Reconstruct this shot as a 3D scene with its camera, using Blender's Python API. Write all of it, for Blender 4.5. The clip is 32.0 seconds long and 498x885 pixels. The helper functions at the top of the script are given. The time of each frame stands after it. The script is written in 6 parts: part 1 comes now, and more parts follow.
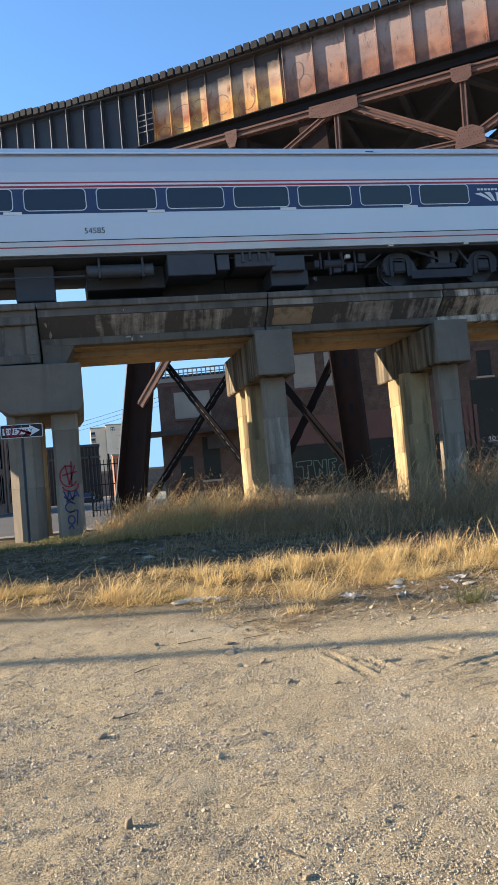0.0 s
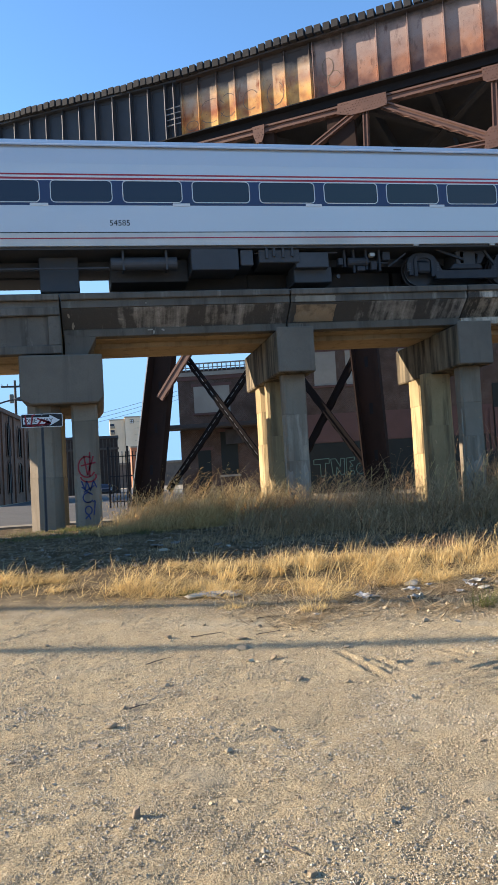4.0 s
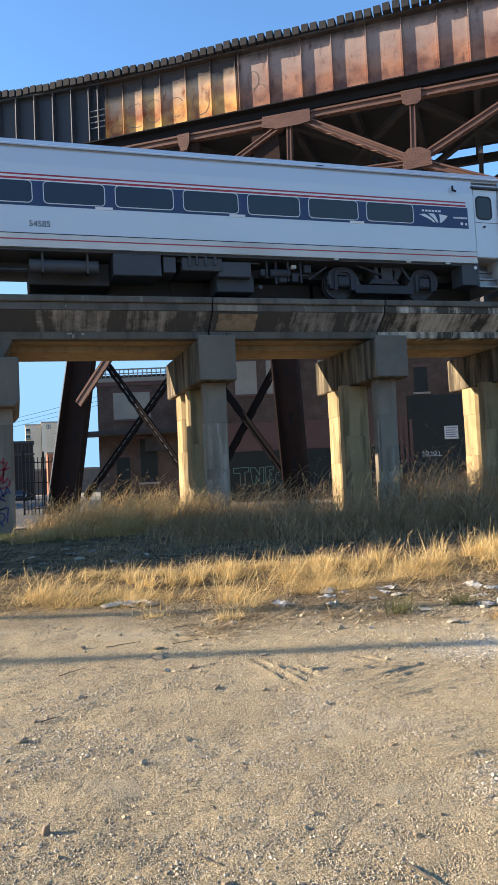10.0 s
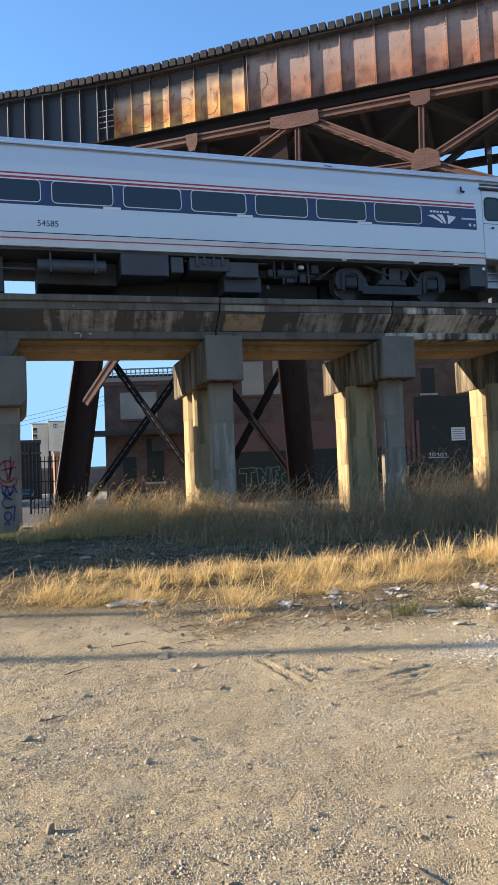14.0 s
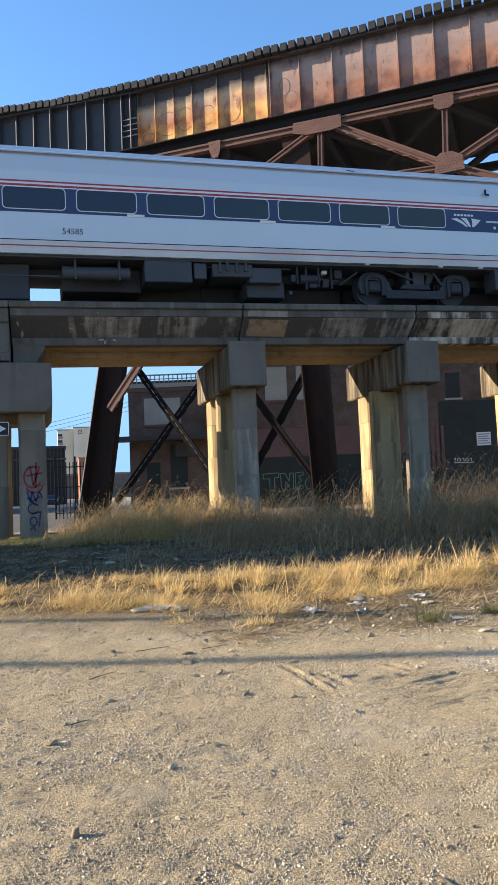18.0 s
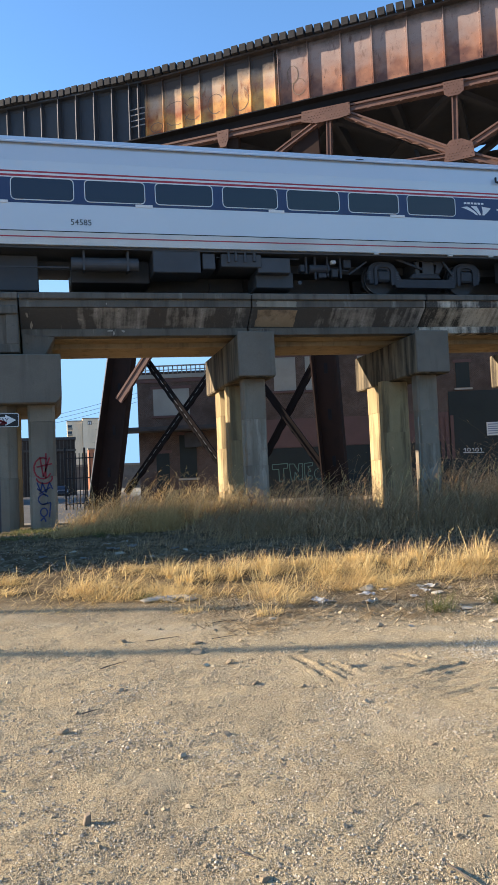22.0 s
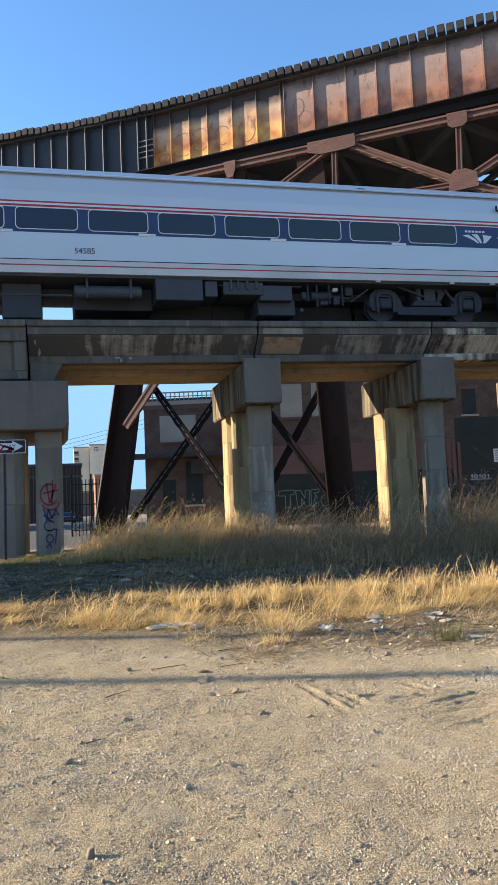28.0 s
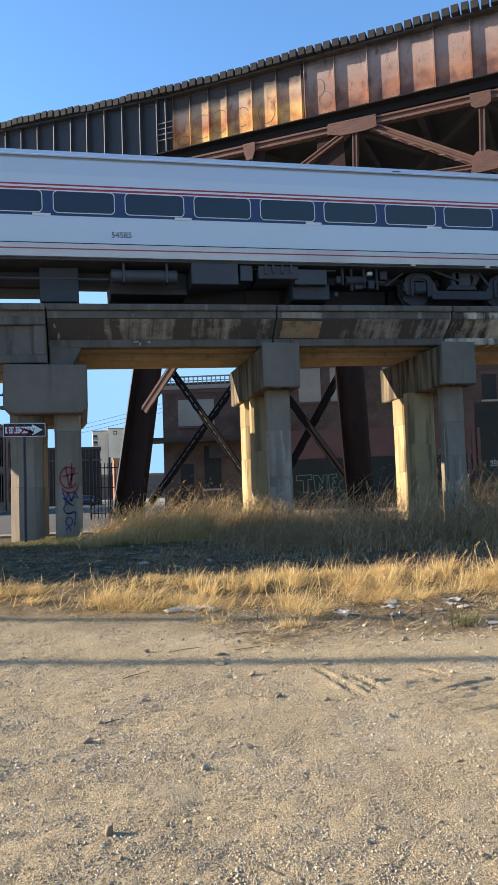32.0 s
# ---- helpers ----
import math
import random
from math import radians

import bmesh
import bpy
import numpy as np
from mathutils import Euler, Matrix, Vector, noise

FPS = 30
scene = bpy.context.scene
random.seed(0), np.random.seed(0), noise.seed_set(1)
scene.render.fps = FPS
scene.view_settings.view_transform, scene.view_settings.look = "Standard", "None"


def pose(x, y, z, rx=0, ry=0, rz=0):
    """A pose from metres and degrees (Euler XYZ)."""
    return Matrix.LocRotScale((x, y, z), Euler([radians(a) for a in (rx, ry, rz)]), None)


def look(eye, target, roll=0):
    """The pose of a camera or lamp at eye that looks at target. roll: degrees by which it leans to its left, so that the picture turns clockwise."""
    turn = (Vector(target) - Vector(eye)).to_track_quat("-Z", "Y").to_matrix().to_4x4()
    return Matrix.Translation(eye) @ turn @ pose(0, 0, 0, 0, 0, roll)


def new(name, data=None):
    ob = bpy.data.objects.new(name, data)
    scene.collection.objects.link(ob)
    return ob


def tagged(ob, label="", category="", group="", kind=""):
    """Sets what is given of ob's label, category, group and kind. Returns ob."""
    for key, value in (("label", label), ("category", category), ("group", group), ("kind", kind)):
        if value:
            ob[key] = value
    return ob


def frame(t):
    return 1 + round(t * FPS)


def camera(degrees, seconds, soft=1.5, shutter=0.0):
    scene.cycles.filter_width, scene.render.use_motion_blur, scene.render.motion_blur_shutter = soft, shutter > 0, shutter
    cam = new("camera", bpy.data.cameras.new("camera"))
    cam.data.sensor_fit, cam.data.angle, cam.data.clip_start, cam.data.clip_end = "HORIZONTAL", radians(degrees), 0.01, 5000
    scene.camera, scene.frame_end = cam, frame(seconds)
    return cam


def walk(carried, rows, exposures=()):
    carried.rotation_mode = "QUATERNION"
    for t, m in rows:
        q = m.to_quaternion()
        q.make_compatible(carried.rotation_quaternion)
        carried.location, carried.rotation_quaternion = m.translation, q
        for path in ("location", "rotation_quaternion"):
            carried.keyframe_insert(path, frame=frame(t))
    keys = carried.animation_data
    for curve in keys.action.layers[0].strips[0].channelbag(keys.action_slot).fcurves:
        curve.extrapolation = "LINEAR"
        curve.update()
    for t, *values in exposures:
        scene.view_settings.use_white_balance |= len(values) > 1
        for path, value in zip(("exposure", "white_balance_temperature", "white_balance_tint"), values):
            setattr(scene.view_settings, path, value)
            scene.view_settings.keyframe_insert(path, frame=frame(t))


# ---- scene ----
# ---- camera ----
cam = camera(37.35, 32.0)
EYE = (0.0, 0.0, 1.5)
ROWS = [
    (0.0, 92.873, 5.044, -12.533),
    (0.5, 92.617, 5.107, -13.112),
    (1.0, 92.489, 4.983, -13.425),
    (1.5, 92.571, 4.73, -13.334),
    (2.0, 92.788, 4.334, -12.798),
    (2.5, 92.952, 3.864, -12.114),
    (3.0, 93.003, 3.594, -11.515),
    (3.5, 92.79, 3.322, -11.278),
    (5.5, 92.553, 3.224, -11.113),
    (6.0, 92.828, 3.472, -11.586),
    (6.5, 92.959, 3.605, -12.737),
    (7.0, 92.824, 3.659, -14.503),
    (7.5, 92.541, 3.613, -16.362),
    (8.0, 92.338, 3.444, -17.809),
    (8.5, 92.364, 3.254, -18.391),
    (9.0, 92.604, 2.997, -18.264),
    (9.5, 92.834, 2.815, -17.85),
    (10.0, 92.975, 2.658, -17.453),
    (10.5, 92.955, 2.468, -17.263),
    (11.0, 92.869, 2.184, -17.233),
    (11.5, 92.746, 1.909, -17.256),
    (12.0, 92.681, 1.771, -17.26),
    (12.5, 92.671, 1.832, -17.236),
    (13.0, 92.734, 1.968, -17.195),
    (13.5, 92.877, 2.185, -17.09),
    (14.0, 93.021, 2.295, -16.974),
    (14.5, 93.109, 2.331, -16.819),
    (16.5, 93.37, 2.216, -15.949),
    (17.0, 93.513, 2.204, -15.656),
    (17.5, 93.568, 2.262, -15.364),
    (18.0, 93.514, 2.319, -15.151),
    (18.5, 93.355, 2.457, -14.964),
    (19.0, 93.159, 2.561, -14.811),
    (19.5, 92.986, 2.724, -14.698),
    (20.0, 92.888, 2.744, -14.66),
    (20.5, 92.85, 2.707, -14.658),
    (21.0, 92.856, 2.6, -14.654),
    (21.5, 92.884, 2.515, -14.568),
    (22.0, 92.814, 2.433, -14.436),
    (22.5, 92.75, 2.55, -14.166),
    (23.0, 92.657, 2.607, -13.888),
    (23.5, 92.604, 2.648, -13.699),
    (24.0, 92.643, 2.733, -13.691),
    (24.5, 92.673, 2.801, -13.943),
    (25.0, 92.62, 2.865, -14.325),
    (25.5, 92.548, 2.917, -14.632),
    (27.5, 94.083, 2.505, -14.432),
    (28.0, 94.887, 2.37, -13.946),
    (28.5, 95.388, 2.278, -13.338),
    (29.0, 95.438, 2.248, -12.716),
    (29.5, 95.142, 2.303, -12.212),
    (30.0, 94.784, 2.29, -11.894),
    (30.5, 94.465, 2.369, -11.747),
    (31.0, 94.177, 2.468, -11.723),
    (31.5, 93.917, 2.398, -11.895),
    (32.0, 93.732, 1.964, -12.567),
]
walk(cam, [(t, pose(*EYE, rx, ry, rz)) for t, rx, ry, rz in ROWS], exposures=[(0.0, 1.54), (32.0, 1.54)])

# ---- light: low winter sun behind the viaduct, clear sky ----
SUN_EL, SUN_AZ = radians(18.2), radians(20.5)      # azimuth: from -X towards +Y
to_sun = Vector((-math.cos(SUN_AZ) * math.cos(SUN_EL), math.sin(SUN_AZ) * math.cos(SUN_EL), math.sin(SUN_EL)))
world = bpy.data.worlds.new("sky")
scene.world = world
world.use_nodes = True
wn = world.node_tree
sky = wn.nodes.new("ShaderNodeTexSky")
sky.sky_type, sky.sun_disc = "NISHITA", False
sky.sun_elevation = SUN_EL
sky.sun_rotation = math.atan2(to_sun.x, to_sun.y)
sky.air_density, sky.dust_density, sky.ozone_density, sky.altitude = 1.0, 0.0, 2.9, 5000
clear = wn.nodes.new("ShaderNodeHueSaturation")
clear.inputs["Hue"].default_value, clear.inputs["Saturation"].default_value = 0.493, 1.04
wn.links.new(sky.outputs[0], clear.inputs["Color"])
cap = wn.nodes.new("ShaderNodeVectorMath")         # dry winter air: only a thin pale band at the horizon
cap.operation = "MINIMUM"
cap.inputs[1].default_value = (0.78, 1.45, 2.32)
wn.links.new(clear.outputs[0], cap.inputs[0])
wn.links.new(cap.outputs[0], wn.nodes["Background"].inputs[0])
wn.nodes["Background"].inputs[1].default_value = 0.172
sun = new("sun", bpy.data.lights.new("sun", "SUN"))
sun.data.energy, sun.data.angle, sun.data.color = 4.75, radians(0.5), (1.0, 0.83, 0.645)
sun.matrix_world = look(to_sun * 60, (0, 0, 0))


# ---- materials ----
def nodes_of(name):
    m = bpy.data.materials.new(name)
    m.use_nodes = True
    return m, m.node_tree, m.node_tree.nodes["Principled BSDF"]


def noise_tex(nt, vec, scale, detail=5.0, rough=0.6, stretch=(1, 1, 1)):
    mp = nt.nodes.new("ShaderNodeMapping")
    mp.inputs["Scale"].default_value = stretch
    nt.links.new(vec, mp.inputs[0])
    n = nt.nodes.new("ShaderNodeTexNoise")
    n.inputs["Scale"].default_value, n.inputs["Detail"].default_value, n.inputs["Roughness"].default_value = scale, detail, rough
    nt.links.new(mp.outputs[0], n.inputs["Vector"])
    return n.outputs["Fac"]


def ramp(nt, fac, lo, hi):
    r = nt.nodes.new("ShaderNodeMapRange")
    r.inputs[1].default_value, r.inputs[2].default_value = lo, hi
    nt.links.new(fac, r.inputs[0])
    return r.outputs[0]


def mix(nt, fac, a, b):
    n = nt.nodes.new("ShaderNodeMix")
    n.data_type = "RGBA"
    for sock, v in ((n.inputs[0], fac), (n.inputs[6], a), (n.inputs[7], b)):
        if isinstance(v, bpy.types.NodeSocket):
            nt.links.new(v, sock)
        elif isinstance(v, tuple):
            sock.default_value = (*v, 1)
        else:
            sock.default_value = v
    return n.outputs[2]


def coords(nt):
    """Object space, shifted a little for each object."""
    tc = nt.nodes.new("ShaderNodeTexCoord")
    oi = nt.nodes.new("ShaderNodeObjectInfo")
    v = nt.nodes.new("ShaderNodeVectorMath")
    v.operation = "MULTIPLY_ADD"
    nt.links.new(oi.outputs["Random"], v.inputs[0])
    v.inputs[1].default_value = (7.3, 5.1, 3.7)
    nt.links.new(tc.outputs["Object"], v.inputs[2])
    return v.outputs[0]


def bump(nt, bs, fac, strength, dist=0.02):
    b = nt.nodes.new("ShaderNodeBump")
    b.inputs["Strength"].default_value, b.inputs["Distance"].default_value = strength, dist
    nt.links.new(fac, b.inputs["Height"])
    nt.links.new(b.outputs[0], bs.inputs["Normal"])


def surface(name, base, spots, dirt, scale=3.0, rough=0.85, metal=0.0, lift=0.25, grain=60.0, stretch=(1, 1, 1), lo=0.45, hi=0.65, spec=0.3):
    """A weathered surface: base colour, spots at one scale, dirt at a larger one, fine grain in relief."""
    m, nt, bs = nodes_of(name)
    v = coords(nt)
    a = ramp(nt, noise_tex(nt, v, scale, stretch=stretch), lo, hi)
    b = ramp(nt, noise_tex(nt, v, scale * 0.23, 3), 0.45, 0.72)
    g = noise_tex(nt, v, grain, 4, 0.7)
    c = mix(nt, a, base, spots)
    c = mix(nt, b, c, dirt)
    c = mix(nt, ramp(nt, g, 0.3, 0.75), c, tuple(x * 0.8 for x in base))
    n = nt.nodes["Principled BSDF"]
    nt.links.new(c, n.inputs["Base Color"])
    n.inputs["Roughness"].default_value, n.inputs["Metallic"].default_value = rough, metal
    n.inputs["Specular IOR Level"].default_value = spec
    bump(nt, n, g, lift)
    return m


def plain(name, col, rough=0.6, metal=0.0, var=0.12):
    return surface(name, col, tuple(x * (1 - var) for x in col), tuple(x * (1 - 2 * var) for x in col), 4.0, rough, metal, 0.05, 80)


def concrete(name, base, stain, pale, streak=0.6, drip=0.5, light=0.6):
    """Old concrete: broad stains, long vertical runs dark and pale, pitted grain."""
    m, nt, bs = nodes_of(name)
    v = coords(nt)
    runs = ramp(nt, noise_tex(nt, v, 3.2, 5, 0.62, (1, 1, 0.10)), 0.60 - 0.2 * drip, 0.72 - 0.12 * drip)
    big = ramp(nt, noise_tex(nt, v, 0.7, 4), 0.4, 0.66)
    pal = ramp(nt, noise_tex(nt, v, 2.1, 5, 0.65, (1, 1, 0.16)), 0.70 - 0.16 * light, 0.82 - 0.16 * light)
    spots = ramp(nt, noise_tex(nt, v, 5.5, 6, 0.7), 0.60, 0.70)
    g = noise_tex(nt, v, 45, 5, 0.7)

    def scaled(x, k):
        f = nt.nodes.new("ShaderNodeMath")
        f.operation, f.inputs[1].default_value = "MULTIPLY", k
        nt.links.new(x, f.inputs[0])
        return f.outputs[0]
    c = mix(nt, big, base, tuple(x * 0.70 for x in base))
    c = mix(nt, scaled(runs, streak), c, stain)
    c = mix(nt, scaled(pal, 0.8), c, pale)
    c = mix(nt, scaled(spots, 0.5), c, stain)
    c = mix(nt, scaled(ramp(nt, g, 0.4, 0.8), 0.6), c, tuple(x * 0.6 for x in base))
    oi = nt.nodes.new("ShaderNodeObjectInfo")
    c = mix(nt, scaled(oi.outputs["Random"], 0.35), c, stain)
    nt.links.new(c, bs.inputs["Base Color"])
    bs.inputs["Roughness"].default_value, bs.inputs["Specular IOR Level"].default_value = 0.92, 0.2
    bump(nt, bs, g, 0.4)
    return m


def washed(name, base, black, pale, wet):
    """Haunched fascia: rain runs down it, broad black soot with pale washed strips between, ragged at their ends."""
    m, nt, bs = nodes_of(name)
    v = coords(nt)
    strips = noise_tex(nt, v, 1.5, 4, 0.6, (1, 0.12, 0.12))
    fine = noise_tex(nt, v, 7.0, 4, 0.6, (1, 0.10, 0.10))
    blot = noise_tex(nt, v, 2.6, 6, 0.7)
    g = noise_tex(nt, v, 45, 5, 0.7)

    def blend(x, y, k):
        f = nt.nodes.new("ShaderNodeMath")
        f.operation, f.inputs[1].default_value = "MULTIPLY_ADD", k
        nt.links.new(x, f.inputs[0])
        nt.links.new(y, f.inputs[2])
        return f.outputs[0]
    both = blend(fine, blend(blot, strips, 0.45), 0.5)
    c = mix(nt, ramp(nt, both, 0.91 + wet, 1.01 + wet), black, base)
    c = mix(nt, ramp(nt, both, 1.02 + wet, 1.13 + wet), c, pale)
    c = mix(nt, ramp(nt, noise_tex(nt, v, 9.0, 6, 0.75), 0.58, 0.72), c, tuple(x * 1.5 for x in black))
    c = mix(nt, ramp(nt, g, 0.5, 0.85), c, tuple(x * 0.6 for x in base))
    nt.links.new(c, bs.inputs["Base Color"])
    bs.inputs["Roughness"].default_value, bs.inputs["Specular IOR Level"].default_value = 0.92, 0.2
    bump(nt, bs, g, 0.4)
    return m


def leafy(name, a, b, c):
    """Dry stems: colour by blade, light through the blade."""
    m, nt, bs = nodes_of(name)
    ge = nt.nodes.new("ShaderNodeNewGeometry")
    r = ge.outputs["Random Per Island"]
    col = mix(nt, r, a, b)
    tc = nt.nodes.new("ShaderNodeTexCoord")
    col = mix(nt, ramp(nt, noise_tex(nt, tc.outputs["Object"], 0.9, 3), 0.45, 0.62), col, c)
    nt.links.new(col, bs.inputs["Base Color"])
    bs.inputs["Roughness"].default_value, bs.inputs["Specular IOR Level"].default_value = 0.7, 0.2
    tr = nt.nodes.new("ShaderNodeBsdfTranslucent")
    nt.links.new(col, tr.inputs[0])
    ms = nt.nodes.new("ShaderNodeMixShader")
    ms.inputs[0].default_value = 0.35
    nt.links.new(bs.outputs[0], ms.inputs[1])
    nt.links.new(tr.outputs[0], ms.inputs[2])
    nt.links.new(ms.outputs[0], nt.nodes["Material Output"].inputs[0])
    return m


def soil():
    """Sandy lot with gravel: sand, grey fines, pale dust, dark grit, fine relief."""
    m, nt, bs = nodes_of("gravel lot")
    tc = nt.nodes.new("ShaderNodeTexCoord")
    v = tc.outputs["Object"]
    c = mix(nt, ramp(nt, noise_tex(nt, v, 0.9, 5), 0.42, 0.6), (0.485, 0.388, 0.24), (0.425, 0.338, 0.212))
    c = mix(nt, ramp(nt, noise_tex(nt, v, 3.5, 5, 0.7), 0.5, 0.68), c, (0.50, 0.415, 0.265))
    grit = noise_tex(nt, v, 55, 4, 0.75)
    c = mix(nt, ramp(nt, grit, 0.54, 0.66), c, (0.19, 0.148, 0.095))
    dense = ramp(nt, noise_tex(nt, v, 1.5, 4, 0.65), 0.30, 0.64)
    dark = nt.nodes.new("ShaderNodeMath")
    dark.operation = "MULTIPLY"
    nt.links.new(ramp(nt, noise_tex(nt, v, 62, 4, 0.68), 0.52, 0.57), dark.inputs[0])
    nt.links.new(dense, dark.inputs[1])
    c = mix(nt, dark.outputs[0], c, (0.165, 0.13, 0.082))
    c = mix(nt, ramp(nt, noise_tex(nt, v, 70, 4, 0.68), 0.57, 0.61), c, (0.64, 0.54, 0.36))
    c = mix(nt, ramp(nt, noise_tex(nt, v, 0.75, 4, 0.65), 0.54, 0.66), c, (0.46, 0.39, 0.27))
    # darker brown ground along the grass and under the viaduct
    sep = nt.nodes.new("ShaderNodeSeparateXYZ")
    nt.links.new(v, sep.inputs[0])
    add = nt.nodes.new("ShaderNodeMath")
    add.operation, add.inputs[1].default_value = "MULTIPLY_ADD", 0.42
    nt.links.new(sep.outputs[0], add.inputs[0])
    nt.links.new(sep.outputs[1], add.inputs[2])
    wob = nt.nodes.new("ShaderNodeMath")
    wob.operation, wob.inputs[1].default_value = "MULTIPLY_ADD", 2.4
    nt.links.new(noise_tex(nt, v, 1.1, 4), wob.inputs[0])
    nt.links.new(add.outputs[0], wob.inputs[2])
    brown_soil = mix(nt, ramp(nt, noise_tex(nt, v, 4.0, 6, 0.7), 0.42, 0.62), (0.085, 0.06, 0.033), (0.20, 0.15, 0.088))
    c = mix(nt, ramp(nt, wob.outputs[0], 9.3, 11.2), c, brown_soil)
    # beyond the lot, an added yard tone set for the light it bounces up
    far = nt.nodes.new("ShaderNodeVectorMath")
    far.operation, far.inputs[1].default_value = "DISTANCE", (4.0, 6.0, 0.0)
    nt.links.new(v, far.inputs[0])
    edge = nt.nodes.new("ShaderNodeMath")
    edge.operation, edge.inputs[1].default_value = "MULTIPLY_ADD", 9.0
    nt.links.new(noise_tex(nt, v, 0.12, 4), edge.inputs[0])
    nt.links.new(far.outputs["Value"], edge.inputs[2])
    yard = mix(nt, ramp(nt, noise_tex(nt, v, 0.05, 4), 0.42, 0.58), (0.36, 0.31, 0.23), (0.40, 0.33, 0.22))
    c = mix(nt, ramp(nt, edge.outputs[0], 26.0, 34.0), c, yard)
    nt.links.new(c, bs.inputs["Base Color"])
    bs.inputs["Roughness"].default_value, bs.inputs["Specular IOR Level"].default_value = 0.95, 0.15
    bump(nt, bs, noise_tex(nt, v, 85, 4, 0.65), 1.0, 0.03)
    return m


def by_stone(name, a, b, d):
    m, nt, bs = nodes_of(name)
    ge = nt.nodes.new("ShaderNodeNewGeometry")
    tc = nt.nodes.new("ShaderNodeTexCoord")
    c = mix(nt, ge.outputs["Random Per Island"], a, b)
    c = mix(nt, ramp(nt, noise_tex(nt, tc.outputs["Object"], 30, 4), 0.45, 0.7), c, d)
    nt.links.new(c, bs.inputs["Base Color"])
    bs.inputs["Roughness"].default_value = 0.9
    bump(nt, bs, noise_tex(nt, tc.outputs["Object"], 140, 3), 0.4, 0.004)
    return m


def bricks(name, a, b, mortar, size=4.2):
    m, nt, bs = nodes_of(name)
    tc = nt.nodes.new("ShaderNodeTexCoord")
    mp = nt.nodes.new("ShaderNodeMapping")
    mp.inputs["Rotation"].default_value = (radians(-90), 0, 0)
    nt.links.new(tc.outputs["Object"], mp.inputs[0])
    bt = nt.nodes.new("ShaderNodeTexBrick")
    bt.inputs["Scale"].default_value = size
    bt.inputs["Color1"].default_value, bt.inputs["Color2"].default_value, bt.inputs["Mortar"].default_value = (*a, 1), (*b, 1), (*mortar, 1)
    bt.inputs["Mortar Size"].default_value = 0.02
    nt.links.new(mp.outputs[0], bt.inputs[0])
    c = mix(nt, ramp(nt, noise_tex(nt, tc.outputs["Object"], 0.8, 5), 0.42, 0.7), bt.outputs[0], tuple(x * 0.55 for x in a))
    nt.links.new(c, bs.inputs["Base Color"])
    bs.inputs["Roughness"].default_value = 0.9
    bump(nt, bs, bt.outputs[1], -0.3, 0.01)
    return m


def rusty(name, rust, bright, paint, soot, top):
    """Riveted plate: rust that shifts softly from panel to panel, washed paint towards the top, scabs, a dark top band
    of old paint and painted-in tie shade.
    """
    m, nt, bs = nodes_of(name)
    tc = nt.nodes.new("ShaderNodeTexCoord")
    v = tc.outputs["Object"]
    sp = nt.nodes.new("ShaderNodeSeparateXYZ")
    nt.links.new(v, sp.inputs[0])
    c = mix(nt, ramp(nt, noise_tex(nt, v, 0.9, 3, 0.5), 0.38, 0.62), rust, bright)

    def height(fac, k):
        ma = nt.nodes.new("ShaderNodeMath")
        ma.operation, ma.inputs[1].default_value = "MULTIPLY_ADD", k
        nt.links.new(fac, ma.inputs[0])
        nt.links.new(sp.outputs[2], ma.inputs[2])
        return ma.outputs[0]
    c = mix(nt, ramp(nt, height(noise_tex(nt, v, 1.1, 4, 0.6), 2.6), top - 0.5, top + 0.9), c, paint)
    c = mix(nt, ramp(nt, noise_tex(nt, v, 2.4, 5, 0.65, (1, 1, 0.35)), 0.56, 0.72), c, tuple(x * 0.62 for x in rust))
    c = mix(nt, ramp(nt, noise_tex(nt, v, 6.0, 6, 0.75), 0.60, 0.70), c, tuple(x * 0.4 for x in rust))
    # soot: where the top darkens, old paint plus tie shade put into colour
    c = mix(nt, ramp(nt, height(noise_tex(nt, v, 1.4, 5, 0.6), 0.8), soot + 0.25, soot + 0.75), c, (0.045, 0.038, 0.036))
    g = noise_tex(nt, v, 50, 4, 0.7)
    c = mix(nt, ramp(nt, g, 0.55, 0.8), c, tuple(x * 0.55 for x in rust))
    nt.links.new(c, bs.inputs["Base Color"])
    bs.inputs["Roughness"].default_value, bs.inputs["Metallic"].default_value = 0.7, 0.0
    bump(nt, bs, g, 0.3)
    return m


CONC = concrete("stained concrete", (0.19, 0.168, 0.14), (0.065, 0.058, 0.05), (0.38, 0.345, 0.29), 0.75, 0.5, 0.55)
FASCIA = washed("soot-streaked concrete haunch", (0.255, 0.242, 0.225), (0.085, 0.081, 0.077), (0.45, 0.43, 0.40), 0.06)
FASCIA_PALE = washed("rain-washed concrete haunch", (0.36, 0.315, 0.255), (0.06, 0.054, 0.048), (0.60, 0.54, 0.45), -0.02)
CONC_LEDGE = concrete("grey ledge concrete", (0.17, 0.155, 0.132), (0.075, 0.068, 0.059), (0.40, 0.37, 0.32), 0.85, 0.6, 0.65)
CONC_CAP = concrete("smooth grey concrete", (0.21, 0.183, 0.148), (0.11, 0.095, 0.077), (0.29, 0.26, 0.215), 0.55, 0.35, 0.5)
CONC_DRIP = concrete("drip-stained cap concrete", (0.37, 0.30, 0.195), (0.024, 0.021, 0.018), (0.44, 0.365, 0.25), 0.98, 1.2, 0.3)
# column yellow is part staining, part sun warmth put into the colour
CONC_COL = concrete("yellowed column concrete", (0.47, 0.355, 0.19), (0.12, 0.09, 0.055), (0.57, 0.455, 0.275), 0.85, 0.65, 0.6)
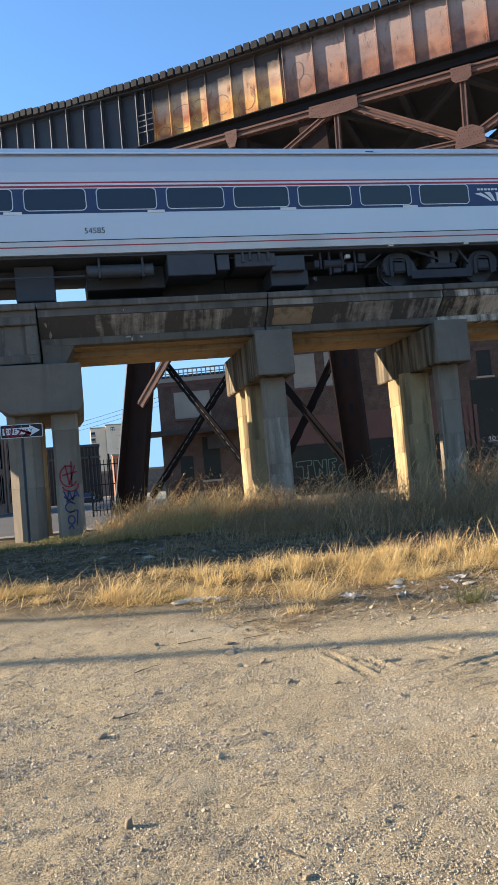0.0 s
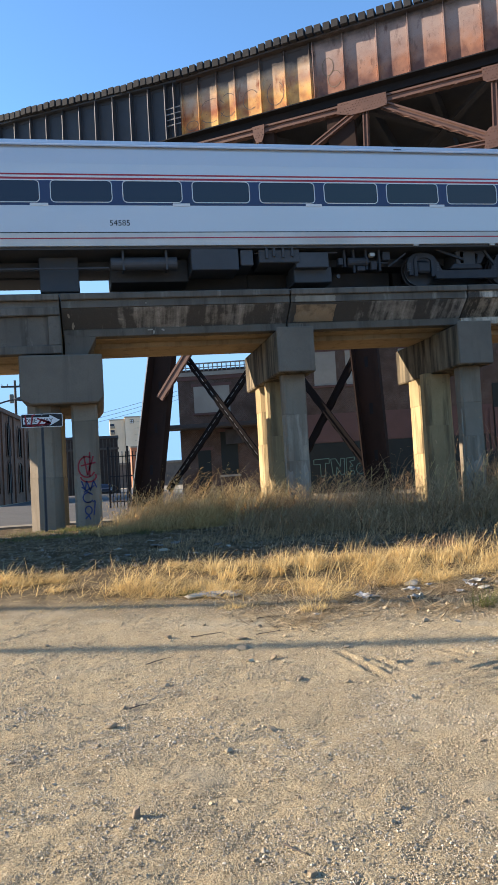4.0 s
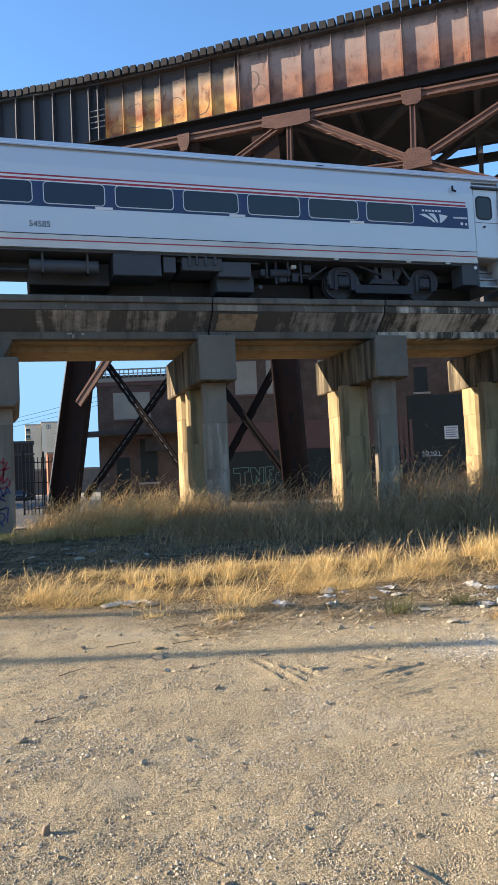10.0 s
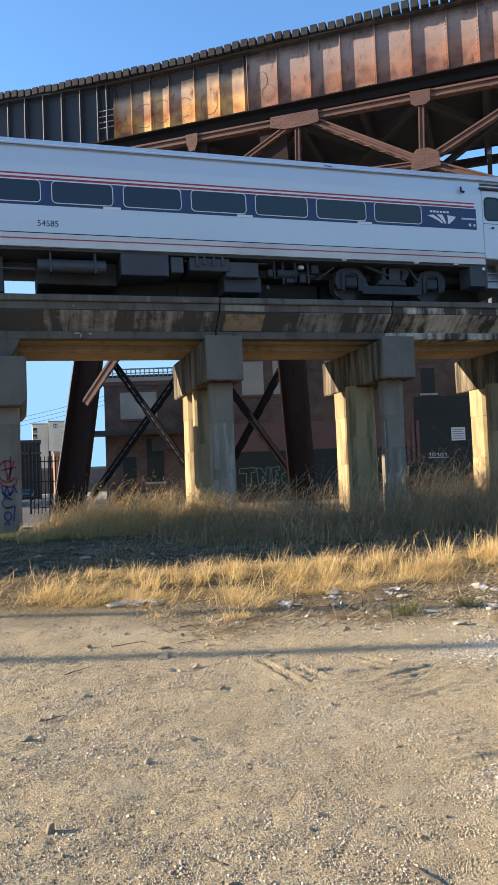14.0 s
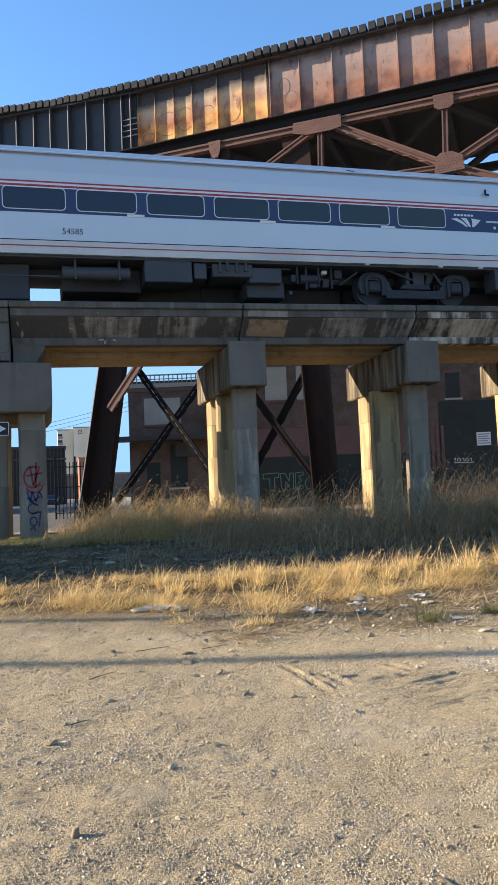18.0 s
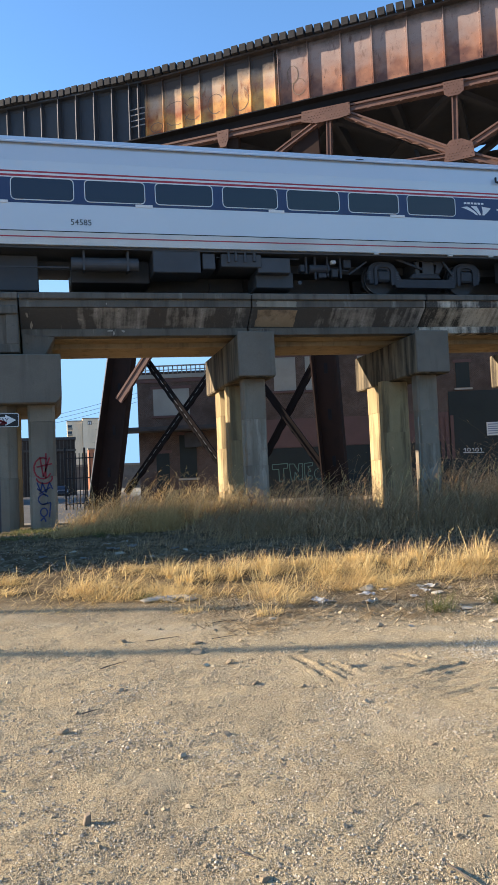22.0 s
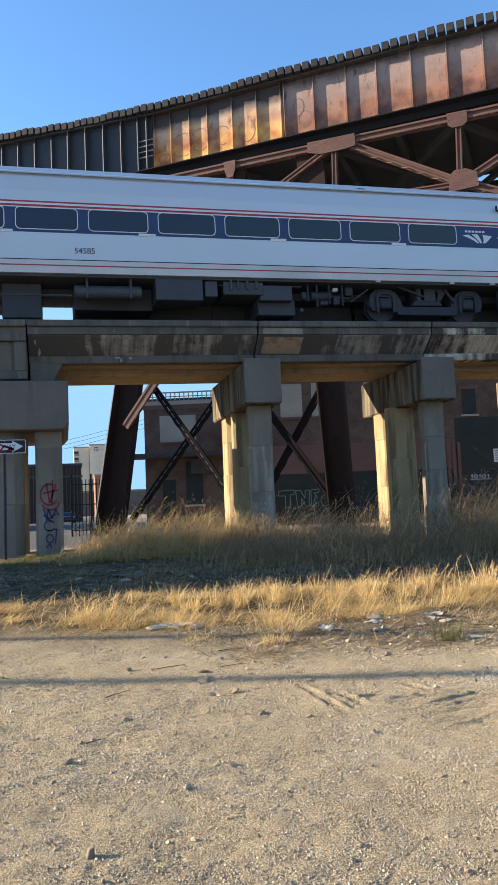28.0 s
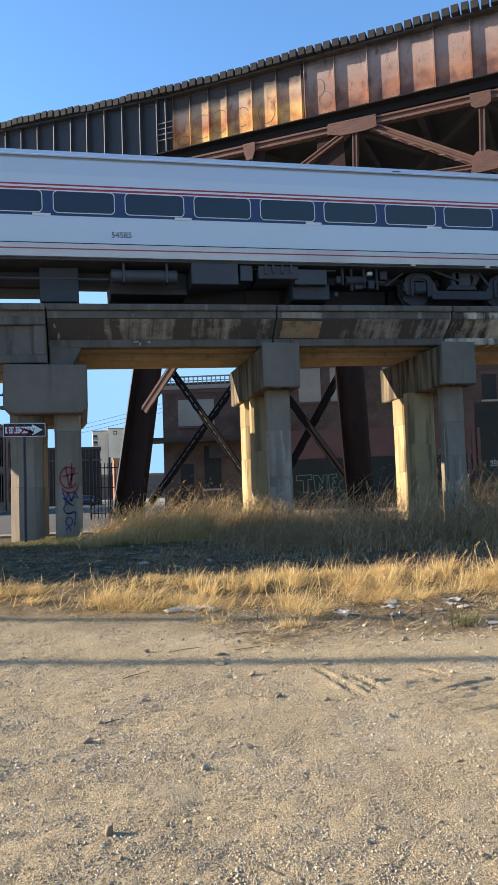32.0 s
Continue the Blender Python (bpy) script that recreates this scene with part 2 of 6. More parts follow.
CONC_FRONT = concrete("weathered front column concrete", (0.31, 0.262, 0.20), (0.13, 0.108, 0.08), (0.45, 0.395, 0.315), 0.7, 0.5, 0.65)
CONC_PALE = concrete("patched pale concrete", (0.36, 0.32, 0.255), (0.14, 0.12, 0.09), (0.50, 0.46, 0.39), 0.6, 0.4, 0.5)
# warm and pale: light bounced off the ground put into the colour
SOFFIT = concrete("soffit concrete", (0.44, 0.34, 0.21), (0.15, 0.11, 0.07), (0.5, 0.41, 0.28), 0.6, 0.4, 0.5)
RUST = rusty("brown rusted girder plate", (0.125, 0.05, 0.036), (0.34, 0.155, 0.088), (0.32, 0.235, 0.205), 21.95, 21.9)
# black for bottom flange and strip: the shade there put into the colour
FLANGE = surface("black flange paint", (0.02, 0.021, 0.025), (0.015, 0.015, 0.018), (0.03, 0.024, 0.022), 2.0, 0.8, 0.0, 0.1, spec=0.15)
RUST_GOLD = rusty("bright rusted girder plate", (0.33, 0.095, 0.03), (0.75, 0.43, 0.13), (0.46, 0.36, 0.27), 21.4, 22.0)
GIRDER_DARK = surface("blue-black girder paint", (0.052, 0.06, 0.075), (0.038, 0.042, 0.05), (0.07, 0.066, 0.064), 1.2, 0.6, 0.0, 0.1, spec=0.3)
GRAF_PALE = plain("faded grey spray paint", (0.24, 0.17, 0.12), 0.7, 0, 0.3)
TIE = surface("dark weathered tie", (0.042, 0.042, 0.044), (0.03, 0.03, 0.031), (0.024, 0.023, 0.023), 5.0, 0.9, 0, 0.4, 40)
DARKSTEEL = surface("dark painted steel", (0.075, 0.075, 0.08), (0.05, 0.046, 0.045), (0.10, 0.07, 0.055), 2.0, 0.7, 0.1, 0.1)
RED_OXIDE = surface("red oxide steel", (0.155, 0.085, 0.066), (0.115, 0.063, 0.05), (0.085, 0.05, 0.042), 2.5, 0.65, 0.0, 0.15)
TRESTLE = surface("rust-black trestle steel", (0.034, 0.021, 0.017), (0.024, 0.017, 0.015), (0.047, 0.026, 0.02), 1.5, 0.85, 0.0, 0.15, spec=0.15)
# weeds brightened: the sun on them is put into the colour
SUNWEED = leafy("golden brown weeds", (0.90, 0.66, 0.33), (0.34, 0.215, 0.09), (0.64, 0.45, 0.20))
# braces blacker than the legs: shade put into their colour
BRACE_SHADE = surface("soot-black brace steel", (0.016, 0.013, 0.013), (0.012, 0.011, 0.011), (0.026, 0.017, 0.014), 1.5, 0.9, 0.0, 0.15, spec=0.08)
# steel framing behind the truss, darkened: its shade put into the colour
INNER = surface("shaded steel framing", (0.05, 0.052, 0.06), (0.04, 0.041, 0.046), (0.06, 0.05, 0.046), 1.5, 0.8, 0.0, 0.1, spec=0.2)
TIMBER = surface("grey tie timber", (0.12, 0.10, 0.085), (0.07, 0.06, 0.05), (0.05, 0.045, 0.04), 5.0, 0.9, 0, 0.4, 40, (1, 0.2, 1))
SILVER = surface("brushed silver coach paint", (0.64, 0.66, 0.685), (0.63, 0.65, 0.675), (0.605, 0.625, 0.645), 1.2, 0.36, 0.25, 0.0, 160, (0.15, 1, 1), 0.4, 0.8, 0.5)
ROOFGREY = surface("coach roof", (0.60, 0.62, 0.64), (0.52, 0.53, 0.55), (0.42, 0.43, 0.45), 1.5, 0.45, 0.2, 0.05)
CREAM = surface("pale skirt paint", (0.66, 0.65, 0.62), (0.6, 0.59, 0.56), (0.46, 0.45, 0.42), 1.5, 0.5)
BLUE = surface("deep blue coach stripe", (0.038, 0.064, 0.145), (0.034, 0.056, 0.13), (0.05, 0.07, 0.125), 1.5, 0.4, 0, 0.02)
RED = plain("red stripe", (0.42, 0.05, 0.07), 0.45)
WHITE = plain("white paint", (0.78, 0.78, 0.78), 0.5, 0, 0.05)
BLACK = plain("black paint", (0.018, 0.018, 0.02), 0.5)
UNDER = surface("grimy undercarriage", (0.075, 0.08, 0.088), (0.09, 0.09, 0.092), (0.058, 0.062, 0.068), 4.0, 0.7, 0.1, 0.2)
UNDERBOX = surface("grey equipment box", (0.085, 0.09, 0.10), (0.07, 0.073, 0.08), (0.055, 0.057, 0.061), 3.0, 0.6, 0.2, 0.1)
STEEL = surface("worn steel", (0.35, 0.35, 0.36), (0.22, 0.2, 0.18), (0.15, 0.13, 0.11), 6.0, 0.4, 0.8, 0.1)
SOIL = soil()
ASPHALT = surface("worn asphalt", (0.09, 0.088, 0.085), (0.065, 0.063, 0.06), (0.12, 0.115, 0.105), 1.2, 0.9, 0, 0.4, 70)
GREYSTONE = by_stone("grey gravel stones", (0.62, 0.55, 0.425), (0.19, 0.155, 0.11), (0.40, 0.34, 0.25))
STONE = by_stone("gravel stones", (0.57, 0.475, 0.32), (0.23, 0.18, 0.115), (0.39, 0.315, 0.205))
RUBBLES_GREY = by_stone("dull grey rubble", (0.34, 0.30, 0.25), (0.12, 0.10, 0.08), (0.22, 0.19, 0.15))
WEEDSOIL = by_stone("brown clods", (0.26, 0.20, 0.14), (0.13, 0.10, 0.07), (0.2, 0.16, 0.11))
CHALK = by_stone("white crushed stone", (0.60, 0.54, 0.43), (0.25, 0.21, 0.155), (0.43, 0.38, 0.29))
ROCK = surface("field stone", (0.33, 0.26, 0.17), (0.20, 0.155, 0.10), (0.38, 0.305, 0.21), 18.0, 0.9, 0, 0.5, 150)
RUBBLE = surface("pale rubble", (0.50, 0.45, 0.36), (0.36, 0.31, 0.235), (0.26, 0.22, 0.16), 9.0, 0.9, 0, 0.4, 120)
STRAW = leafy("golden dry grass", (0.88, 0.69, 0.34), (0.40, 0.26, 0.10), (0.72, 0.53, 0.24))
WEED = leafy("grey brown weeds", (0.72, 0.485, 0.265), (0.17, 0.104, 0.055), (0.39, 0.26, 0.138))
BRONZE = leafy("bronze dry weeds", (0.70, 0.50, 0.24), (0.24, 0.145, 0.06), (0.46, 0.31, 0.135))
DEADSTEM = leafy("dead brown stems", (0.80, 0.64, 0.40), (0.08, 0.055, 0.035), (0.34, 0.25, 0.145))
GREEN = leafy("short green grass", (0.14, 0.15, 0.05), (0.22, 0.2, 0.08), (0.1, 0.12, 0.04))
BRICK = bricks("dark red brick", (0.125, 0.075, 0.056), (0.078, 0.047, 0.037), (0.20, 0.17, 0.145))
CREAMWALL = surface("cream facade", (0.80, 0.67, 0.50), (0.74, 0.62, 0.46), (0.68, 0.57, 0.43), 0.4, 0.85)
BRICK_TAN = bricks("sooty tan brick", (0.24, 0.125, 0.075), (0.18, 0.095, 0.06), (0.20, 0.14, 0.095))
SHED = surface("brown shed boards", (0.07, 0.052, 0.042), (0.05, 0.038, 0.032), (0.09, 0.07, 0.055), 3.0, 0.95, spec=0.1)
VOID = surface("dark hollow", (0.006, 0.005, 0.005), (0.005, 0.004, 0.004), (0.007, 0.006, 0.006), 2.0, 1.0, spec=0.0)
DULL = surface("dull grey car paint", (0.22, 0.23, 0.25), (0.17, 0.18, 0.19), (0.12, 0.12, 0.125), 1.5, 0.5, 0.1)
BOARD = surface("weathered white board", (0.42, 0.39, 0.34), (0.36, 0.335, 0.29), (0.3, 0.275, 0.24), 2.0, 0.8)
PINK = surface("faded pink stucco", (0.17, 0.10, 0.09), (0.14, 0.085, 0.075), (0.11, 0.07, 0.06), 1.0, 0.9)
DARKGREEN = surface("dark green shutter", (0.025, 0.032, 0.03), (0.02, 0.025, 0.024), (0.04, 0.042, 0.04), 1.0, 0.6)
GLASS = nodes_of("dark tinted glass")[0]
_g = GLASS.node_tree.nodes["Principled BSDF"]
_g.inputs["Base Color"].default_value, _g.inputs["Roughness"].default_value, _g.inputs["Specular IOR Level"].default_value = (0.018, 0.022, 0.036, 1), 0.08, 0.5
PRINT = plain("faded blue print", (0.24, 0.28, 0.38))
GRAF_RED, GRAF_BLUE, GRAF_TEAL = plain("red spray paint", (0.30, 0.03, 0.04)), plain("blue spray paint", (0.03, 0.045, 0.14)), plain("pale green spray paint", (0.16, 0.26, 0.22))


# ---- shaping helpers ----
def box(bm, x0, x1, y0, y1, z0, z1):
    v = [bm.verts.new(p) for p in ((x0, y0, z0), (x1, y0, z0), (x1, y1, z0), (x0, y1, z0), (x0, y0, z1), (x1, y0, z1), (x1, y1, z1), (x0, y1, z1))]
    for f in ((0, 3, 2, 1), (4, 5, 6, 7), (0, 1, 5, 4), (1, 2, 6, 5), (2, 3, 7, 6), (3, 0, 4, 7)):
        bm.faces.new([v[i] for i in f])
    return v


def bar(bm, a, b, w, h, up=(0, 0, 1)):
    """A straight member from a to b, w wide across and h deep along up."""
    a, b = Vector(a), Vector(b)
    d = (b - a).normalized()
    s = d.cross(Vector(up)).normalized()
    u = s.cross(d).normalized()
    ring = lambda p: [bm.verts.new(p + s * i * w / 2 + u * j * h / 2) for i, j in ((-1, -1), (1, -1), (1, 1), (-1, 1))]
    r0, r1 = ring(a), ring(b)
    bm.faces.new(r0), bm.faces.new(r1[::-1])
    for i in range(4):
        bm.faces.new((r0[i], r1[i], r1[(i + 1) % 4], r0[(i + 1) % 4]))


def rod(bm, a, b, r0, r1=None, seg=10):
    a, b = Vector(a), Vector(b)
    r1 = r0 if r1 is None else r1
    q = (b - a).to_track_quat("Z", "Y")
    ring = lambda p, r: [bm.verts.new(p + q @ Vector((r * math.cos(2 * math.pi * i / seg), r * math.sin(2 * math.pi * i / seg), 0))) for i in range(seg)]
    c0, c1 = ring(a, r0), ring(b, r1)
    bm.faces.new(c0[::-1]), bm.faces.new(c1)
    for i in range(seg):
        bm.faces.new((c0[i], c0[(i + 1) % seg], c1[(i + 1) % seg], c1[i]))


def prism(bm, pts, a0, a1, axis="x"):
    """A polygon swept along an axis. pts: (y, z) for x, (x, z) for y, (x, y) for z."""
    put = {"x": lambda p, a: (a, p[0], p[1]), "y": lambda p, a: (p[0], a, p[1]), "z": lambda p, a: (p[0], p[1], a)}[axis]
    r0, r1 = [bm.verts.new(put(p, a0)) for p in pts], [bm.verts.new(put(p, a1)) for p in pts]
    n = len(pts)
    bm.faces.new(r0[::-1]), bm.faces.new(r1)
    for i in range(n):
        bm.faces.new((r0[i], r0[(i + 1) % n], r1[(i + 1) % n], r1[i]))


def part(name, bm, material, parent=None, label="", bevel=0.0, smooth=False):
    if bevel:
        bmesh.ops.bevel(bm, geom=bm.edges[:], offset=bevel, segments=1, affect="EDGES", clamp_overlap=True)
    bmesh.ops.recalc_face_normals(bm, faces=bm.faces[:])
    me = bpy.data.meshes.new(name)
    bm.to_mesh(me)
    bm.free()
    for p in me.polygons:
        p.use_smooth = smooth
    me.materials.append(material)
    ob = new(name, me)
    ob.parent = parent
    if label:
        tagged(ob, label)
    return ob


def boxpart(name, b, material, parent=None, label="", bevel=0.0):
    bm = bmesh.new()
    box(bm, *b)
    return part(name, bm, material, parent, label, bevel)


def thing(name, label, category, group="", kind="", at=None):
    ob = tagged(new(name), label, category, group, kind)
    if at is not None:
        ob.matrix_basis = at
    return ob


def again(ob, parent, at=(0, 0, 0), turn=0.0, name=None):
    """One more piece on the same mesh."""
    o = new(name or ob.name.split(".")[0], ob.data)
    o.parent, o.location, o.rotation_euler = parent, at, (0, 0, turn)
    return o


_lat = np.random.RandomState(3).rand(256, 256)


def value_noise(x, y, octaves=3, seed=0):
    x, y = np.asarray(x, float) + 17.3 * seed, np.asarray(y, float) + 9.1 * seed
    s, amp, tot = 0.0, 1.0, 0.0
    for _ in range(octaves):
        i, j = np.floor(x).astype(int), np.floor(y).astype(int)
        u, v = x - i, y - j
        u, v = u * u * (3 - 2 * u), v * v * (3 - 2 * v)
        i0, i1, j0, j1 = i % 256, (i + 1) % 256, j % 256, (j + 1) % 256
        s = s + amp * ((_lat[i0, j0] * (1 - u) + _lat[i1, j0] * u) * (1 - v) + (_lat[i0, j1] * (1 - u) + _lat[i1, j1] * u) * v)
        tot, amp, x, y = tot + amp, amp * 0.5, x * 2.03 + 5.7, y * 2.03 + 3.1
    return s / tot


def lie(x, y):
    """Height of the ground: a level lot that rises to the foot of the viaduct, a street behind it."""
    x, y = np.asarray(x, float), np.asarray(y, float)
    z = np.interp(y, (-50, 7, 9.5, 12, 15.5, 17, 19.5, 23, 27, 60, 3000), (0, 0, 0.05, 0.2, 0.44, 0.5, 0.5, 0.3, 0.24, 0.15, 0.1))
    rough = np.interp(y, (0, 9, 12, 20, 24), (1.0, 1.0, 3.0, 3.0, 0.2))
    return z + rough * (0.018 * (value_noise(x * 1.3, y * 1.3, 3) - 0.5) + 0.010 * (value_noise(x * 6, y * 6, 2, 5) - 0.5) + 0.016 * (value_noise(x * 3.1, y * 3.1, 2, 7) - 0.5))


# ---- ground: one sheet to the horizon ----
RUTS = [((1.87, 5.92), (1.91, 5.18), 0.028, 0.022), ((2.07, 5.66), (2.10, 5.3), 0.028, 0.022), ((2.11, 5.38), (2.27, 5.42), 0.03, 0.022), ((2.27, 5.25), (2.55, 5.26), 0.03, 0.024), ((2.65, 5.64), (2.74, 5.41), 0.03, 0.022), ((2.53, 5.01), (2.98, 5.17), 0.03, 0.022),
        ((2.91, 4.98), (3.13, 5.0), 0.03, 0.012), ((2.14, 3.41), (2.29, 3.43), 0.025, 0.012), ((2.29, 3.4), (2.45, 3.43), 0.025, 0.012), ((2.44, 4.5), (2.74, 4.56), 0.03, 0.012), ((2.03, 4.88), (2.26, 4.91), 0.03, 0.012)]


def ground_sheet():
    xs = np.unique(np.concatenate([-np.geomspace(4, 2500, 30), np.arange(-4, -1, 0.06), np.arange(-1, 6.5, 0.03), np.arange(6.5, 11, 0.06), np.geomspace(11, 2500, 30)]))
    ys = np.unique(np.concatenate([-np.geomspace(0.5, 400, 14), np.arange(-0.5, 2, 0.25), np.arange(2, 7, 0.025), np.arange(7, 20, 0.08), np.geomspace(20, 3000, 50)]))
    X, Y = np.meshgrid(xs, ys)
    Z = lie(X, Y)
    near = (Y < 9.5) & (Y > 1.9) & (X > -4) & (X < 11)
    Z = Z + np.where(near, 0.020 * (value_noise(X * 17, Y * 19, 3, 9) - 0.5), 0)
    # tyre ruts pressed into the lot
    for (ax, ay), (bx, by), w, deep in RUTS:
        ln = math.hypot(bx - ax, by - ay)
        c, s = (bx - ax) / ln, (by - ay) / ln
        u, v = (X - ax) * c + (Y - ay) * s, -(X - ax) * s + (Y - ay) * c
        along = np.clip((u + 0.1) / 0.1, 0, 1) * np.clip((ln + 0.1 - u) / 0.1, 0, 1) * (0.3 + 1.2 * value_noise(u * 14, v * 14, 2, 3))
        Z = Z - deep * along * (np.exp(-(v / w) ** 2) - 0.9 * np.exp(-((v - 1.7 * w) / w) ** 2) - 0.6 * np.exp(-((v + 1.7 * w) / w) ** 2))
    # chevrons of a heavy tyre
    tread = np.clip(1 - (((X - 2.75) / 0.9) ** 2 + ((Y - 4.9) / 0.75) ** 2), 0, 1) + np.clip(1 - (((X - 2.35) / 0.5) ** 2 + ((Y - 3.55) / 0.4) ** 2), 0, 1)
    Z = Z + 0.008 * tread * np.sin((Y * 1.0 - X * 0.22) * 2 * math.pi / 0.135 + 3 * value_noise(X * 2, Y * 2, 2, 13)) * (0.4 + value_noise(X * 7, Y * 7, 2, 4))
    nx, ny = len(xs), len(ys)
    idx = np.arange(nx * ny).reshape(ny, nx)
    quads = np.stack([idx[:-1, :-1], idx[:-1, 1:], idx[1:, 1:], idx[1:, :-1]], -1).reshape(-1, 4)
    me = bpy.data.meshes.new("ground")
    me.from_pydata(np.stack([X, Y, Z], -1).reshape(-1, 3).tolist(), [], quads.tolist())
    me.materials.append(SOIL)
    for p in me.polygons:
        p.use_smooth = True
    return tagged(new("ground", me), "sandy gravel lot with tyre ruts rising to the viaduct", "ground", kind="structure")


ground_sheet()


# ---- concrete viaduct ----
GRADE = 0.016
SLOPE = math.degrees(math.atan(GRADE))
TG, LIFT = 0.013, 0.0315              # the rails lie a little flatter than the deck
TILT = math.degrees(math.atan(TG))
deck_z = lambda x: 6.08 + GRADE * x


HAUNCH = ((17.81, -0.36), (18.30, -0.76))      # the underside of the walkway slopes back to the beam


def viaduct_span(x0, x1, deep=False):
    """One slab span: coping, stained fascia panel, bottom ledge, two soffit beams, back kerb."""
    L = x1 - x0 - 0.035
    low = -1.40 if deep else -1.06
    ob = thing("viaduct_span", "stained concrete railway viaduct span with coping and soffit beams", "viaduct span", "viaduct spans", at=pose(x0, 0, deck_z(x0), 0, -SLOPE, 0))
    boxpart("coping", (0, L, 17.70, 18.15, -0.155, 0), CONC, ob, "weathered grey coping", 0.02)
    if deep:
        boxpart("ledge", (0, L, 17.74, 18.1, -0.50, -0.30), CONC, ob, "", 0.02)
        boxpart("fascia", (0, L, 17.80, 18.1, -0.30, -0.155), CONC, ob)
        boxpart("panel", (0, L, 17.86, 18.1, -1.2, -0.50), CONC, ob, "", 0.01)
        boxpart("bottom_ledge", (0, L, 17.80, 18.1, low, -1.2), CONC, ob, "", 0.015)
        boxpart("end_stile", (L - 0.28, L, 17.80, 17.859, -1.2, -0.50), CONC, ob, "", 0.01)
    else:
        boxpart("upper_ledge", (0, L, 17.77, 18.1, -0.34, -0.155), FASCIA_PALE if x0 > 8 else CONC_LEDGE, ob, "", 0.008)
        bm = bmesh.new()
        prism(bm, [(18.7, -0.345), (HAUNCH[0][0], -0.345), HAUNCH[0], HAUNCH[1], (18.7, HAUNCH[1][1])], 0, L)
        part("fascia", bm, FASCIA_PALE if x0 > 8 else FASCIA, ob, "sloping haunch with pale and black runs" if x0 > 8 else "soot-stained sloping haunch")
        boxpart("bottom_ledge", (0, L, 18.27, 18.60, -0.95, HAUNCH[1][1]), FASCIA_PALE if x0 > 8 else CONC_LEDGE, ob, "", 0.015)
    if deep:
        boxpart("soffit_beam", (0, L, 18.1, 19.05, low, -0.3), SOFFIT, ob, "stained soffit, ground bounce put into its warm colour", 0.02)
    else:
        boxpart("soffit_beam", (0, L, 18.61, 19.10, -0.97, -0.3), SOFFIT, ob, "stained soffit, ground bounce put into its warm colour", 0.02)
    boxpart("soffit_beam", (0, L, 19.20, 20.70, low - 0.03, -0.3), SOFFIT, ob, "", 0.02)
    back = 21.0 if deep else 22.2
    boxpart("deck_slab", (0, L, 18.1, back - 0.2, -0.30, -0.16), CONC, ob)
    boxpart("back_kerb", (0, L, back - 0.35, back, -0.3 if deep else -0.45, 0), CONC, ob, "", 0.02)
    boxpart("ballast_bed", (0, L, 18.15, back - 0.35, -0.16, 0.08), UNDER, ob)
    return ob


JOINTS = [-0.79, 4.85, 9.70, 14.55, 19.40, 24.25, 29.10, 33.95]
for a, b in zip(JOINTS[:-1], JOINTS[1:]):
    viaduct_span(a, b)
edges = [-0.79 - 15.2 * k for k in range(5)]
for b, a in zip(edges[:-1], edges[1:]):
    viaduct_span(a, b, deep=True)


def octagon(x0, x1, y0, y1, c):
    return [(x0 + c, y0), (x1 - c, y0), (x1, y0 + c), (x1, y1 - c), (x1 - c, y1), (x0 + c, y1), (x0, y1 - c), (x0, y0 + c)]


def column(parent, x0, x1, y0, y1, z0, z1, c=0.13, material=None, label="", lifts=(1.75, 3.05)):
    """A chamfered column poured in lifts, a shallow joint between them."""
    cuts = [z0] + [z for z in lifts if z < z1 - 0.4] + [z1]
    first = None
    for k, (a, b) in enumerate(zip(cuts[:-1], cuts[1:])):
        bm = bmesh.new()
        d = 0.006 * (k % 2)
        prism(bm, octagon(x0 + d, x1 - d, y0 + d, y1 - d, c), a + (0.004 if k else 0.0), b, "z")
        ob = part("lift" if first else "column", bm, material or CONC_COL, first or parent, "" if first else label)
        first = first or ob
    return first


def pier(xc):
    """A bent: a long cap beam across, on three chamfered columns."""
    zt = deck_z(xc) - 1.07
    ob = thing("viaduct_pier", "concrete pier bent with a cap beam on chamfered columns", "pier", "viaduct piers")
    bm = bmesh.new()
    box(bm, xc - 0.48, xc + 0.48, 17.55, 21.70, zt - 1.07, zt)
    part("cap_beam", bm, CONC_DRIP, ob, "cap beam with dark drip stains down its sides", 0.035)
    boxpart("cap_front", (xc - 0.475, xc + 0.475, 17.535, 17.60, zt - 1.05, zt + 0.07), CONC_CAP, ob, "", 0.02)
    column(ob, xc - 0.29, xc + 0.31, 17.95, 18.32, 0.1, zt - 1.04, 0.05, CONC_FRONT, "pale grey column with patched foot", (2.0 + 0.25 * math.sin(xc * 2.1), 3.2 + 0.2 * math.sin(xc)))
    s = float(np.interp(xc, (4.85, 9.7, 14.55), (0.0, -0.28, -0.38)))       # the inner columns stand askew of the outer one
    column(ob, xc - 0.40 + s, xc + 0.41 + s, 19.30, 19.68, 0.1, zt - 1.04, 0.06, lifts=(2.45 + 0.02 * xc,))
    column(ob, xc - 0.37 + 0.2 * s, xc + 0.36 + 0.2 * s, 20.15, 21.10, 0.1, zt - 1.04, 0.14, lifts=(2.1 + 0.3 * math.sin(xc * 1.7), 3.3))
    bm = bmesh.new()
    tops = [(xc + 0.24 - 0.53 * i / 9, 1.7 + 0.12 * math.sin(xc + 1.9 * i) + 0.1 * math.sin(3.3 * i + 2 * xc) - 0.02 * i) for i in range(10)]
    prism(bm, [(xc - 0.29, 0.3), (xc + 0.24, 0.3)] + tops, 17.943, 17.99, "y")
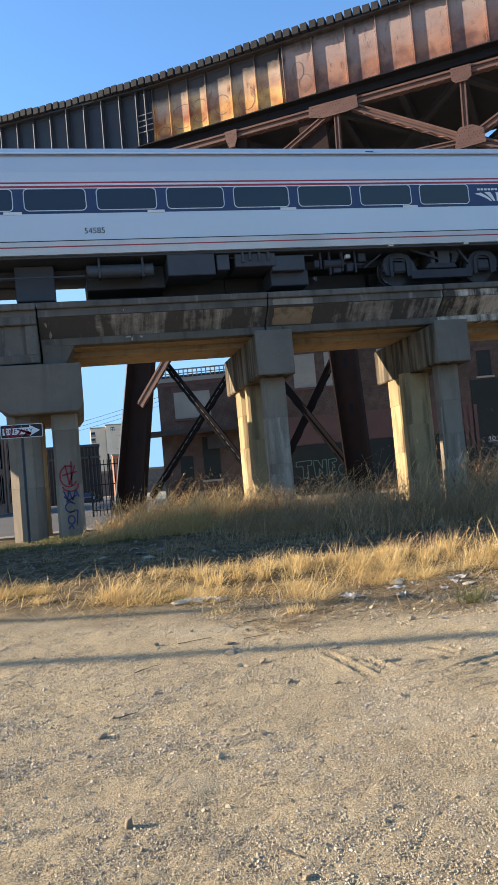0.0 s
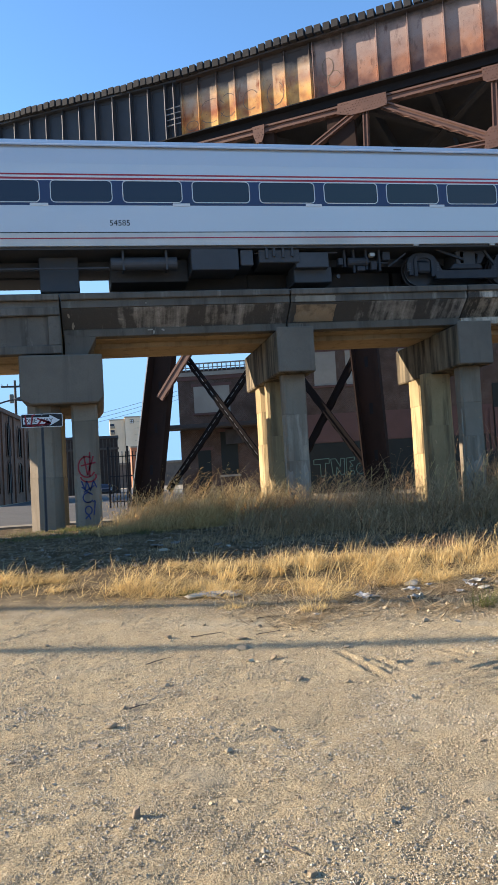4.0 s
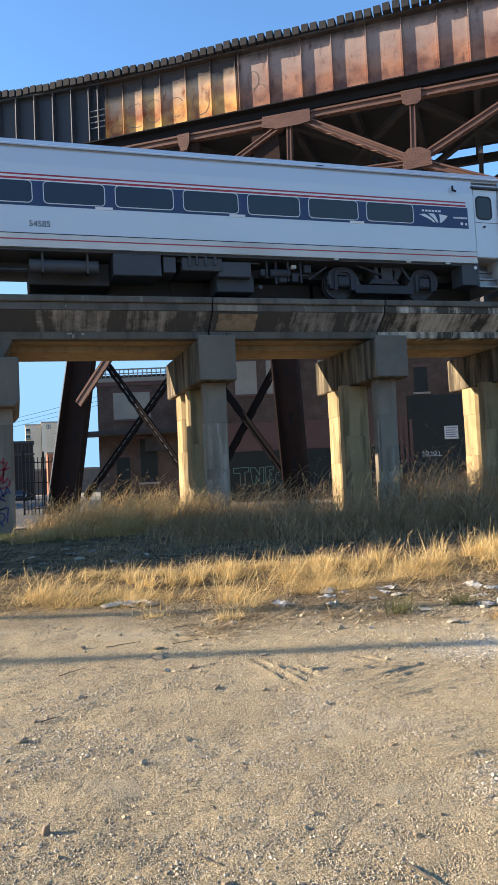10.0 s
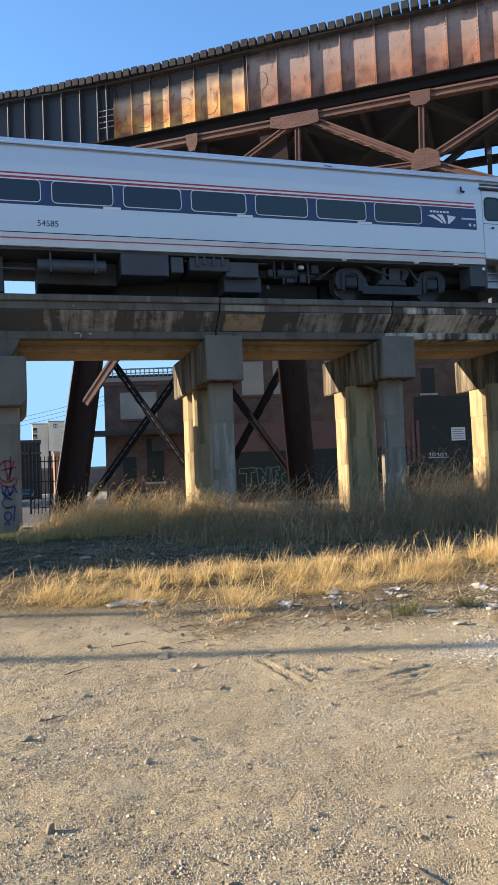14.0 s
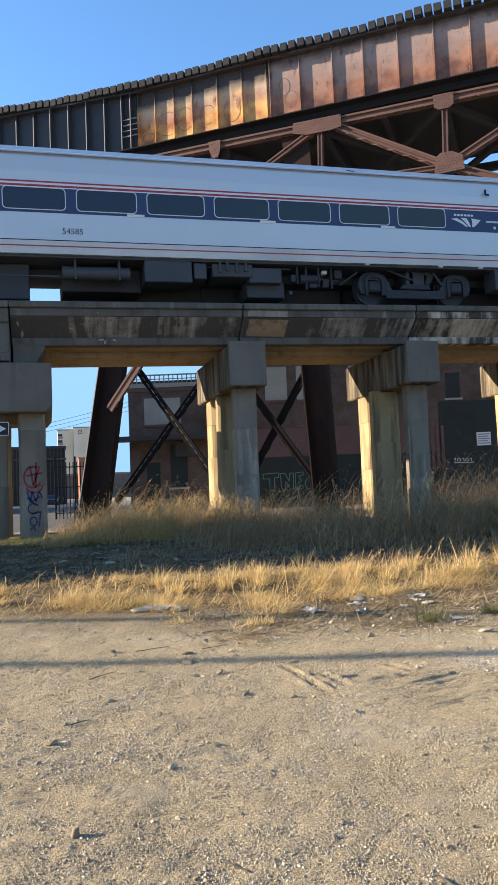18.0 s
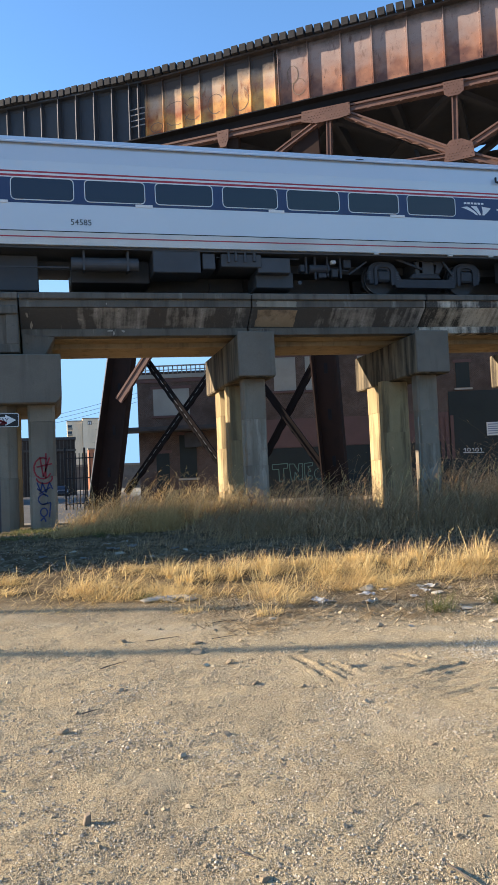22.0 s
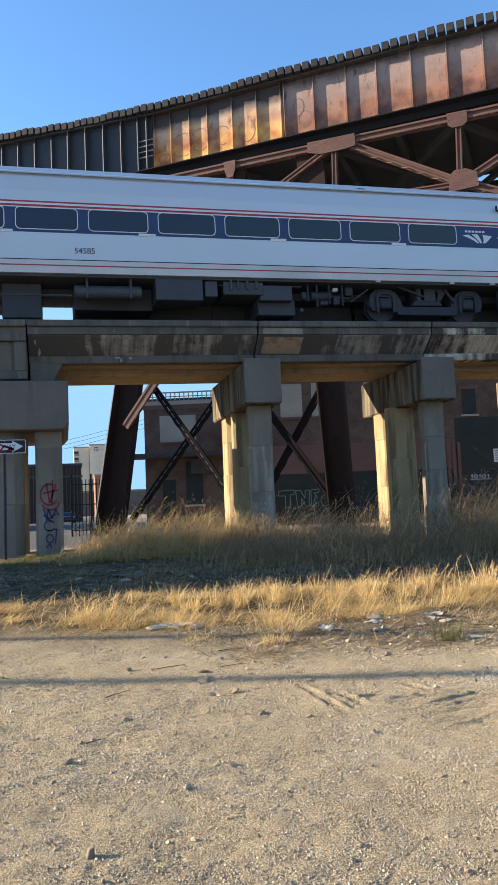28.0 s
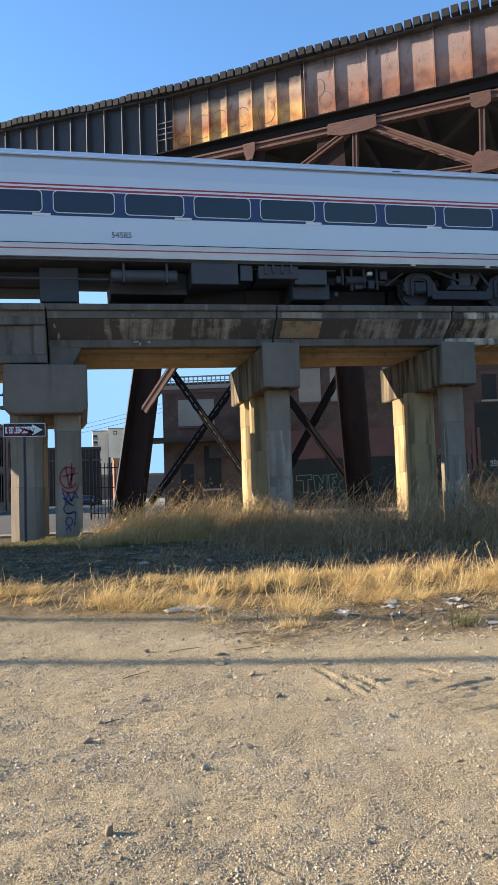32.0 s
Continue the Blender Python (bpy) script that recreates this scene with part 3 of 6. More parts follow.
    part("patch", bm, CONC_PALE, ob, "pale cement patch")
    bm = bmesh.new()
    rod(bm, (xc - 0.33, 17.93, 0.4), (xc - 0.33, 17.93, zt - 2.2), 0.018, seg=8)
    part("conduit", bm, CONC_PALE, ob, "thin pale conduit")
    return ob


for xc in (4.85, 9.70, 14.55, 19.40, 24.25):
    pier(xc)


def joint_pier(xc, back=21.7):
    """The wider pier under an expansion joint, on two pairs of columns."""
    zt = deck_z(xc) - 1.48
    ob = thing("viaduct_pier", "wide concrete pier under a deck joint, columns sprayed with graffiti", "pier", "viaduct piers")
    bm = bmesh.new()
    prism(bm, [(xc - 0.95, zt), (xc + 0.95, zt), (xc + 0.95, zt - 1.00), (xc + 0.82, zt - 1.15), (xc - 0.72, zt - 1.15), (xc - 0.95, zt - 1.03)], 17.55, back, "y")
    part("cap_beam", bm, CONC_CAP, ob, "wide brown-grey cap beam", 0.03)
    zb = zt - 1.12
    c1 = column(ob, xc + 0.16, xc + 0.78, 17.95, 18.5, 0.1, zb, 0.06, CONC_FRONT, "column with red and blue spray paint")
    column(ob, xc - 0.86, xc - 0.10, 18.0, 18.62, 0.1, zb, 0.2, CONC_FRONT)
    column(ob, xc + 0.16, xc + 0.78, 20.05, 20.65, 0.1, zb, 0.15)
    column(ob, xc - 0.86, xc - 0.10, 20.05, 20.65, 0.1, zb, 0.15)
    if back > 21.5:
        bm = bmesh.new()
        prism(bm, [(-0.755, zt), (-0.755, zt + 0.60), (0.0, zt + 0.53), (-0.28, zt)], 18.25, 20.7, "y")
        part("end_block", bm, CONC, ob, "haunched end of the deck beams", 0.01)
    return ob, c1


pierA, colA1 = joint_pier(-0.83)
for k in range(1, 4):
    joint_pier(-0.83 - 15.2 * k, 21.0)

# pale repaired stretch of the fascia
PATCHED = concrete("tan cement patch", (0.50, 0.38, 0.255), (0.12, 0.095, 0.07), (0.52, 0.45, 0.36), 0.7, 0.5, 0.9)
fp = thing("fascia_patch", "stained tan cement repair on the viaduct fascia", "patch")
zp = deck_z(5.5)


def ragged(x0, x1, y, z0, z1, seed, thick):
    """A thin skin of cement with an uneven outline, on the haunch or on an upright face."""
    r = random.Random(seed)
    side = [(0.0, t / 6) for t in range(7)] + [(t / 6, 1.0) for t in range(1, 7)] + [(1.0, 1 - t / 6) for t in range(1, 7)] + [(1 - t / 6, 0.0) for t in range(1, 6)]
    bm = bmesh.new()
    top, low = [], []
    for u, w in side:
        x, z = x0 + (x1 - x0) * u + r.uniform(-0.018, 0.018), z0 + (z1 - z0) * min(max(w + r.uniform(-0.04, 0.04), 0.02), 0.98)
        yy = y(z)
        top.append(bm.verts.new((x, yy - thick, z - thick)))
        low.append(bm.verts.new((x, yy + 0.01, z + 0.01)))
    n = len(side)
    bm.faces.new(top)
    for i in range(n):
        bm.faces.new((top[i], low[i], low[(i + 1) % n], top[(i + 1) % n]))
    return bm


slope = lambda x: (lambda z: HAUNCH[0][0] + (deck_z(x) + HAUNCH[0][1] - z) * (HAUNCH[1][0] - HAUNCH[0][0]) / (HAUNCH[0][1] - HAUNCH[1][1]))
part("upper_strip", ragged(4.97, 6.02, lambda z: 17.77, zp - 0.33, zp - 0.17, 3, 0.004), CONC_PALE, fp)
part("repair_patch", ragged(5.02, 6.06, slope(5.5), zp - 0.74, zp - 0.38, 4, 0.006), PATCHED, fp)
part("lower_strip", ragged(5.06, 6.1, lambda z: 18.27, zp - 0.94, zp - 0.78, 5, 0.004), CONC_LEDGE, fp)
sc = thing("paint_scuffs", "white paint scuffs on the viaduct fascia", "scuff")
for i, (cx, cz, w, h) in enumerate(((0.61, -0.573, 0.17, 0.05), (1.317, -0.815, 0.17, 0.05), (1.42, -0.877, 0.05, 0.12), (1.65, -0.825, 0.1, 0.06), (1.22, -0.26, 0.03, 0.06), (-0.53, -0.687, 0.07, 0.16), (-0.62, -0.485, 0.07, 0.10))):
    bm = bmesh.new()
    n = 9
    on = slope(cx) if -0.74 < cz < -0.4 else (lambda z: 18.27) if cz < -0.7 else (lambda z: 17.77)
    ring0 = [(cx + w / 2 * math.cos(6.2832 * k / n) * (0.6 + 0.5 * math.sin(k * 3.7 + i) ** 2), deck_z(cx) + cz + h / 2 * math.sin(6.2832 * k / n) * (0.6 + 0.5 * math.cos(k * 2.3 + i) ** 2)) for k in range(n)]
    lo, hi = [bm.verts.new((x, on(z) + 0.01, z)) for x, z in ring0], [bm.verts.new((x, on(z) - 0.006, z)) for x, z in ring0]
    bm.faces.new(hi)
    for k in range(n):
        bm.faces.new((hi[k], lo[k], lo[(k + 1) % n], hi[(k + 1) % n]))
    part("scuff", bm, BOARD, sc)


def strokes(name, material, parent, lines, r, y):
    """Sprayed lines on an upright face."""
    first = None
    for ln in lines:
        bm = bmesh.new()
        for (xa, za), (xb, zb) in zip(ln[:-1], ln[1:]):
            bar(bm, (xa, y, za), (xb, y, zb), r, 0.004, (0, 1, 0))
        first = part(name, bm, material, parent)
    return first


def arc(cx, cz, rx, rz, a0, a1, n=10):
    return [(cx + rx * math.cos(radians(a0 + (a1 - a0) * i / n)), cz + rz * math.sin(radians(a0 + (a1 - a0) * i / n))) for i in range(n + 1)]


strokes("graffiti", GRAF_RED, pierA, [arc(-0.36, 1.95, 0.2, 0.25, 60, 330), [(-0.42, 2.22), (-0.35, 1.75), (-0.2, 2.2)], [(-0.5, 1.98), (-0.15, 2.05)], [(-0.28, 2.3), (-0.3, 1.7)], arc(-0.33, 1.72, 0.18, 0.13, 180, 380)], 0.036, 17.946)
strokes("graffiti", GRAF_BLUE, pierA, [[(-0.5, 1.62), (-0.42, 1.4), (-0.38, 1.62), (-0.3, 1.38), (-0.22, 1.62), (-0.15, 1.45)], [(-0.45, 1.35), (-0.2, 1.5)], arc(-0.36, 1.22, 0.12, 0.12, 30, 330), [(-0.4, 1.1), (-0.2, 1.14), (-0.24, 0.8)], arc(-0.36, 0.92, 0.08, 0.1, 0, 360), [(-0.44, 0.72), (-0.36, 0.8), (-0.32, 0.7)], [(-0.5, 1.48), (-0.3, 1.3)]], 0.032, 17.946)


# ---- track on the deck ----
def track():
    ob = thing("railway_track", "steel rails on timber ties over the viaduct", "track", at=pose(0, 0, deck_z(0) + 0.08 + LIFT, 0, -TILT, 0))
    for yc in (19.30, 20.74):
        bm = bmesh.new()
        prism(bm, [(yc - 0.07, 0.13), (yc + 0.07, 0.13), (yc + 0.07, 0.15), (yc + 0.012, 0.17), (yc + 0.012, 0.25), (yc + 0.036, 0.26), (yc + 0.036, 0.29), (yc - 0.036, 0.29), (yc - 0.036, 0.26), (yc - 0.012, 0.25), (yc - 0.012, 0.17), (yc - 0.07, 0.15)], -60, 33)
        part("rail", bm, STEEL, ob)
    first = boxpart("tie", (-0.115, 0.115, 18.75, 21.3, 0, 0.13), TIMBER, ob, "", 0.008)
    first.location.x = -10
    for k in range(1, 60):
        again(first, ob, (-10 + 0.56 * k, 0, 0))


track()

# ---- coach ----
RAIL = 6.45
XC = 1.39                      # middle of the coach
lx = lambda X: X - XC
SIDE = -1.52


def loop_rect(x0, x1, z0, z1, r, n=4):
    pts = []
    for cx, cz, a in ((x1 - r, z1 - r, 0), (x0 + r, z1 - r, 90), (x0 + r, z0 + r, 180), (x1 - r, z0 + r, 270)):
        pts += arc(cx, cz, r, r, a, a + 90, n)
    return pts


def ring(bm, outer, inner, y0, y1):
    """A flat frame between two loops of points on the side of the coach."""
    n = len(outer)
    v = [[bm.verts.new((p[0], y, p[1])) for p in lp] for lp, y in ((outer, y0), (inner, y0), (outer, y1), (inner, y1))]
    for i in range(n):
        j = (i + 1) % n
        bm.faces.new((v[0][i], v[0][j], v[1][j], v[1][i]))
        bm.faces.new((v[0][i], v[2][i], v[2][j], v[0][j]))
        bm.faces.new((v[1][i], v[1][j], v[3][j], v[3][i]))


def lettering(text, size, material, parent, name, place, turn):
    cu = bpy.data.curves.new(name, "FONT")
    cu.body, cu.size, cu.extrude = text, size, 0.001
    tmp = bpy.data.objects.new(name, cu)
    scene.collection.objects.link(tmp)
    me = bpy.data.meshes.new_from_object(tmp.evaluated_get(bpy.context.evaluated_depsgraph_get()))
    bpy.data.objects.remove(tmp)
    me.materials.clear()
    me.materials.append(material)
    ob = new(name, me)
    ob.parent, ob.location, ob.rotation_euler = parent, place, turn
    return ob


FRAME = surface("cast truck steel", (0.055, 0.059, 0.068), (0.042, 0.044, 0.05), (0.033, 0.035, 0.04), 5.0, 0.7, 0.1, 0.2)


def bogie(parent, xc):
    """A two-axle truck: wheels, axle boxes, drop side frames, springs, bolster."""
    for side in (-1, 1):
        y = side * 1.02
        bm = bmesh.new()
        prof = [(-1.78, 0.55), (-1.74, 0.72), (-1.60, 0.84), (-1.40, 0.88), (-1.14, 0.87), (-0.96, 0.78), (-0.84, 0.58), (-0.76, 0.36), (0.76, 0.36), (0.84, 0.58), (0.96, 0.78), (1.14, 0.87), (1.40, 0.88), (1.60, 0.84), (1.74, 0.72), (1.78, 0.55), (1.72, 0.24), (1.58, 0.24), (1.57, 0.56), (1.48, 0.66), (1.2, 0.66), (1.08, 0.56), (1.02, 0.34), (0.92, 0.13), (-0.92, 0.13), (-1.02, 0.34), (-1.08, 0.56), (-1.2, 0.66), (-1.48, 0.66), (-1.57, 0.56), (-1.58, 0.24), (-1.72, 0.24)]
        prism(bm, [(xc + a, b) for a, b in prof], y - 0.07, y + 0.07, "y")
        part("side_frame", bm, FRAME, parent, "cast grey truck side frame", 0.012)
        for ax in (-1.3, 1.3):
            bm = bmesh.new()
            rod(bm, (xc + ax, side * 0.66, 0.457), (xc + ax, side * 0.80, 0.457), 0.457, seg=28)
            rod(bm, (xc + ax, side * 0.62, 0.457), (xc + ax, side * 0.66, 0.457), 0.49, seg=28)
            part("wheel", bm, UNDER, parent)
            bm = bmesh.new()
            box(bm, xc + ax - 0.2, xc + ax + 0.2, y - 0.12, y + 0.1, 0.30, 0.62)
            part("axle_box", bm, FRAME, parent, "", 0.05)
            bm = bmesh.new()
            loop_o = [(-0.30, 0.20), (-0.30, 0.62)] + arc(0, 0.62, 0.30, 0.2, 180, 0, 8)[1:] + [(0.30, 0.20)]
            loop_i = [(-0.21, 0.20), (-0.21, 0.60)] + arc(0, 0.60, 0.21, 0.12, 180, 0, 8)[1:] + [(0.21, 0.20)]
            yf = y + side * 0.09
            vo = [[bm.verts.new((xc + ax + p[0], yy, p[1])) for p in lp] for lp in (loop_o, loop_i) for yy in (yf - 0.03, yf + 0.03)]
            for i in range(len(loop_o) - 1):
                for p, q in ((0, 2), (1, 3), (0, 1), (2, 3)):
                    bm.faces.new((vo[p][i], vo[p][i + 1], vo[q][i + 1], vo[q][i]))
            part("pedestal", bm, FRAME, parent)
            for sx in (-0.42, 0.42):
                bm = bmesh.new()
                for k in range(5):
                    rod(bm, (xc + ax + sx, y, 0.36 + 0.05 * k), (xc + ax + sx, y, 0.39 + 0.05 * k), 0.085, seg=10)
                part("spring", bm, UNDERBOX, parent)
        bm = bmesh.new()
        prism(bm, [(xc - 0.5, 0.40), (xc + 0.5, 0.40), (xc + 0.40, 0.54), (xc - 0.40, 0.54)], y - 0.10, y + 0.02, "y")
        prism(bm, [(xc - 0.20, 0.54), (xc - 0.06, 0.54), (xc - 0.06, 0.95), (xc - 0.20, 0.95)], y - 0.08, y + 0.02, "y")
        prism(bm, [(xc + 0.30, 0.54), (xc + 0.45, 0.54), (xc + 0.62, 0.80), (xc + 0.58, 0.92), (xc + 0.10, 0.92), (xc + 0.40, 0.80)], y - 0.08, y + 0.02, "y")
        part("swing_hanger", bm, FRAME, parent, "", 0.02)
        for a, b in (((-0.95, 0.95), (-0.1, 0.66)), ((0.55, 0.90), (0.85, 0.50))):
            bm = bmesh.new()
            bar(bm, (xc + a[0], y - 0.1, a[1]), (xc + b[0], y - 0.1, b[1]), 0.065, 0.065)
            part("link_rod", bm, FRAME, parent)
    for ax in (-1.3, 1.3):
        bm = bmesh.new()
        rod(bm, (xc + ax, -0.7, 0.457), (xc + ax, 0.7, 0.457), 0.09)
        part("axle", bm, UNDER, parent)
    boxpart("bolster", (xc - 0.3, xc + 0.3, -1.1, 1.1, 0.50, 0.92), UNDER, parent, "", 0.03)


def coach():
    ob = thing("passenger_coach", "silver passenger railway coach with blue window band and red stripes", "train", "train", at=pose(XC, 20.02, RAIL + LIFT + TG * XC, 0, -TILT, 0))
    half = 12.95
    door0, door1 = lx(13.27), lx(14.20)
    prof = [(SIDE, 0.985), (SIDE, 3.08), (-1.46, 3.48), (-1.36, 3.68), (-1.18, 3.84), (-0.9, 3.97), (-0.5, 4.05), (0, 4.08)]
    prof = prof + [(-y, z) for y, z in prof[-2::-1]]
    bm = bmesh.new()
    prism(bm, prof, -half, door0)
    part("body", bm, SILVER, ob, "brushed silver body shell")
    bm = bmesh.new()                       # vestibule end, set in at the door
    prism(bm, [(y * 0.985 if abs(y) > 1.4 else y, z) for y, z in prof if z > 3.3], door0, half)
    part("vestibule_roof", bm, SILVER, ob)
    boxpart("vestibule", (door0, lx(14.20), -1.42, 1.42, 1.18, 3.42), SILVER, ob)
    boxpart("end_post", (door1, door1 + 0.07, -1.50, 1.50, 0.32, 3.50), SILVER, ob, "", 0.01)
    boxpart("end_wall", (door1 + 0.07, half, -1.44, 1.44, 0.5, 3.48), UNDERBOX, ob, "dark end wall", 0.03)
    boxpart("step_panel", (door0 - 0.52, door0 + 0.03, -1.47, -0.9, 0.34, 0.98), UNDER, ob, "dark panel beside the steps", 0.01)
    bm = bmesh.new()
    rod(bm, (door0 - 0.06, -1.50, 0.86), (door0 - 0.06, -1.47, 0.86), 0.05, seg=14)
    part("step_light", bm, WHITE, ob, "round pale step light")
    for zz in (1.4, 2.2, 3.0):
        boxpart("rail_bracket", (door1 + 0.05, door1 + 0.24, -1.56, -1.48, zz, zz + 0.05), BLACK, ob)
    boxpart("diaphragm", (half, half + 0.25, -0.6, 0.6, 1.1, 3.4), BLACK, ob, "", 0.03)
    bm = bmesh.new()
    prism(bm, [(-1.40, 3.65), (-1.49, 3.59), (-1.50, 3.55), (-1.42, 3.59)], -half, half)
    part("gutter", bm, ROOFGREY, ob)
    for n, (z0, z1, m, x1) in enumerate(((2.785, 2.825, RED, lx(13.0)), (2.73, 2.775, WHITE, lx(13.0)), (2.675, 2.73, RED, lx(13.0)), (2.65, 2.675, WHITE, lx(13.0)), (1.315, 1.34, BLACK, door0))):
        boxpart("stripe", (-half, x1, SIDE - 0.004, SIDE + 0.01, z0, z1), m, ob)
    boxpart("window_band", (-half, lx(13.05), SIDE - 0.004, SIDE + 0.01, 2.02, 2.65), BLUE, ob, "deep blue window band")
    boxpart("skirt", (-half, door0, SIDE - 0.008, SIDE + 0.01, 0.985, 1.315), CREAM, ob, "pale skirt panel")
    boxpart("stripe", (-half, door0, SIDE - 0.012, SIDE - 0.008, 1.165, 1.195), RED, ob)
    for k in range(-13, 2):
        x0 = lx(9.70) + 1.77 * (k - 0)
        if x0 < -half + 0.8:
            continue
        if x0 + 1.5 > lx(11.3):
            continue
        lo, li = loop_rect(x0, x0 + 1.52, 2.085, 2.66, 0.12), loop_rect(x0 + 0.02, x0 + 1.50, 2.105, 2.64, 0.10)
        bm = bmesh.new()
        ring(bm, lo, li, SIDE - 0.014, SIDE)
        w = part("window", bm, WHITE, ob, "rounded window with a thin pale frame")
        bm = bmesh.new()
        bm.faces.new([bm.verts.new((p[0], SIDE - 0.008, p[1])) for p in li])
        part("pane", bm, GLASS, w, "dark tinted pane")
    for X in (-1.2, 2.33, 5.86, 9.39):
        boxpart("grab_plate", (lx(X) - 0.22, lx(X) + 0.22, SIDE - 0.012, SIDE, 2.0, 2.075), WHITE, ob, "small white plate", 0.004)
    lettering("54585", 0.21, BLACK, ob, "coach_number", (lx(0.48), SIDE - 0.006, 1.50), (radians(90), 0, 0))
    # emblem of three swept bars, a line of bars above it
    bm = bmesh.new()
    for top0, top1, foot in ((11.40, 11.60, 11.90), (11.71, 11.90, 12.0), (12.06, 12.36, 12.10)):
        rim = [(top0 + (top1 - top0) * i / 4, 2.375 + 0.045 * math.sin(math.pi * (top0 + (top1 - top0) * i / 4 - 11.4) / 0.96)) for i in range(5)]
        bow = lambda a, b, k: [(a[0] + (b[0] - a[0]) * t + k * t * (1 - t), a[1] + (b[1] - a[1]) * t) for t in (0.25, 0.5, 0.75)]
        f0, f1 = (foot - 0.03, 2.16), (foot + 0.03, 2.16)
        bm.faces.new([bm.verts.new((lx(x), SIDE - 0.007, z)) for x, z in rim + bow(rim[-1], f1, 0.18 if foot < 12 else 0.06) + [f1, f0] + bow(f0, rim[0], 0.22 if foot < 12 else 0.08)])
    part("emblem", bm, WHITE, ob, "white emblem of swept bars")
    bm = bmesh.new()
    for k in range(6):
        box(bm, lx(11.50) + 0.11 * k, lx(11.50) + 0.11 * k + 0.08, SIDE - 0.008, SIDE, 2.47, 2.525)
    part("emblem_bars", bm, WHITE, ob)
    bm = bmesh.new()
    for k in range(8):
        box(bm, lx(12.55) + 0.06 * k, lx(12.55) + 0.06 * k + 0.045, SIDE - 0.008, SIDE, 2.31, 2.36)
    box(bm, lx(12.78), lx(12.86), SIDE - 0.008, SIDE, 2.12, 2.2)
    box(bm, lx(12.94), lx(13.0), SIDE - 0.008, SIDE, 2.12, 2.19)
    part("small_marks", bm, WHITE, ob, "small white marks")
    # side door
    d = boxpart("door", (door0 + 0.05, door1 - 0.05, -1.47, -1.41, 1.19, 3.26), SILVER, ob, "silver side door with a rounded window", 0.01)
    bm = bmesh.new()
    lo = loop_rect(lx(13.38), lx(13.94), 2.34, 3.06, 0.14)
    ring(bm, lo, loop_rect(lx(13.42), lx(13.90), 2.38, 3.02, 0.11), -1.482, -1.465)
    part("window_seal", bm, BLACK, d)
    bm = bmesh.new()
    bm.faces.new([bm.verts.new((p[0], -1.474, p[1])) for p in loop_rect(lx(13.42), lx(13.90), 2.38, 3.02, 0.11)])
    part("pane", bm, GLASS, d)
    boxpart("door_rail", (door0 + 0.06, door1 - 0.06, -1.475, -1.468, 2.24, 2.255), UNDERBOX, d)
    bm = bmesh.new()
    rod(bm, (lx(13.6), -1.5, 2.12), (lx(13.66), -1.5, 2.12), 0.025)
    part("latch", bm, BLACK, d)
    boxpart("door_header", (door0 - 0.05, door1 + 0.02, -1.55, -1.42, 3.27, 3.33), UNDERBOX, ob, "dark drip rail over the door", 0.01)
    bm = bmesh.new()
    rod(bm, (door1 - 0.03, -1.53, 1.3), (door1 - 0.03, -1.53, 3.0), 0.018)
    rod(bm, (door1 + 0.09, -1.56, 1.2), (door1 + 0.09, -1.56, 2.4), 0.018)
    part("grab_rail", bm, STEEL, ob, "steel grab rail")
    for k, (z, y) in enumerate(((0.34, -1.46), (0.62, -1.25), (0.90, -1.04))):
        boxpart("step", (door0 + 0.08, door1 - 0.06, y, y + 0.3, z - 0.05, z), STEEL, ob, "chequered steel step", 0.008)
        boxpart("riser", (door0 + 0.08, door1 - 0.06, y + 0.28, y + 0.3, z, z + 0.24), STEEL, ob)
    boxpart("step_side", (door0 - 0.02, door0 + 0.06, -1.48, -0.8, 0.30, 1.18), UNDER, ob)
    boxpart("step_side", (door1 - 0.05, door1 + 0.02, -1.48, -0.8, 0.30, 1.18), CREAM, ob)
    bm = bmesh.new()
    rod(bm, (lx(12.55), SIDE - 0.06, 3.27), (lx(12.55), SIDE - 0.06, 3.14), 0.03, seg=8)
    rod(bm, (lx(12.55), SIDE - 0.06, 3.14), (lx(12.66), SIDE - 0.06, 3.12), 0.03, seg=8)
    part("lifting_hook", bm, BLACK, ob, "black bracket")
    boxpart("roof_vent", (lx(8.28), lx(8.52), -1.43, -1.36, 3.60, 3.66), BLACK, ob, "dark roof vent", 0.01)
    # undercarriage
    boxpart("centre_sill", (-half, half, -0.35, 0.35, 0.70, 1.0), UNDER, ob)
    boxpart("underframe", (-half, door0, -1.45, 1.45, 0.92, 0.99), UNDER, ob)
    boxes = [(2.5, 3.74, 0.36, 0.93, -1.45, UNDERBOX), (3.80, 4.14, 0.48, 0.9, -1.40, UNDERBOX), (5.3, 6.22, 0.42, 0.84, -1.35, UNDERBOX), (5.3, 6.36, 0.08, 0.5, -1.1, UNDER), (0.45, 2.5, 0.30, 0.9, -0.6, UNDER),
             (-1.33, -0.36, 0.0, 0.9, -0.9, UNDER), (-4.4, -2.9, 0.3, 0.9, -1.4, UNDER), (-5.6, -4.7, 0.35, 0.9, -1.4, UNDERBOX), (4.3, 5.4, 0.55, 0.9, -1.4, UNDER)]
    for a, b, z0, z1, y, m in boxes:
        boxpart("equipment_box", (lx(a), lx(b), y, y + 0.9, z0, z1), m, ob, "", 0.02)
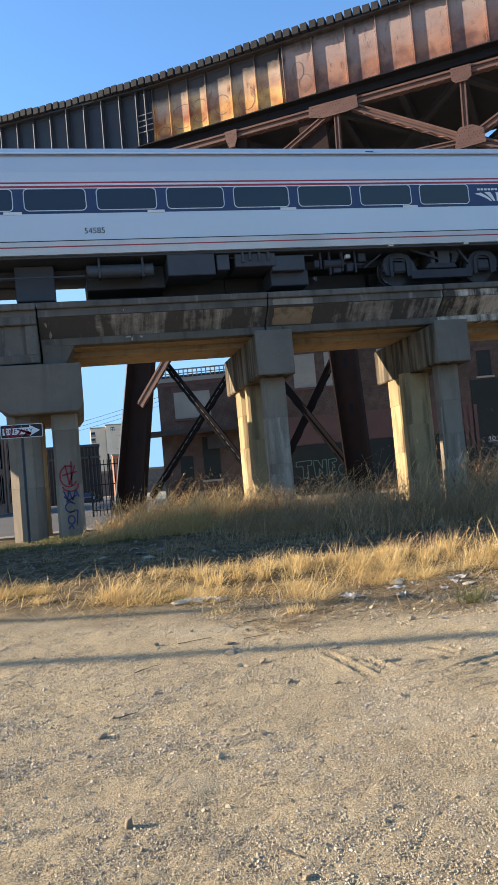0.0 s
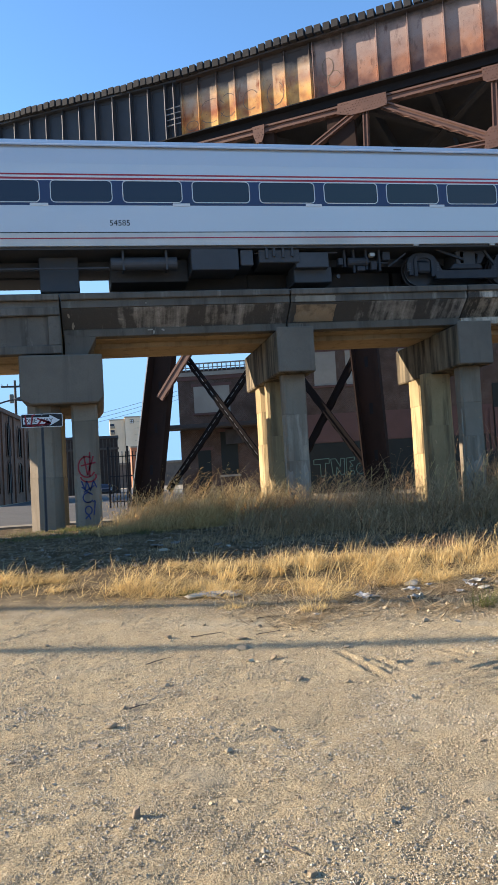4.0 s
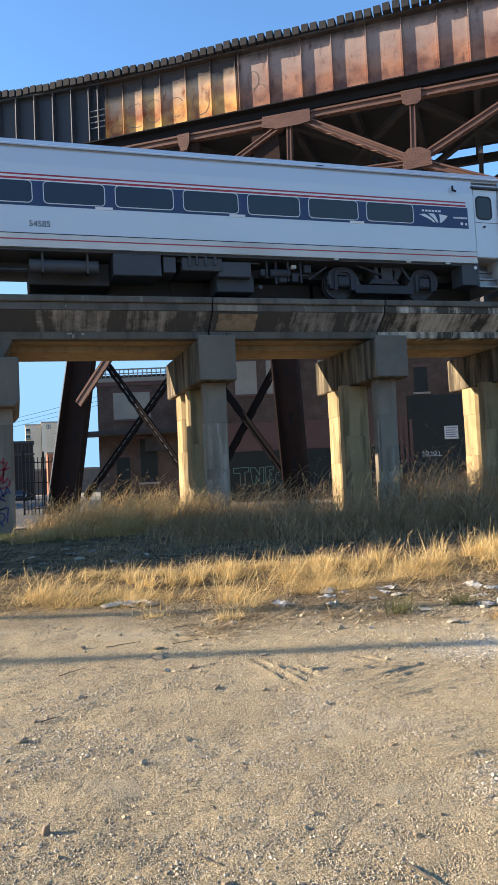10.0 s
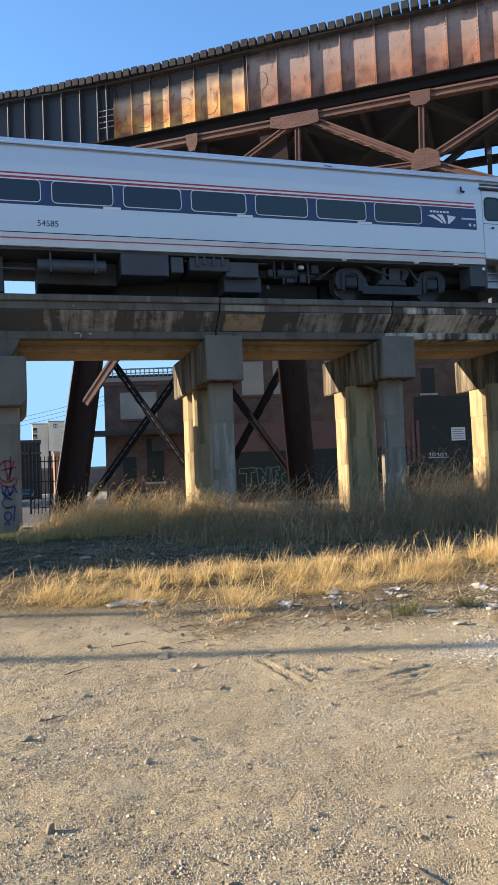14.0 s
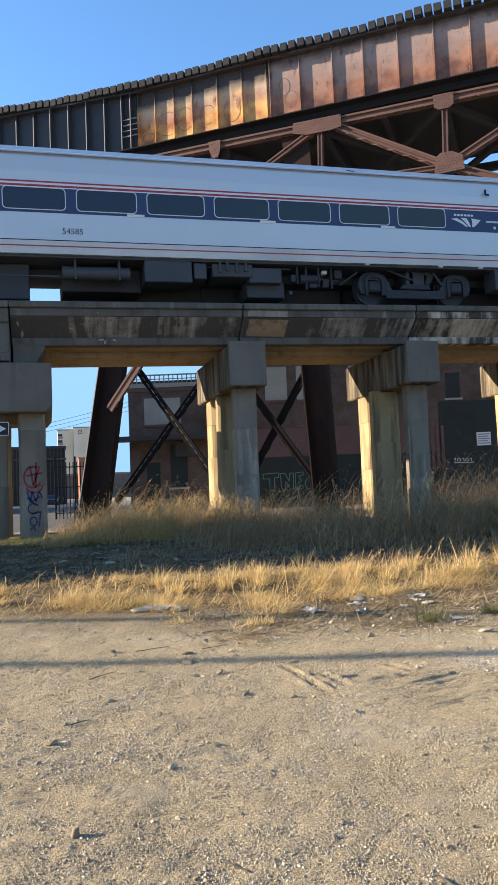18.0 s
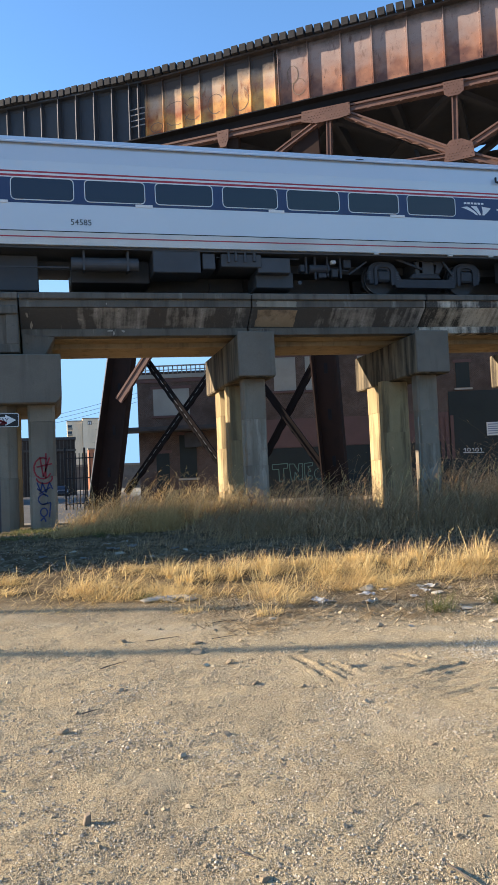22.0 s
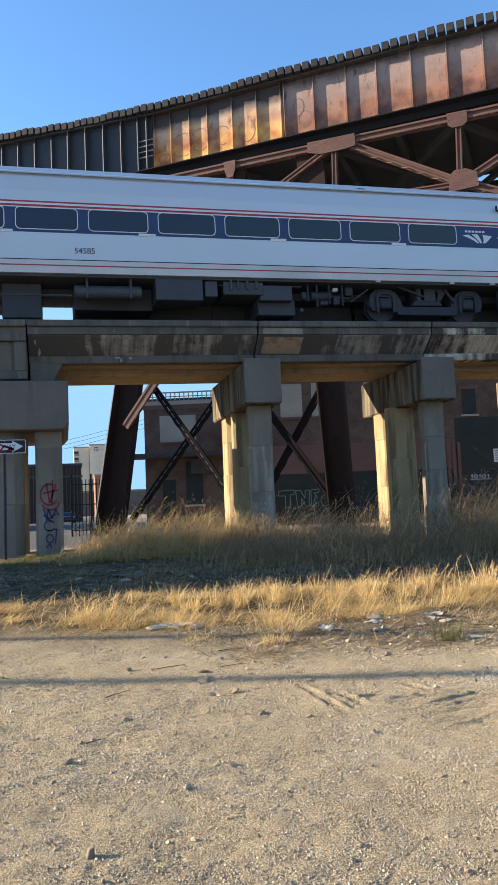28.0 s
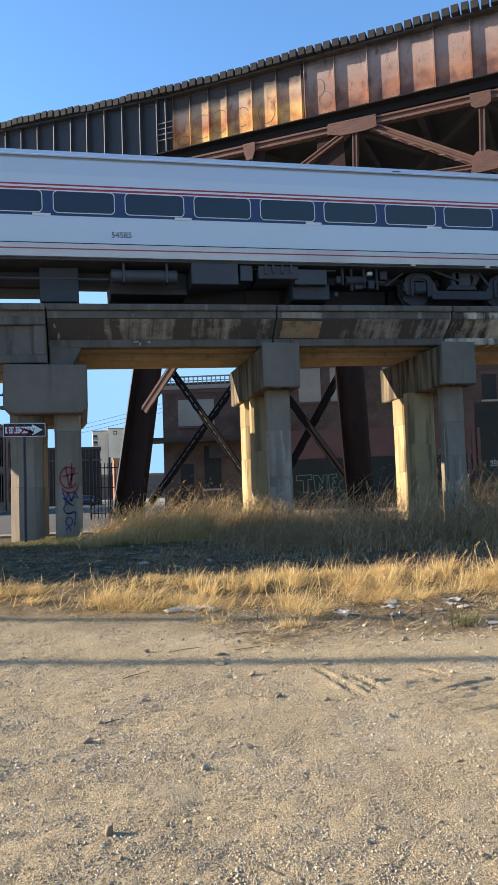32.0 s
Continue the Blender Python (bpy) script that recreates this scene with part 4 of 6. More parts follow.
    for a, b, z0, z1 in ((0.44, 4.3, -0.05, 0.9), (4.3, 5.3, 0.12, 0.9), (5.3, 8.6, -0.05, 0.9), (8.7, 12.3, -0.05, 0.9), (12.35, 14.25, -0.05, 0.9), (-4.6, -1.4, 0.66, 0.9), (-11, -4.7, -0.05, 0.9)):
        boxpart("equipment_box", (lx(a), lx(b), 0.3, 1.4, z0, z1), UNDER, ob, "", 0.02)
    bm = bmesh.new()
    rod(bm, (lx(0.46), -1.15, 0.62), (lx(2.15), -1.15, 0.62), 0.17, seg=18)
    part("air_tank", bm, UNDERBOX, ob, "round air reservoir", smooth=False)
    for X in (0.75, 1.85):
        boxpart("tank_strap", (lx(X), lx(X) + 0.05, -1.34, -1.0, 0.42, 0.95), UNDER, ob)
    for X, z in ((4.5, 0.66), (4.7, 0.7), (4.95, 0.68), (5.2, 0.7)):
        bm = bmesh.new()
        rod(bm, (lx(X), -1.42, z), (lx(X), -1.42, 0.93), 0.04, seg=8)
        part("valve", bm, UNDERBOX, ob)
    for a, b, z in ((4.2, 6.5, 0.84), (-3.0, 0.4, 0.50)):
        bm = bmesh.new()
        rod(bm, (lx(a), -1.25, z), (lx(b), -1.25, z), 0.022, seg=8)
        part("brake_pipe", bm, UNDERBOX, ob)
    for X, z0, z1 in ((6.72, 0.46, 0.92), (6.98, 0.30, 0.92), (7.34, 0.38, 0.92), (7.72, 0.34, 0.92)):
        boxpart("hanger", (lx(X) - 0.03, lx(X) + 0.03, -1.22, -1.12, z0, z1), FRAME, ob, "", 0.008)
    bm = bmesh.new()
    rod(bm, (lx(6.80), -1.17, 0.60), (lx(7.30), -1.17, 0.60), 0.12, seg=14)
    rod(bm, (lx(7.30), -1.17, 0.60), (lx(7.36), -1.17, 0.60), 0.145, seg=14)
    rod(bm, (lx(7.36), -1.17, 0.60), (lx(7.95), -1.17, 0.56), 0.03, seg=8)
    part("brake_cylinder", bm, FRAME, ob, "grey brake cylinder with its push rod")
    for x0, x1, z0, z1 in ((6.52, 6.66, 0.50, 0.70), (7.05, 7.28, 0.34, 0.47), (7.44, 7.62, 0.36, 0.60), (7.80, 8.02, 0.62, 0.86)):
        boxpart("relay_box", (lx(x0), lx(x1), -1.26, -1.05, z0, z1), FRAME, ob, "", 0.02)
    bm = bmesh.new()
    rod(bm, (lx(6.50), -1.24, 0.20), (lx(6.50), -1.20, 0.20), 0.055, seg=12)
    part("gauge_lamp", bm, UNDERBOX, ob)
    boxpart("valve_box", (lx(7.42), lx(7.56), -1.30, -1.16, 0.72, 0.82), CREAM, ob, "small pale valve box", 0.01)
    bm = bmesh.new()
    bar(bm, (lx(7.95), -1.2, 0.45), (lx(8.5), -1.2, 0.82), 0.04, 0.04)
    part("brake_lever", bm, FRAME, ob)
    bm = bmesh.new()
    for k in range(8):
        a0, a1 = radians(125 + 13 * k), radians(138 + 13 * k)
        bar(bm, (lx(9.06) + 0.47 * math.cos(a0), -0.815, 0.457 + 0.47 * math.sin(a0)), (lx(9.06) + 0.47 * math.cos(a1), -0.815, 0.457 + 0.47 * math.sin(a1)), 0.012, 0.02, (0, 1, 0))
    part("wheel_rim", bm, STEEL, ob, "bright arc on the wheel rim")
    for X in (8.62, 10.9, 12.2):
        boxpart("jack_pad", (lx(X), lx(X) + 0.14, SIDE, SIDE + 0.1, 0.94, 0.985), CREAM, ob)
    bogie(ob, lx(10.36))
    bogie(ob, lx(-7.74))
    bm = bmesh.new()
    rod(bm, (half, 0, 0.85), (half + 0.5, 0, 0.85), 0.1, seg=10)
    box(bm, half + 0.35, half + 0.6, -0.15, 0.15, 0.7, 1.0)
    part("coupler", bm, UNDER, ob)
    return ob


COACH = coach()


def next_car():
    """The dull grey car coupled ahead."""
    ob = thing("rail_car", "dull grey railway car with rounded roof coupled to the coach", "train", "train", at=pose(28.2, 20.02, RAIL + LIFT + TG * 28.2, 0, -TILT, 0))
    prof = [(-1.5, 1.0), (-1.5, 3.0), (-1.42, 3.4), (-1.15, 3.75), (-0.6, 3.98), (0, 4.03)]
    prof = prof + [(-y, z) for y, z in prof[-2::-1]]
    bm = bmesh.new()
    prism(bm, prof, -12.9, 12.9)
    part("body", bm, DULL, ob)
    boxpart("window_band", (-12.6, 12.6, -1.505, -1.49, 2.02, 2.585), BLUE, ob)
    boxpart("stripe", (-12.9, 12.9, -1.505, -1.49, 2.66, 2.71), RED, ob)
    boxpart("underframe", (-12.9, 12.9, -1.3, 1.3, 0.5, 1.0), UNDER, ob)
    boxpart("stair_well", (-12.85, -12.0, -1.52, -1.2, 0.35, 1.0), UNDER, ob)
    boxpart("diaphragm", (-13.15, -12.9, -0.6, 0.6, 1.1, 3.4), BLACK, ob, "", 0.03)
    bogie(ob, -9.0)
    bogie(ob, 9.0)
    return ob


NEXT = next_car()


# ---- high steel bridge behind ----
BX, BY, BTURN = 11.05, 33.21, -35.6


# pale steel for stiffener edges: the sun on them put into colour
STIFF = surface("worn stiffener edge", (0.32, 0.30, 0.29), (0.24, 0.22, 0.21), (0.18, 0.16, 0.15), 3.0, 0.6, 0.2, 0.1)
DARKOX = surface("dark oxide rivets", (0.13, 0.07, 0.05), (0.1, 0.055, 0.04), (0.08, 0.045, 0.035), 4.0, 0.8, spec=0.1)


def lattice(bm, a, b, depth, across=0.35, lace=True):
    """A built-up member in the plane of the truss: two flanges, a recessed web, lacing below."""
    a, b = Vector(a), Vector(b)
    d = (b - a).normalized()
    up = Vector((0, 1, 0)).cross(d)
    if up.z < 0:
        up = -up
    t = depth * 0.26
    for s in (-1, 1):
        o = up * s * (depth - t) / 2
        bar(bm, a + o, b + o, across, t, up)
    bar(bm, a, b, across * 0.5, depth - 2 * t + 0.02, up)
    if lace:
        n = max(2, int((b - a).length / 0.38))
        for i in range(n):
            p, q = a.lerp(b, i / n), a.lerp(b, (i + 1) / n)
            s = 1 if i % 2 else -1
            bar(bm, p + Vector((0, s * across * 0.45, 0)) - up * depth * 0.55, q - Vector((0, s * across * 0.45, 0)) - up * depth * 0.55, 0.06, 0.02, up)


def rivets(bm, pts, r=0.035):
    for x, y, z in pts:
        v = [bm.verts.new(p) for p in ((x - r, y, z - r), (x + r, y, z - r), (x + r, y, z + r), (x - r, y, z + r), (x, y - 0.02, z))]
        for i in range(4):
            bm.faces.new((v[i], v[(i + 1) % 4], v[4]))


def steel_bridge():
    ob = thing("steel_bridge", "high rusted riveted steel railway bridge on trestle legs", "bridge", at=pose(BX, BY, 0, 0, 0, BTURN))
    TOPF, BOTF = 22.30, 19.38
    rise = lambda u: 0.06 * max(0.0, -7.7 - u)          # the approach side climbs
    stiff = [-12.71, -11.56, -10.43, -9.32, -8.29, -7.76, -7.40, -6.43, -5.35, -4.32, -2.93, -1.60, -0.31, -0.14, 1.37, 2.99, 4.46, 6.08, 7.69, 9.28, 10.62, 11.96]
    left = [-12.71 - 1.15 * k for k in range(1, 28)]
    right = [11.96 + 1.45 * k for k in range(1, 8)]
    for tag, far in (("near", 0.0), ("far", 8.4)):
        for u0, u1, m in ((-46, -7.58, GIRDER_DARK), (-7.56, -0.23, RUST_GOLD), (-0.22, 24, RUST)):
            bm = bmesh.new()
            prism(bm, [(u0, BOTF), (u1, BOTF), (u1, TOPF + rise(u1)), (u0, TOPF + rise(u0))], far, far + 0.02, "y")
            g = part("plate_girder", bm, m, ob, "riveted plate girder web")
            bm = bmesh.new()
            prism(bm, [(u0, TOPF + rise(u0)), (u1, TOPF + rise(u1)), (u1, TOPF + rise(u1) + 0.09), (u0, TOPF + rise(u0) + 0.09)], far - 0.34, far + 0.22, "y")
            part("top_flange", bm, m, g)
            boxpart("bottom_flange", (u0, u1, far - 0.36, far + 0.22, BOTF - 0.05, BOTF), FLANGE, g)
            bm = bmesh.new()
            prism(bm, [(u0, TOPF + rise(u0) - 0.16), (u1, TOPF + rise(u1) - 0.16), (u1, TOPF + rise(u1)), (u0, TOPF + rise(u0))], far - 0.02, far, "y")
            part("flange_angle", bm, m, g)
            boxpart("flange_angle", (u0, u1, far - 0.02, far, BOTF, BOTF + 0.16), m, g)
            if far == 0.0:
                for u in stiff + left + right:
                    if u0 < u < u1:
                        dpt = 0.36 if -13 < u < -7.5 else (0.26 if u < -13 else 0.165)
                        boxpart("stiffener", (u - 0.015, u + 0.015, -dpt, 0.0, BOTF, TOPF + rise(u)), m, g)
                        if u < -7.5:
                            boxpart("stiffener_edge", (u - 0.022, u + 0.022, -dpt - 0.02, -dpt, BOTF, TOPF + rise(u) - 0.3), STIFF, g, "bright stiffener edge, sunlight put into its colour")
                        bm = bmesh.new()
                        rivets(bm, [(u + 0.08, -0.022, BOTF + 0.25 + 0.2 * k) for k in range(14)])
                        rivets(bm, [(u - 0.08, -0.022, BOTF + 0.25 + 0.2 * k) for k in range(14)])
                        box(bm, u - 0.11, u + 0.11, -0.02, 0.0, BOTF + 0.165, TOPF - 0.165)
                        part("rivet_strip", bm, m, g)
    # timber deck
    tie = boxpart("tie", (-0.165, 0.165, -0.53, 8.85, TOPF + 0.09, TOPF + 0.47), TIE, ob, "weathered bridge tie", 0.01)
    tie.location.x, tie.location.z = -46, rise(-46)
    for k in range(1, 164):
        again(tie, ob, (-46 + 0.425 * k, 0.09 * math.sin(k * 12.9), 0.03 * math.sin(k * 7.7) + rise(-46 + 0.425 * k)), 0.016 * math.sin(k * 3.1))
    boxpart("guard_timber", (-7.6, 24, 0.9, 1.1, TOPF + 0.47, TOPF + 0.52), TIMBER, ob)
    boxpart("deck_boards", (-7.6, 24, 0.3, 8.2, TOPF + 0.093, TOPF + 0.13), GIRDER_DARK, ob)
    # recessed strip added for the dark, shaded underside of the girder
    boxpart("lower_flange_plate", (-46, 24, 0.08, 0.26, BOTF - 0.40, BOTF - 0.051), FLANGE, ob, "dark strip under the girder, shade put into its colour")
    # spray paint on the bright plates
    strokes("graffiti", GRAF_PALE, ob, [arc(-5.75, 20.4, 0.75, 0.62, 20, 340), arc(-4.8, 20.45, 0.5, 0.6, 200, 480), arc(-3.55, 20.4, 0.42, 0.5, 30, 300), arc(-2.2, 20.35, 0.45, 0.6, 120, 420), arc(0.55, 20.9, 0.28, 0.45, 0, 360), arc(0.85, 20.25, 0.33, 0.4, 20, 330), arc(-6.9, 19.9, 0.35, 0.25, 0, 360)], 0.035, -0.006)
    for z in (20.05, 20.35, 20.65, 20.95):
        boxpart("splice_bar", (-8.25, -7.42, -0.30, -0.26, z, z + 0.05), STIFF, ob)
    # truss below the girder
    y = 0.1
    zc = lambda u: 18.68 - 0.018 * u * 0.5
    for u0, u1 in ((-7.5, 2.6), (2.6, 24)):
        bm = bmesh.new()
        lattice(bm, (u0, y, zc(u0)), (u1, y, zc(u1)), 0.36)
        part("top_chord", bm, RED_OXIDE, ob, "red oxide lattice chord")
    members = [((3.0, 18.45), (7.8, 15.65), 0.32, "diagonal"), ((8.4, 15.75), (13.4, 18.2), 0.31, "diagonal"), ((1.9, 18.45), (-3.0, 15.9), 0.26, "diagonal"), ((2.22, 18.5), (2.1, 14.6), 0.23, "vertical"), ((8.0, 18.5), (7.9, 15.5), 0.25, "vertical"),
               ((-3.17, 18.6), (-3.2, 15.5), 0.20, "vertical"), ((8.3, 15.4), (13.6, 13.0), 0.31, "diagonal"), ((13.7, 18.4), (13.6, 12.9), 0.23, "vertical"), ((-3.0, 15.9), (8.0, 15.5), 0.23, "bottom_chord"), ((13.6, 18.2), (18.8, 15.5), 0.31, "diagonal"), ((-3.0, 15.8), (-7.5, 18.4), 0.23, "diagonal")]
    for (ua, za), (ub, zb), dp, nm in members:
        bm = bmesh.new()
        lattice(bm, (ua, y + 0.02, za), (ub, y + 0.02, zb), dp)
        part(nm, bm, RED_OXIDE, ob)
    plates = [[(0.95, 18.92), (3.28, 18.88), (3.3, 18.28), (2.75, 18.22), (1.6, 18.22), (0.9, 18.42)], [(7.52, 18.80), (8.42, 18.78), (8.4, 18.25), (8.2, 18.1), (7.75, 18.1), (7.55, 18.25)], [(7.4, 15.15), (7.5, 15.9), (7.7, 16.1), (8.2, 16.1), (8.66, 15.85), (8.72, 15.2)],
              [(-3.5, 18.9), (-2.85, 18.9), (-2.88, 18.4), (-3.02, 18.05), (-3.32, 18.05), (-3.45, 18.4)], [(13.1, 18.7), (14.3, 18.65), (14.2, 18.0), (13.2, 18.0)]]
    for pl in plates:
        bm = bmesh.new()
        prism(bm, pl, y - 0.24, y - 0.19, "y")
        g = part("gusset_plate", bm, RED_OXIDE, ob, "riveted gusset plate")
        xs, zs = [p[0] for p in pl], [p[1] for p in pl]
        cx, cz = sum(xs) / len(xs), sum(zs) / len(zs)
        bm = bmesh.new()
        inside = lambda px, pz: all((q[0] - p[0]) * (pz - p[1]) - (q[1] - p[1]) * (px - p[0]) < -0.05 * math.dist(p, q) for p, q in zip(pl, pl[1:] + pl[:1])) or all((q[0] - p[0]) * (pz - p[1]) - (q[1] - p[1]) * (px - p[0]) > 0.05 * math.dist(p, q) for p, q in zip(pl, pl[1:] + pl[:1]))
        grid = [(min(xs) + 0.15 * i + 0.07 * (j % 2), y - 0.241, min(zs) + 0.12 * j) for i in range(20) for j in range(12)]
        rivets(bm, [p for p in grid if inside(p[0], p[2]) and math.sin(p[0] * 37 + p[2] * 91) > -0.55], 0.024)
        tagged(part("rivets", bm, DARKOX, g), kind="stuff")
    # far truss and floor framing, their shade put into the dark colour
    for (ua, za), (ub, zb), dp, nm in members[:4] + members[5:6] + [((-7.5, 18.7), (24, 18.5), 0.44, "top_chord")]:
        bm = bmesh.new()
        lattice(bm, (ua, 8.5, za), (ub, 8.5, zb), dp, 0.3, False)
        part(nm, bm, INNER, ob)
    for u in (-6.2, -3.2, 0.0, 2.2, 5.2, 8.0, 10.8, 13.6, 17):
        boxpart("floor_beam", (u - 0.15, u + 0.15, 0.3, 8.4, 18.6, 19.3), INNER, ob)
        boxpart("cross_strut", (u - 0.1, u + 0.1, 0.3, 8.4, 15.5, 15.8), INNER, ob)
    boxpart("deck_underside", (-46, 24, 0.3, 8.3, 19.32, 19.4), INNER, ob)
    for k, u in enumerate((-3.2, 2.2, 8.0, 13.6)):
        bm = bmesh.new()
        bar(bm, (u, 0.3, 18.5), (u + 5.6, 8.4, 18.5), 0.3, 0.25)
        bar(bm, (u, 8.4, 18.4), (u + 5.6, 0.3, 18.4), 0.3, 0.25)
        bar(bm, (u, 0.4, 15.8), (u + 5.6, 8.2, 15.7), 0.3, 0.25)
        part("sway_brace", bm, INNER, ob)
    for z in (22.95, 23.1):
        bm = bmesh.new()
        rod(bm, (-46, 0.5, z + 2.35), (-7.8, 0.5, z), 0.02, seg=6)
        part("wire", bm, BLACK, ob, "thin wire beside the deck")
    return ob


BRIDGE = steel_bridge()


def trestle_leg(u0, u1, w0, w1, ztop, label):
    """A battered box column of plates and angles."""
    bm = bmesh.new()
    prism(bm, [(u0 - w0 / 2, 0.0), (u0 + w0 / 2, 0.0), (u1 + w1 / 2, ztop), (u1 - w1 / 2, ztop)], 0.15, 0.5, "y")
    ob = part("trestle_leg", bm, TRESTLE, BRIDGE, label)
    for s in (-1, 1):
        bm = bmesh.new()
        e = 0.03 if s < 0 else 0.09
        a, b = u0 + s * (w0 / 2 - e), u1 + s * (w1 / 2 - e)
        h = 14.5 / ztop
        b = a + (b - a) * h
        # left angle juts forward, added to keep sun off the leg's front
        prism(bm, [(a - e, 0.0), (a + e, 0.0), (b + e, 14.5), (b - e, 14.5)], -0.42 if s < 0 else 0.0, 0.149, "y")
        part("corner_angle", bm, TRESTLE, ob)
    for k in range(4):
        z = 1.6 + 2.2 * k
        uc = u0 + (u1 - u0) * (z + 0.5) / ztop
        boxpart("access_hole", (uc - 0.08, uc + 0.08, 0.13, 0.149, z + 0.3, z + 0.8), FLANGE, ob)
    return ob


leg1 = trestle_leg(-10.915, -7.45, 1.36, 0.95, 19.3, "tapered rust-black trestle leg with a pale edge")
trestle_leg(1.75, 0.9, 1.05, 1.35, 19.3, "rust-black trestle leg")
trestle_leg(-3.2, -3.0, 1.1, 1.1, 19.3, "rust-black trestle leg")
# sunlit edge of the leg, painted as a pale strip
bm = bmesh.new()
bar(bm, (-11.42, -0.44, 1.0), (-9.98, -0.44, 8.4), 0.035, 0.05)
part("edge_angle", bm, STEEL, leg1, "narrow pale strip, a sunlit edge painted on")


def brace(a, b, w, label, material=None, y=0.4, dashes=True):
    """A laced brace between trestle legs."""
    bm = bmesh.new()
    lattice(bm, (a[0], y, a[1]), (b[0], y, b[1]), w, 0.14, True)
    ob = part("trestle_brace", bm, material or TRESTLE, BRIDGE, label)
    if dashes:
        A, B = Vector((a[0], y - 0.09, a[1])), Vector((b[0], y - 0.09, b[1]))
        bm = bmesh.new()
        n = int((B - A).length / 0.42)
        for i in range(n):
            bar(bm, A.lerp(B, (i + 0.15) / n), A.lerp(B, (i + 0.8) / n), 0.02, 0.022)
        tagged(part("lacing", bm, STEEL, ob, "bright lacing bars"), kind="stuff")
    return ob


brace((-8.2, 7.9), (-3.6, 1.4), 0.33, "dark X brace with pale lacing", BRACE_SHADE)
brace((-3.7, 8.2), (-9.9, 1.0), 0.33, "dark X brace with pale lacing", BRACE_SHADE, 0.75)
brace((0.9, 7.2), (-2.9, 1.1), 0.33, "dark X brace", BRACE_SHADE, 0.75, False)
brace((-2.9, 7.6), (1.5, 1.2), 0.33, "dark X brace", BRACE_SHADE, 0.4, False)
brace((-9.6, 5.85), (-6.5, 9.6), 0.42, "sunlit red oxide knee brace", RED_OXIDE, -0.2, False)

# ---- brick buildings behind ----
QX, QY, QTURN = 14.52, 43.65, -15.0


def brick_house():
    ob = thing("brick_building", "dark red brick station building with boarded windows", "building", at=pose(QX, QY, 0, 0, 0, QTURN))
    boxpart("wall", (-9.95, 30, 0, 14, -0.2, 8.3), BRICK, ob, "sooty dark red brick wall")
    boxpart("cornice", (-10.05, -3.31, -0.12, 14, 8.0, 8.25), BOARD, ob, "pale stone cornice")
    boxpart("frieze", (-10.0, -3.31, -0.06, 14, 7.75, 8.0), PINK, ob)
    boxpart("roof", (-9.9, -3.4, 0.2, 13.8, 8.3, 8.45), DARKSTEEL, ob)
    boxpart("upper_wall", (-3.3, 30, 0.0, 14, 8.31, 12.5), BRICK, ob)
    boxpart("upper_roof", (-3.5, 30, -0.2, 14, 12.5, 12.8), DARKSTEEL, ob)
    rail = boxpart("parapet_rail", (-10.0, -3.31, -0.1, 0.05, 8.75, 8.82), BOARD, ob, "pale balustrade rail")
    boxpart("lower_rail", (-10.0, -3.31, -0.06, 0.0, 8.5, 8.55), BOARD, rail)
    bal = boxpart("baluster", (-0.03, 0.03, -0.06, 0.0, 8.3, 8.75), BOARD, rail)
    bal.location.x = -9.95
    for k in range(1, 24):
        again(bal, rail, (-9.95 + 0.285 * k, 0, 0))
    for a, b, z0, z1, m in ((-8.97, -6.70, 5.66, 7.33, BOARD), (-1.36, 0.02, 6.9, 9.0, BOARD), (0.62, 1.3, 6.88, 9.0, BOARD), (3.9, 5.1, 6.9, 8.9, BOARD), (10.0, 10.86, 6.62, 8.2, DARKGREEN), (-7.43, -6.37, 1.72, 4.4, DARKGREEN), (-8.9, -8.08, 0.1, 3.3, DARKGREEN), (-4.9, -3.8, 1.72, 4.4, DARKGREEN)):
        w = boxpart("window" if z0 > 0.5 else "door", (a, b, -0.03, 0.03, z0, z1), m, ob, "boarded window" if m is BOARD else "dark opening", 0.01)
        boxpart("frame", (a - 0.08, b + 0.08, -0.02, 0.02, z0 - 0.02, z0), PINK, w)
        boxpart("sill", (a - 0.12, b + 0.12, -0.12, 0.0, z0 - 0.14, z0 - 0.02), BOARD if m is not BOARD else PINK, w)
        boxpart("lintel", (a - 0.15, b + 0.15, -0.05, 0.0, z1, z1 + 0.18), PINK, w)
    boxpart("stucco_band", (-3.2, 9.4, -0.05, 0, 3.35, 5.12), PINK, ob, "faded pink band")
    boxpart("shutter_wall", (-3.2, 9.4, -0.06, 0, 0.1, 3.3), DARKGREEN, ob, "dark green shuttered front")
    boxpart("dark_panel", (9.45, 20, -0.04, 0, 0.1, 6.4), DARKGREEN, ob)
    for k in range(3):
        boxpart("pilaster", (8.85 + 0.32 * k, 9.05 + 0.32 * k, -0.1, 0, 2.2, 4.9), PINK, ob)
    # canopy on brackets
    boxpart("canopy", (-11.0, -4.6, -1.8, 0, 4.62, 4.80), DARKSTEEL, ob, "rusty platform canopy")
    boxpart("canopy_edge", (-11.02, -4.6, -1.84, -1.78, 4.72, 4.86), DARKSTEEL, ob)
    boxpart("clock_box", (-7.05, -6.0, -0.5, -0.04, 3.6, 4.5), DARKSTEEL, ob)
    # outlined spray letters, bent bars
    boxg = thing("wall_graffiti", "pale green outlined spray paint letters on the shutter", "graffiti", at=pose(QX, QY, 0, 0, 0, QTURN))
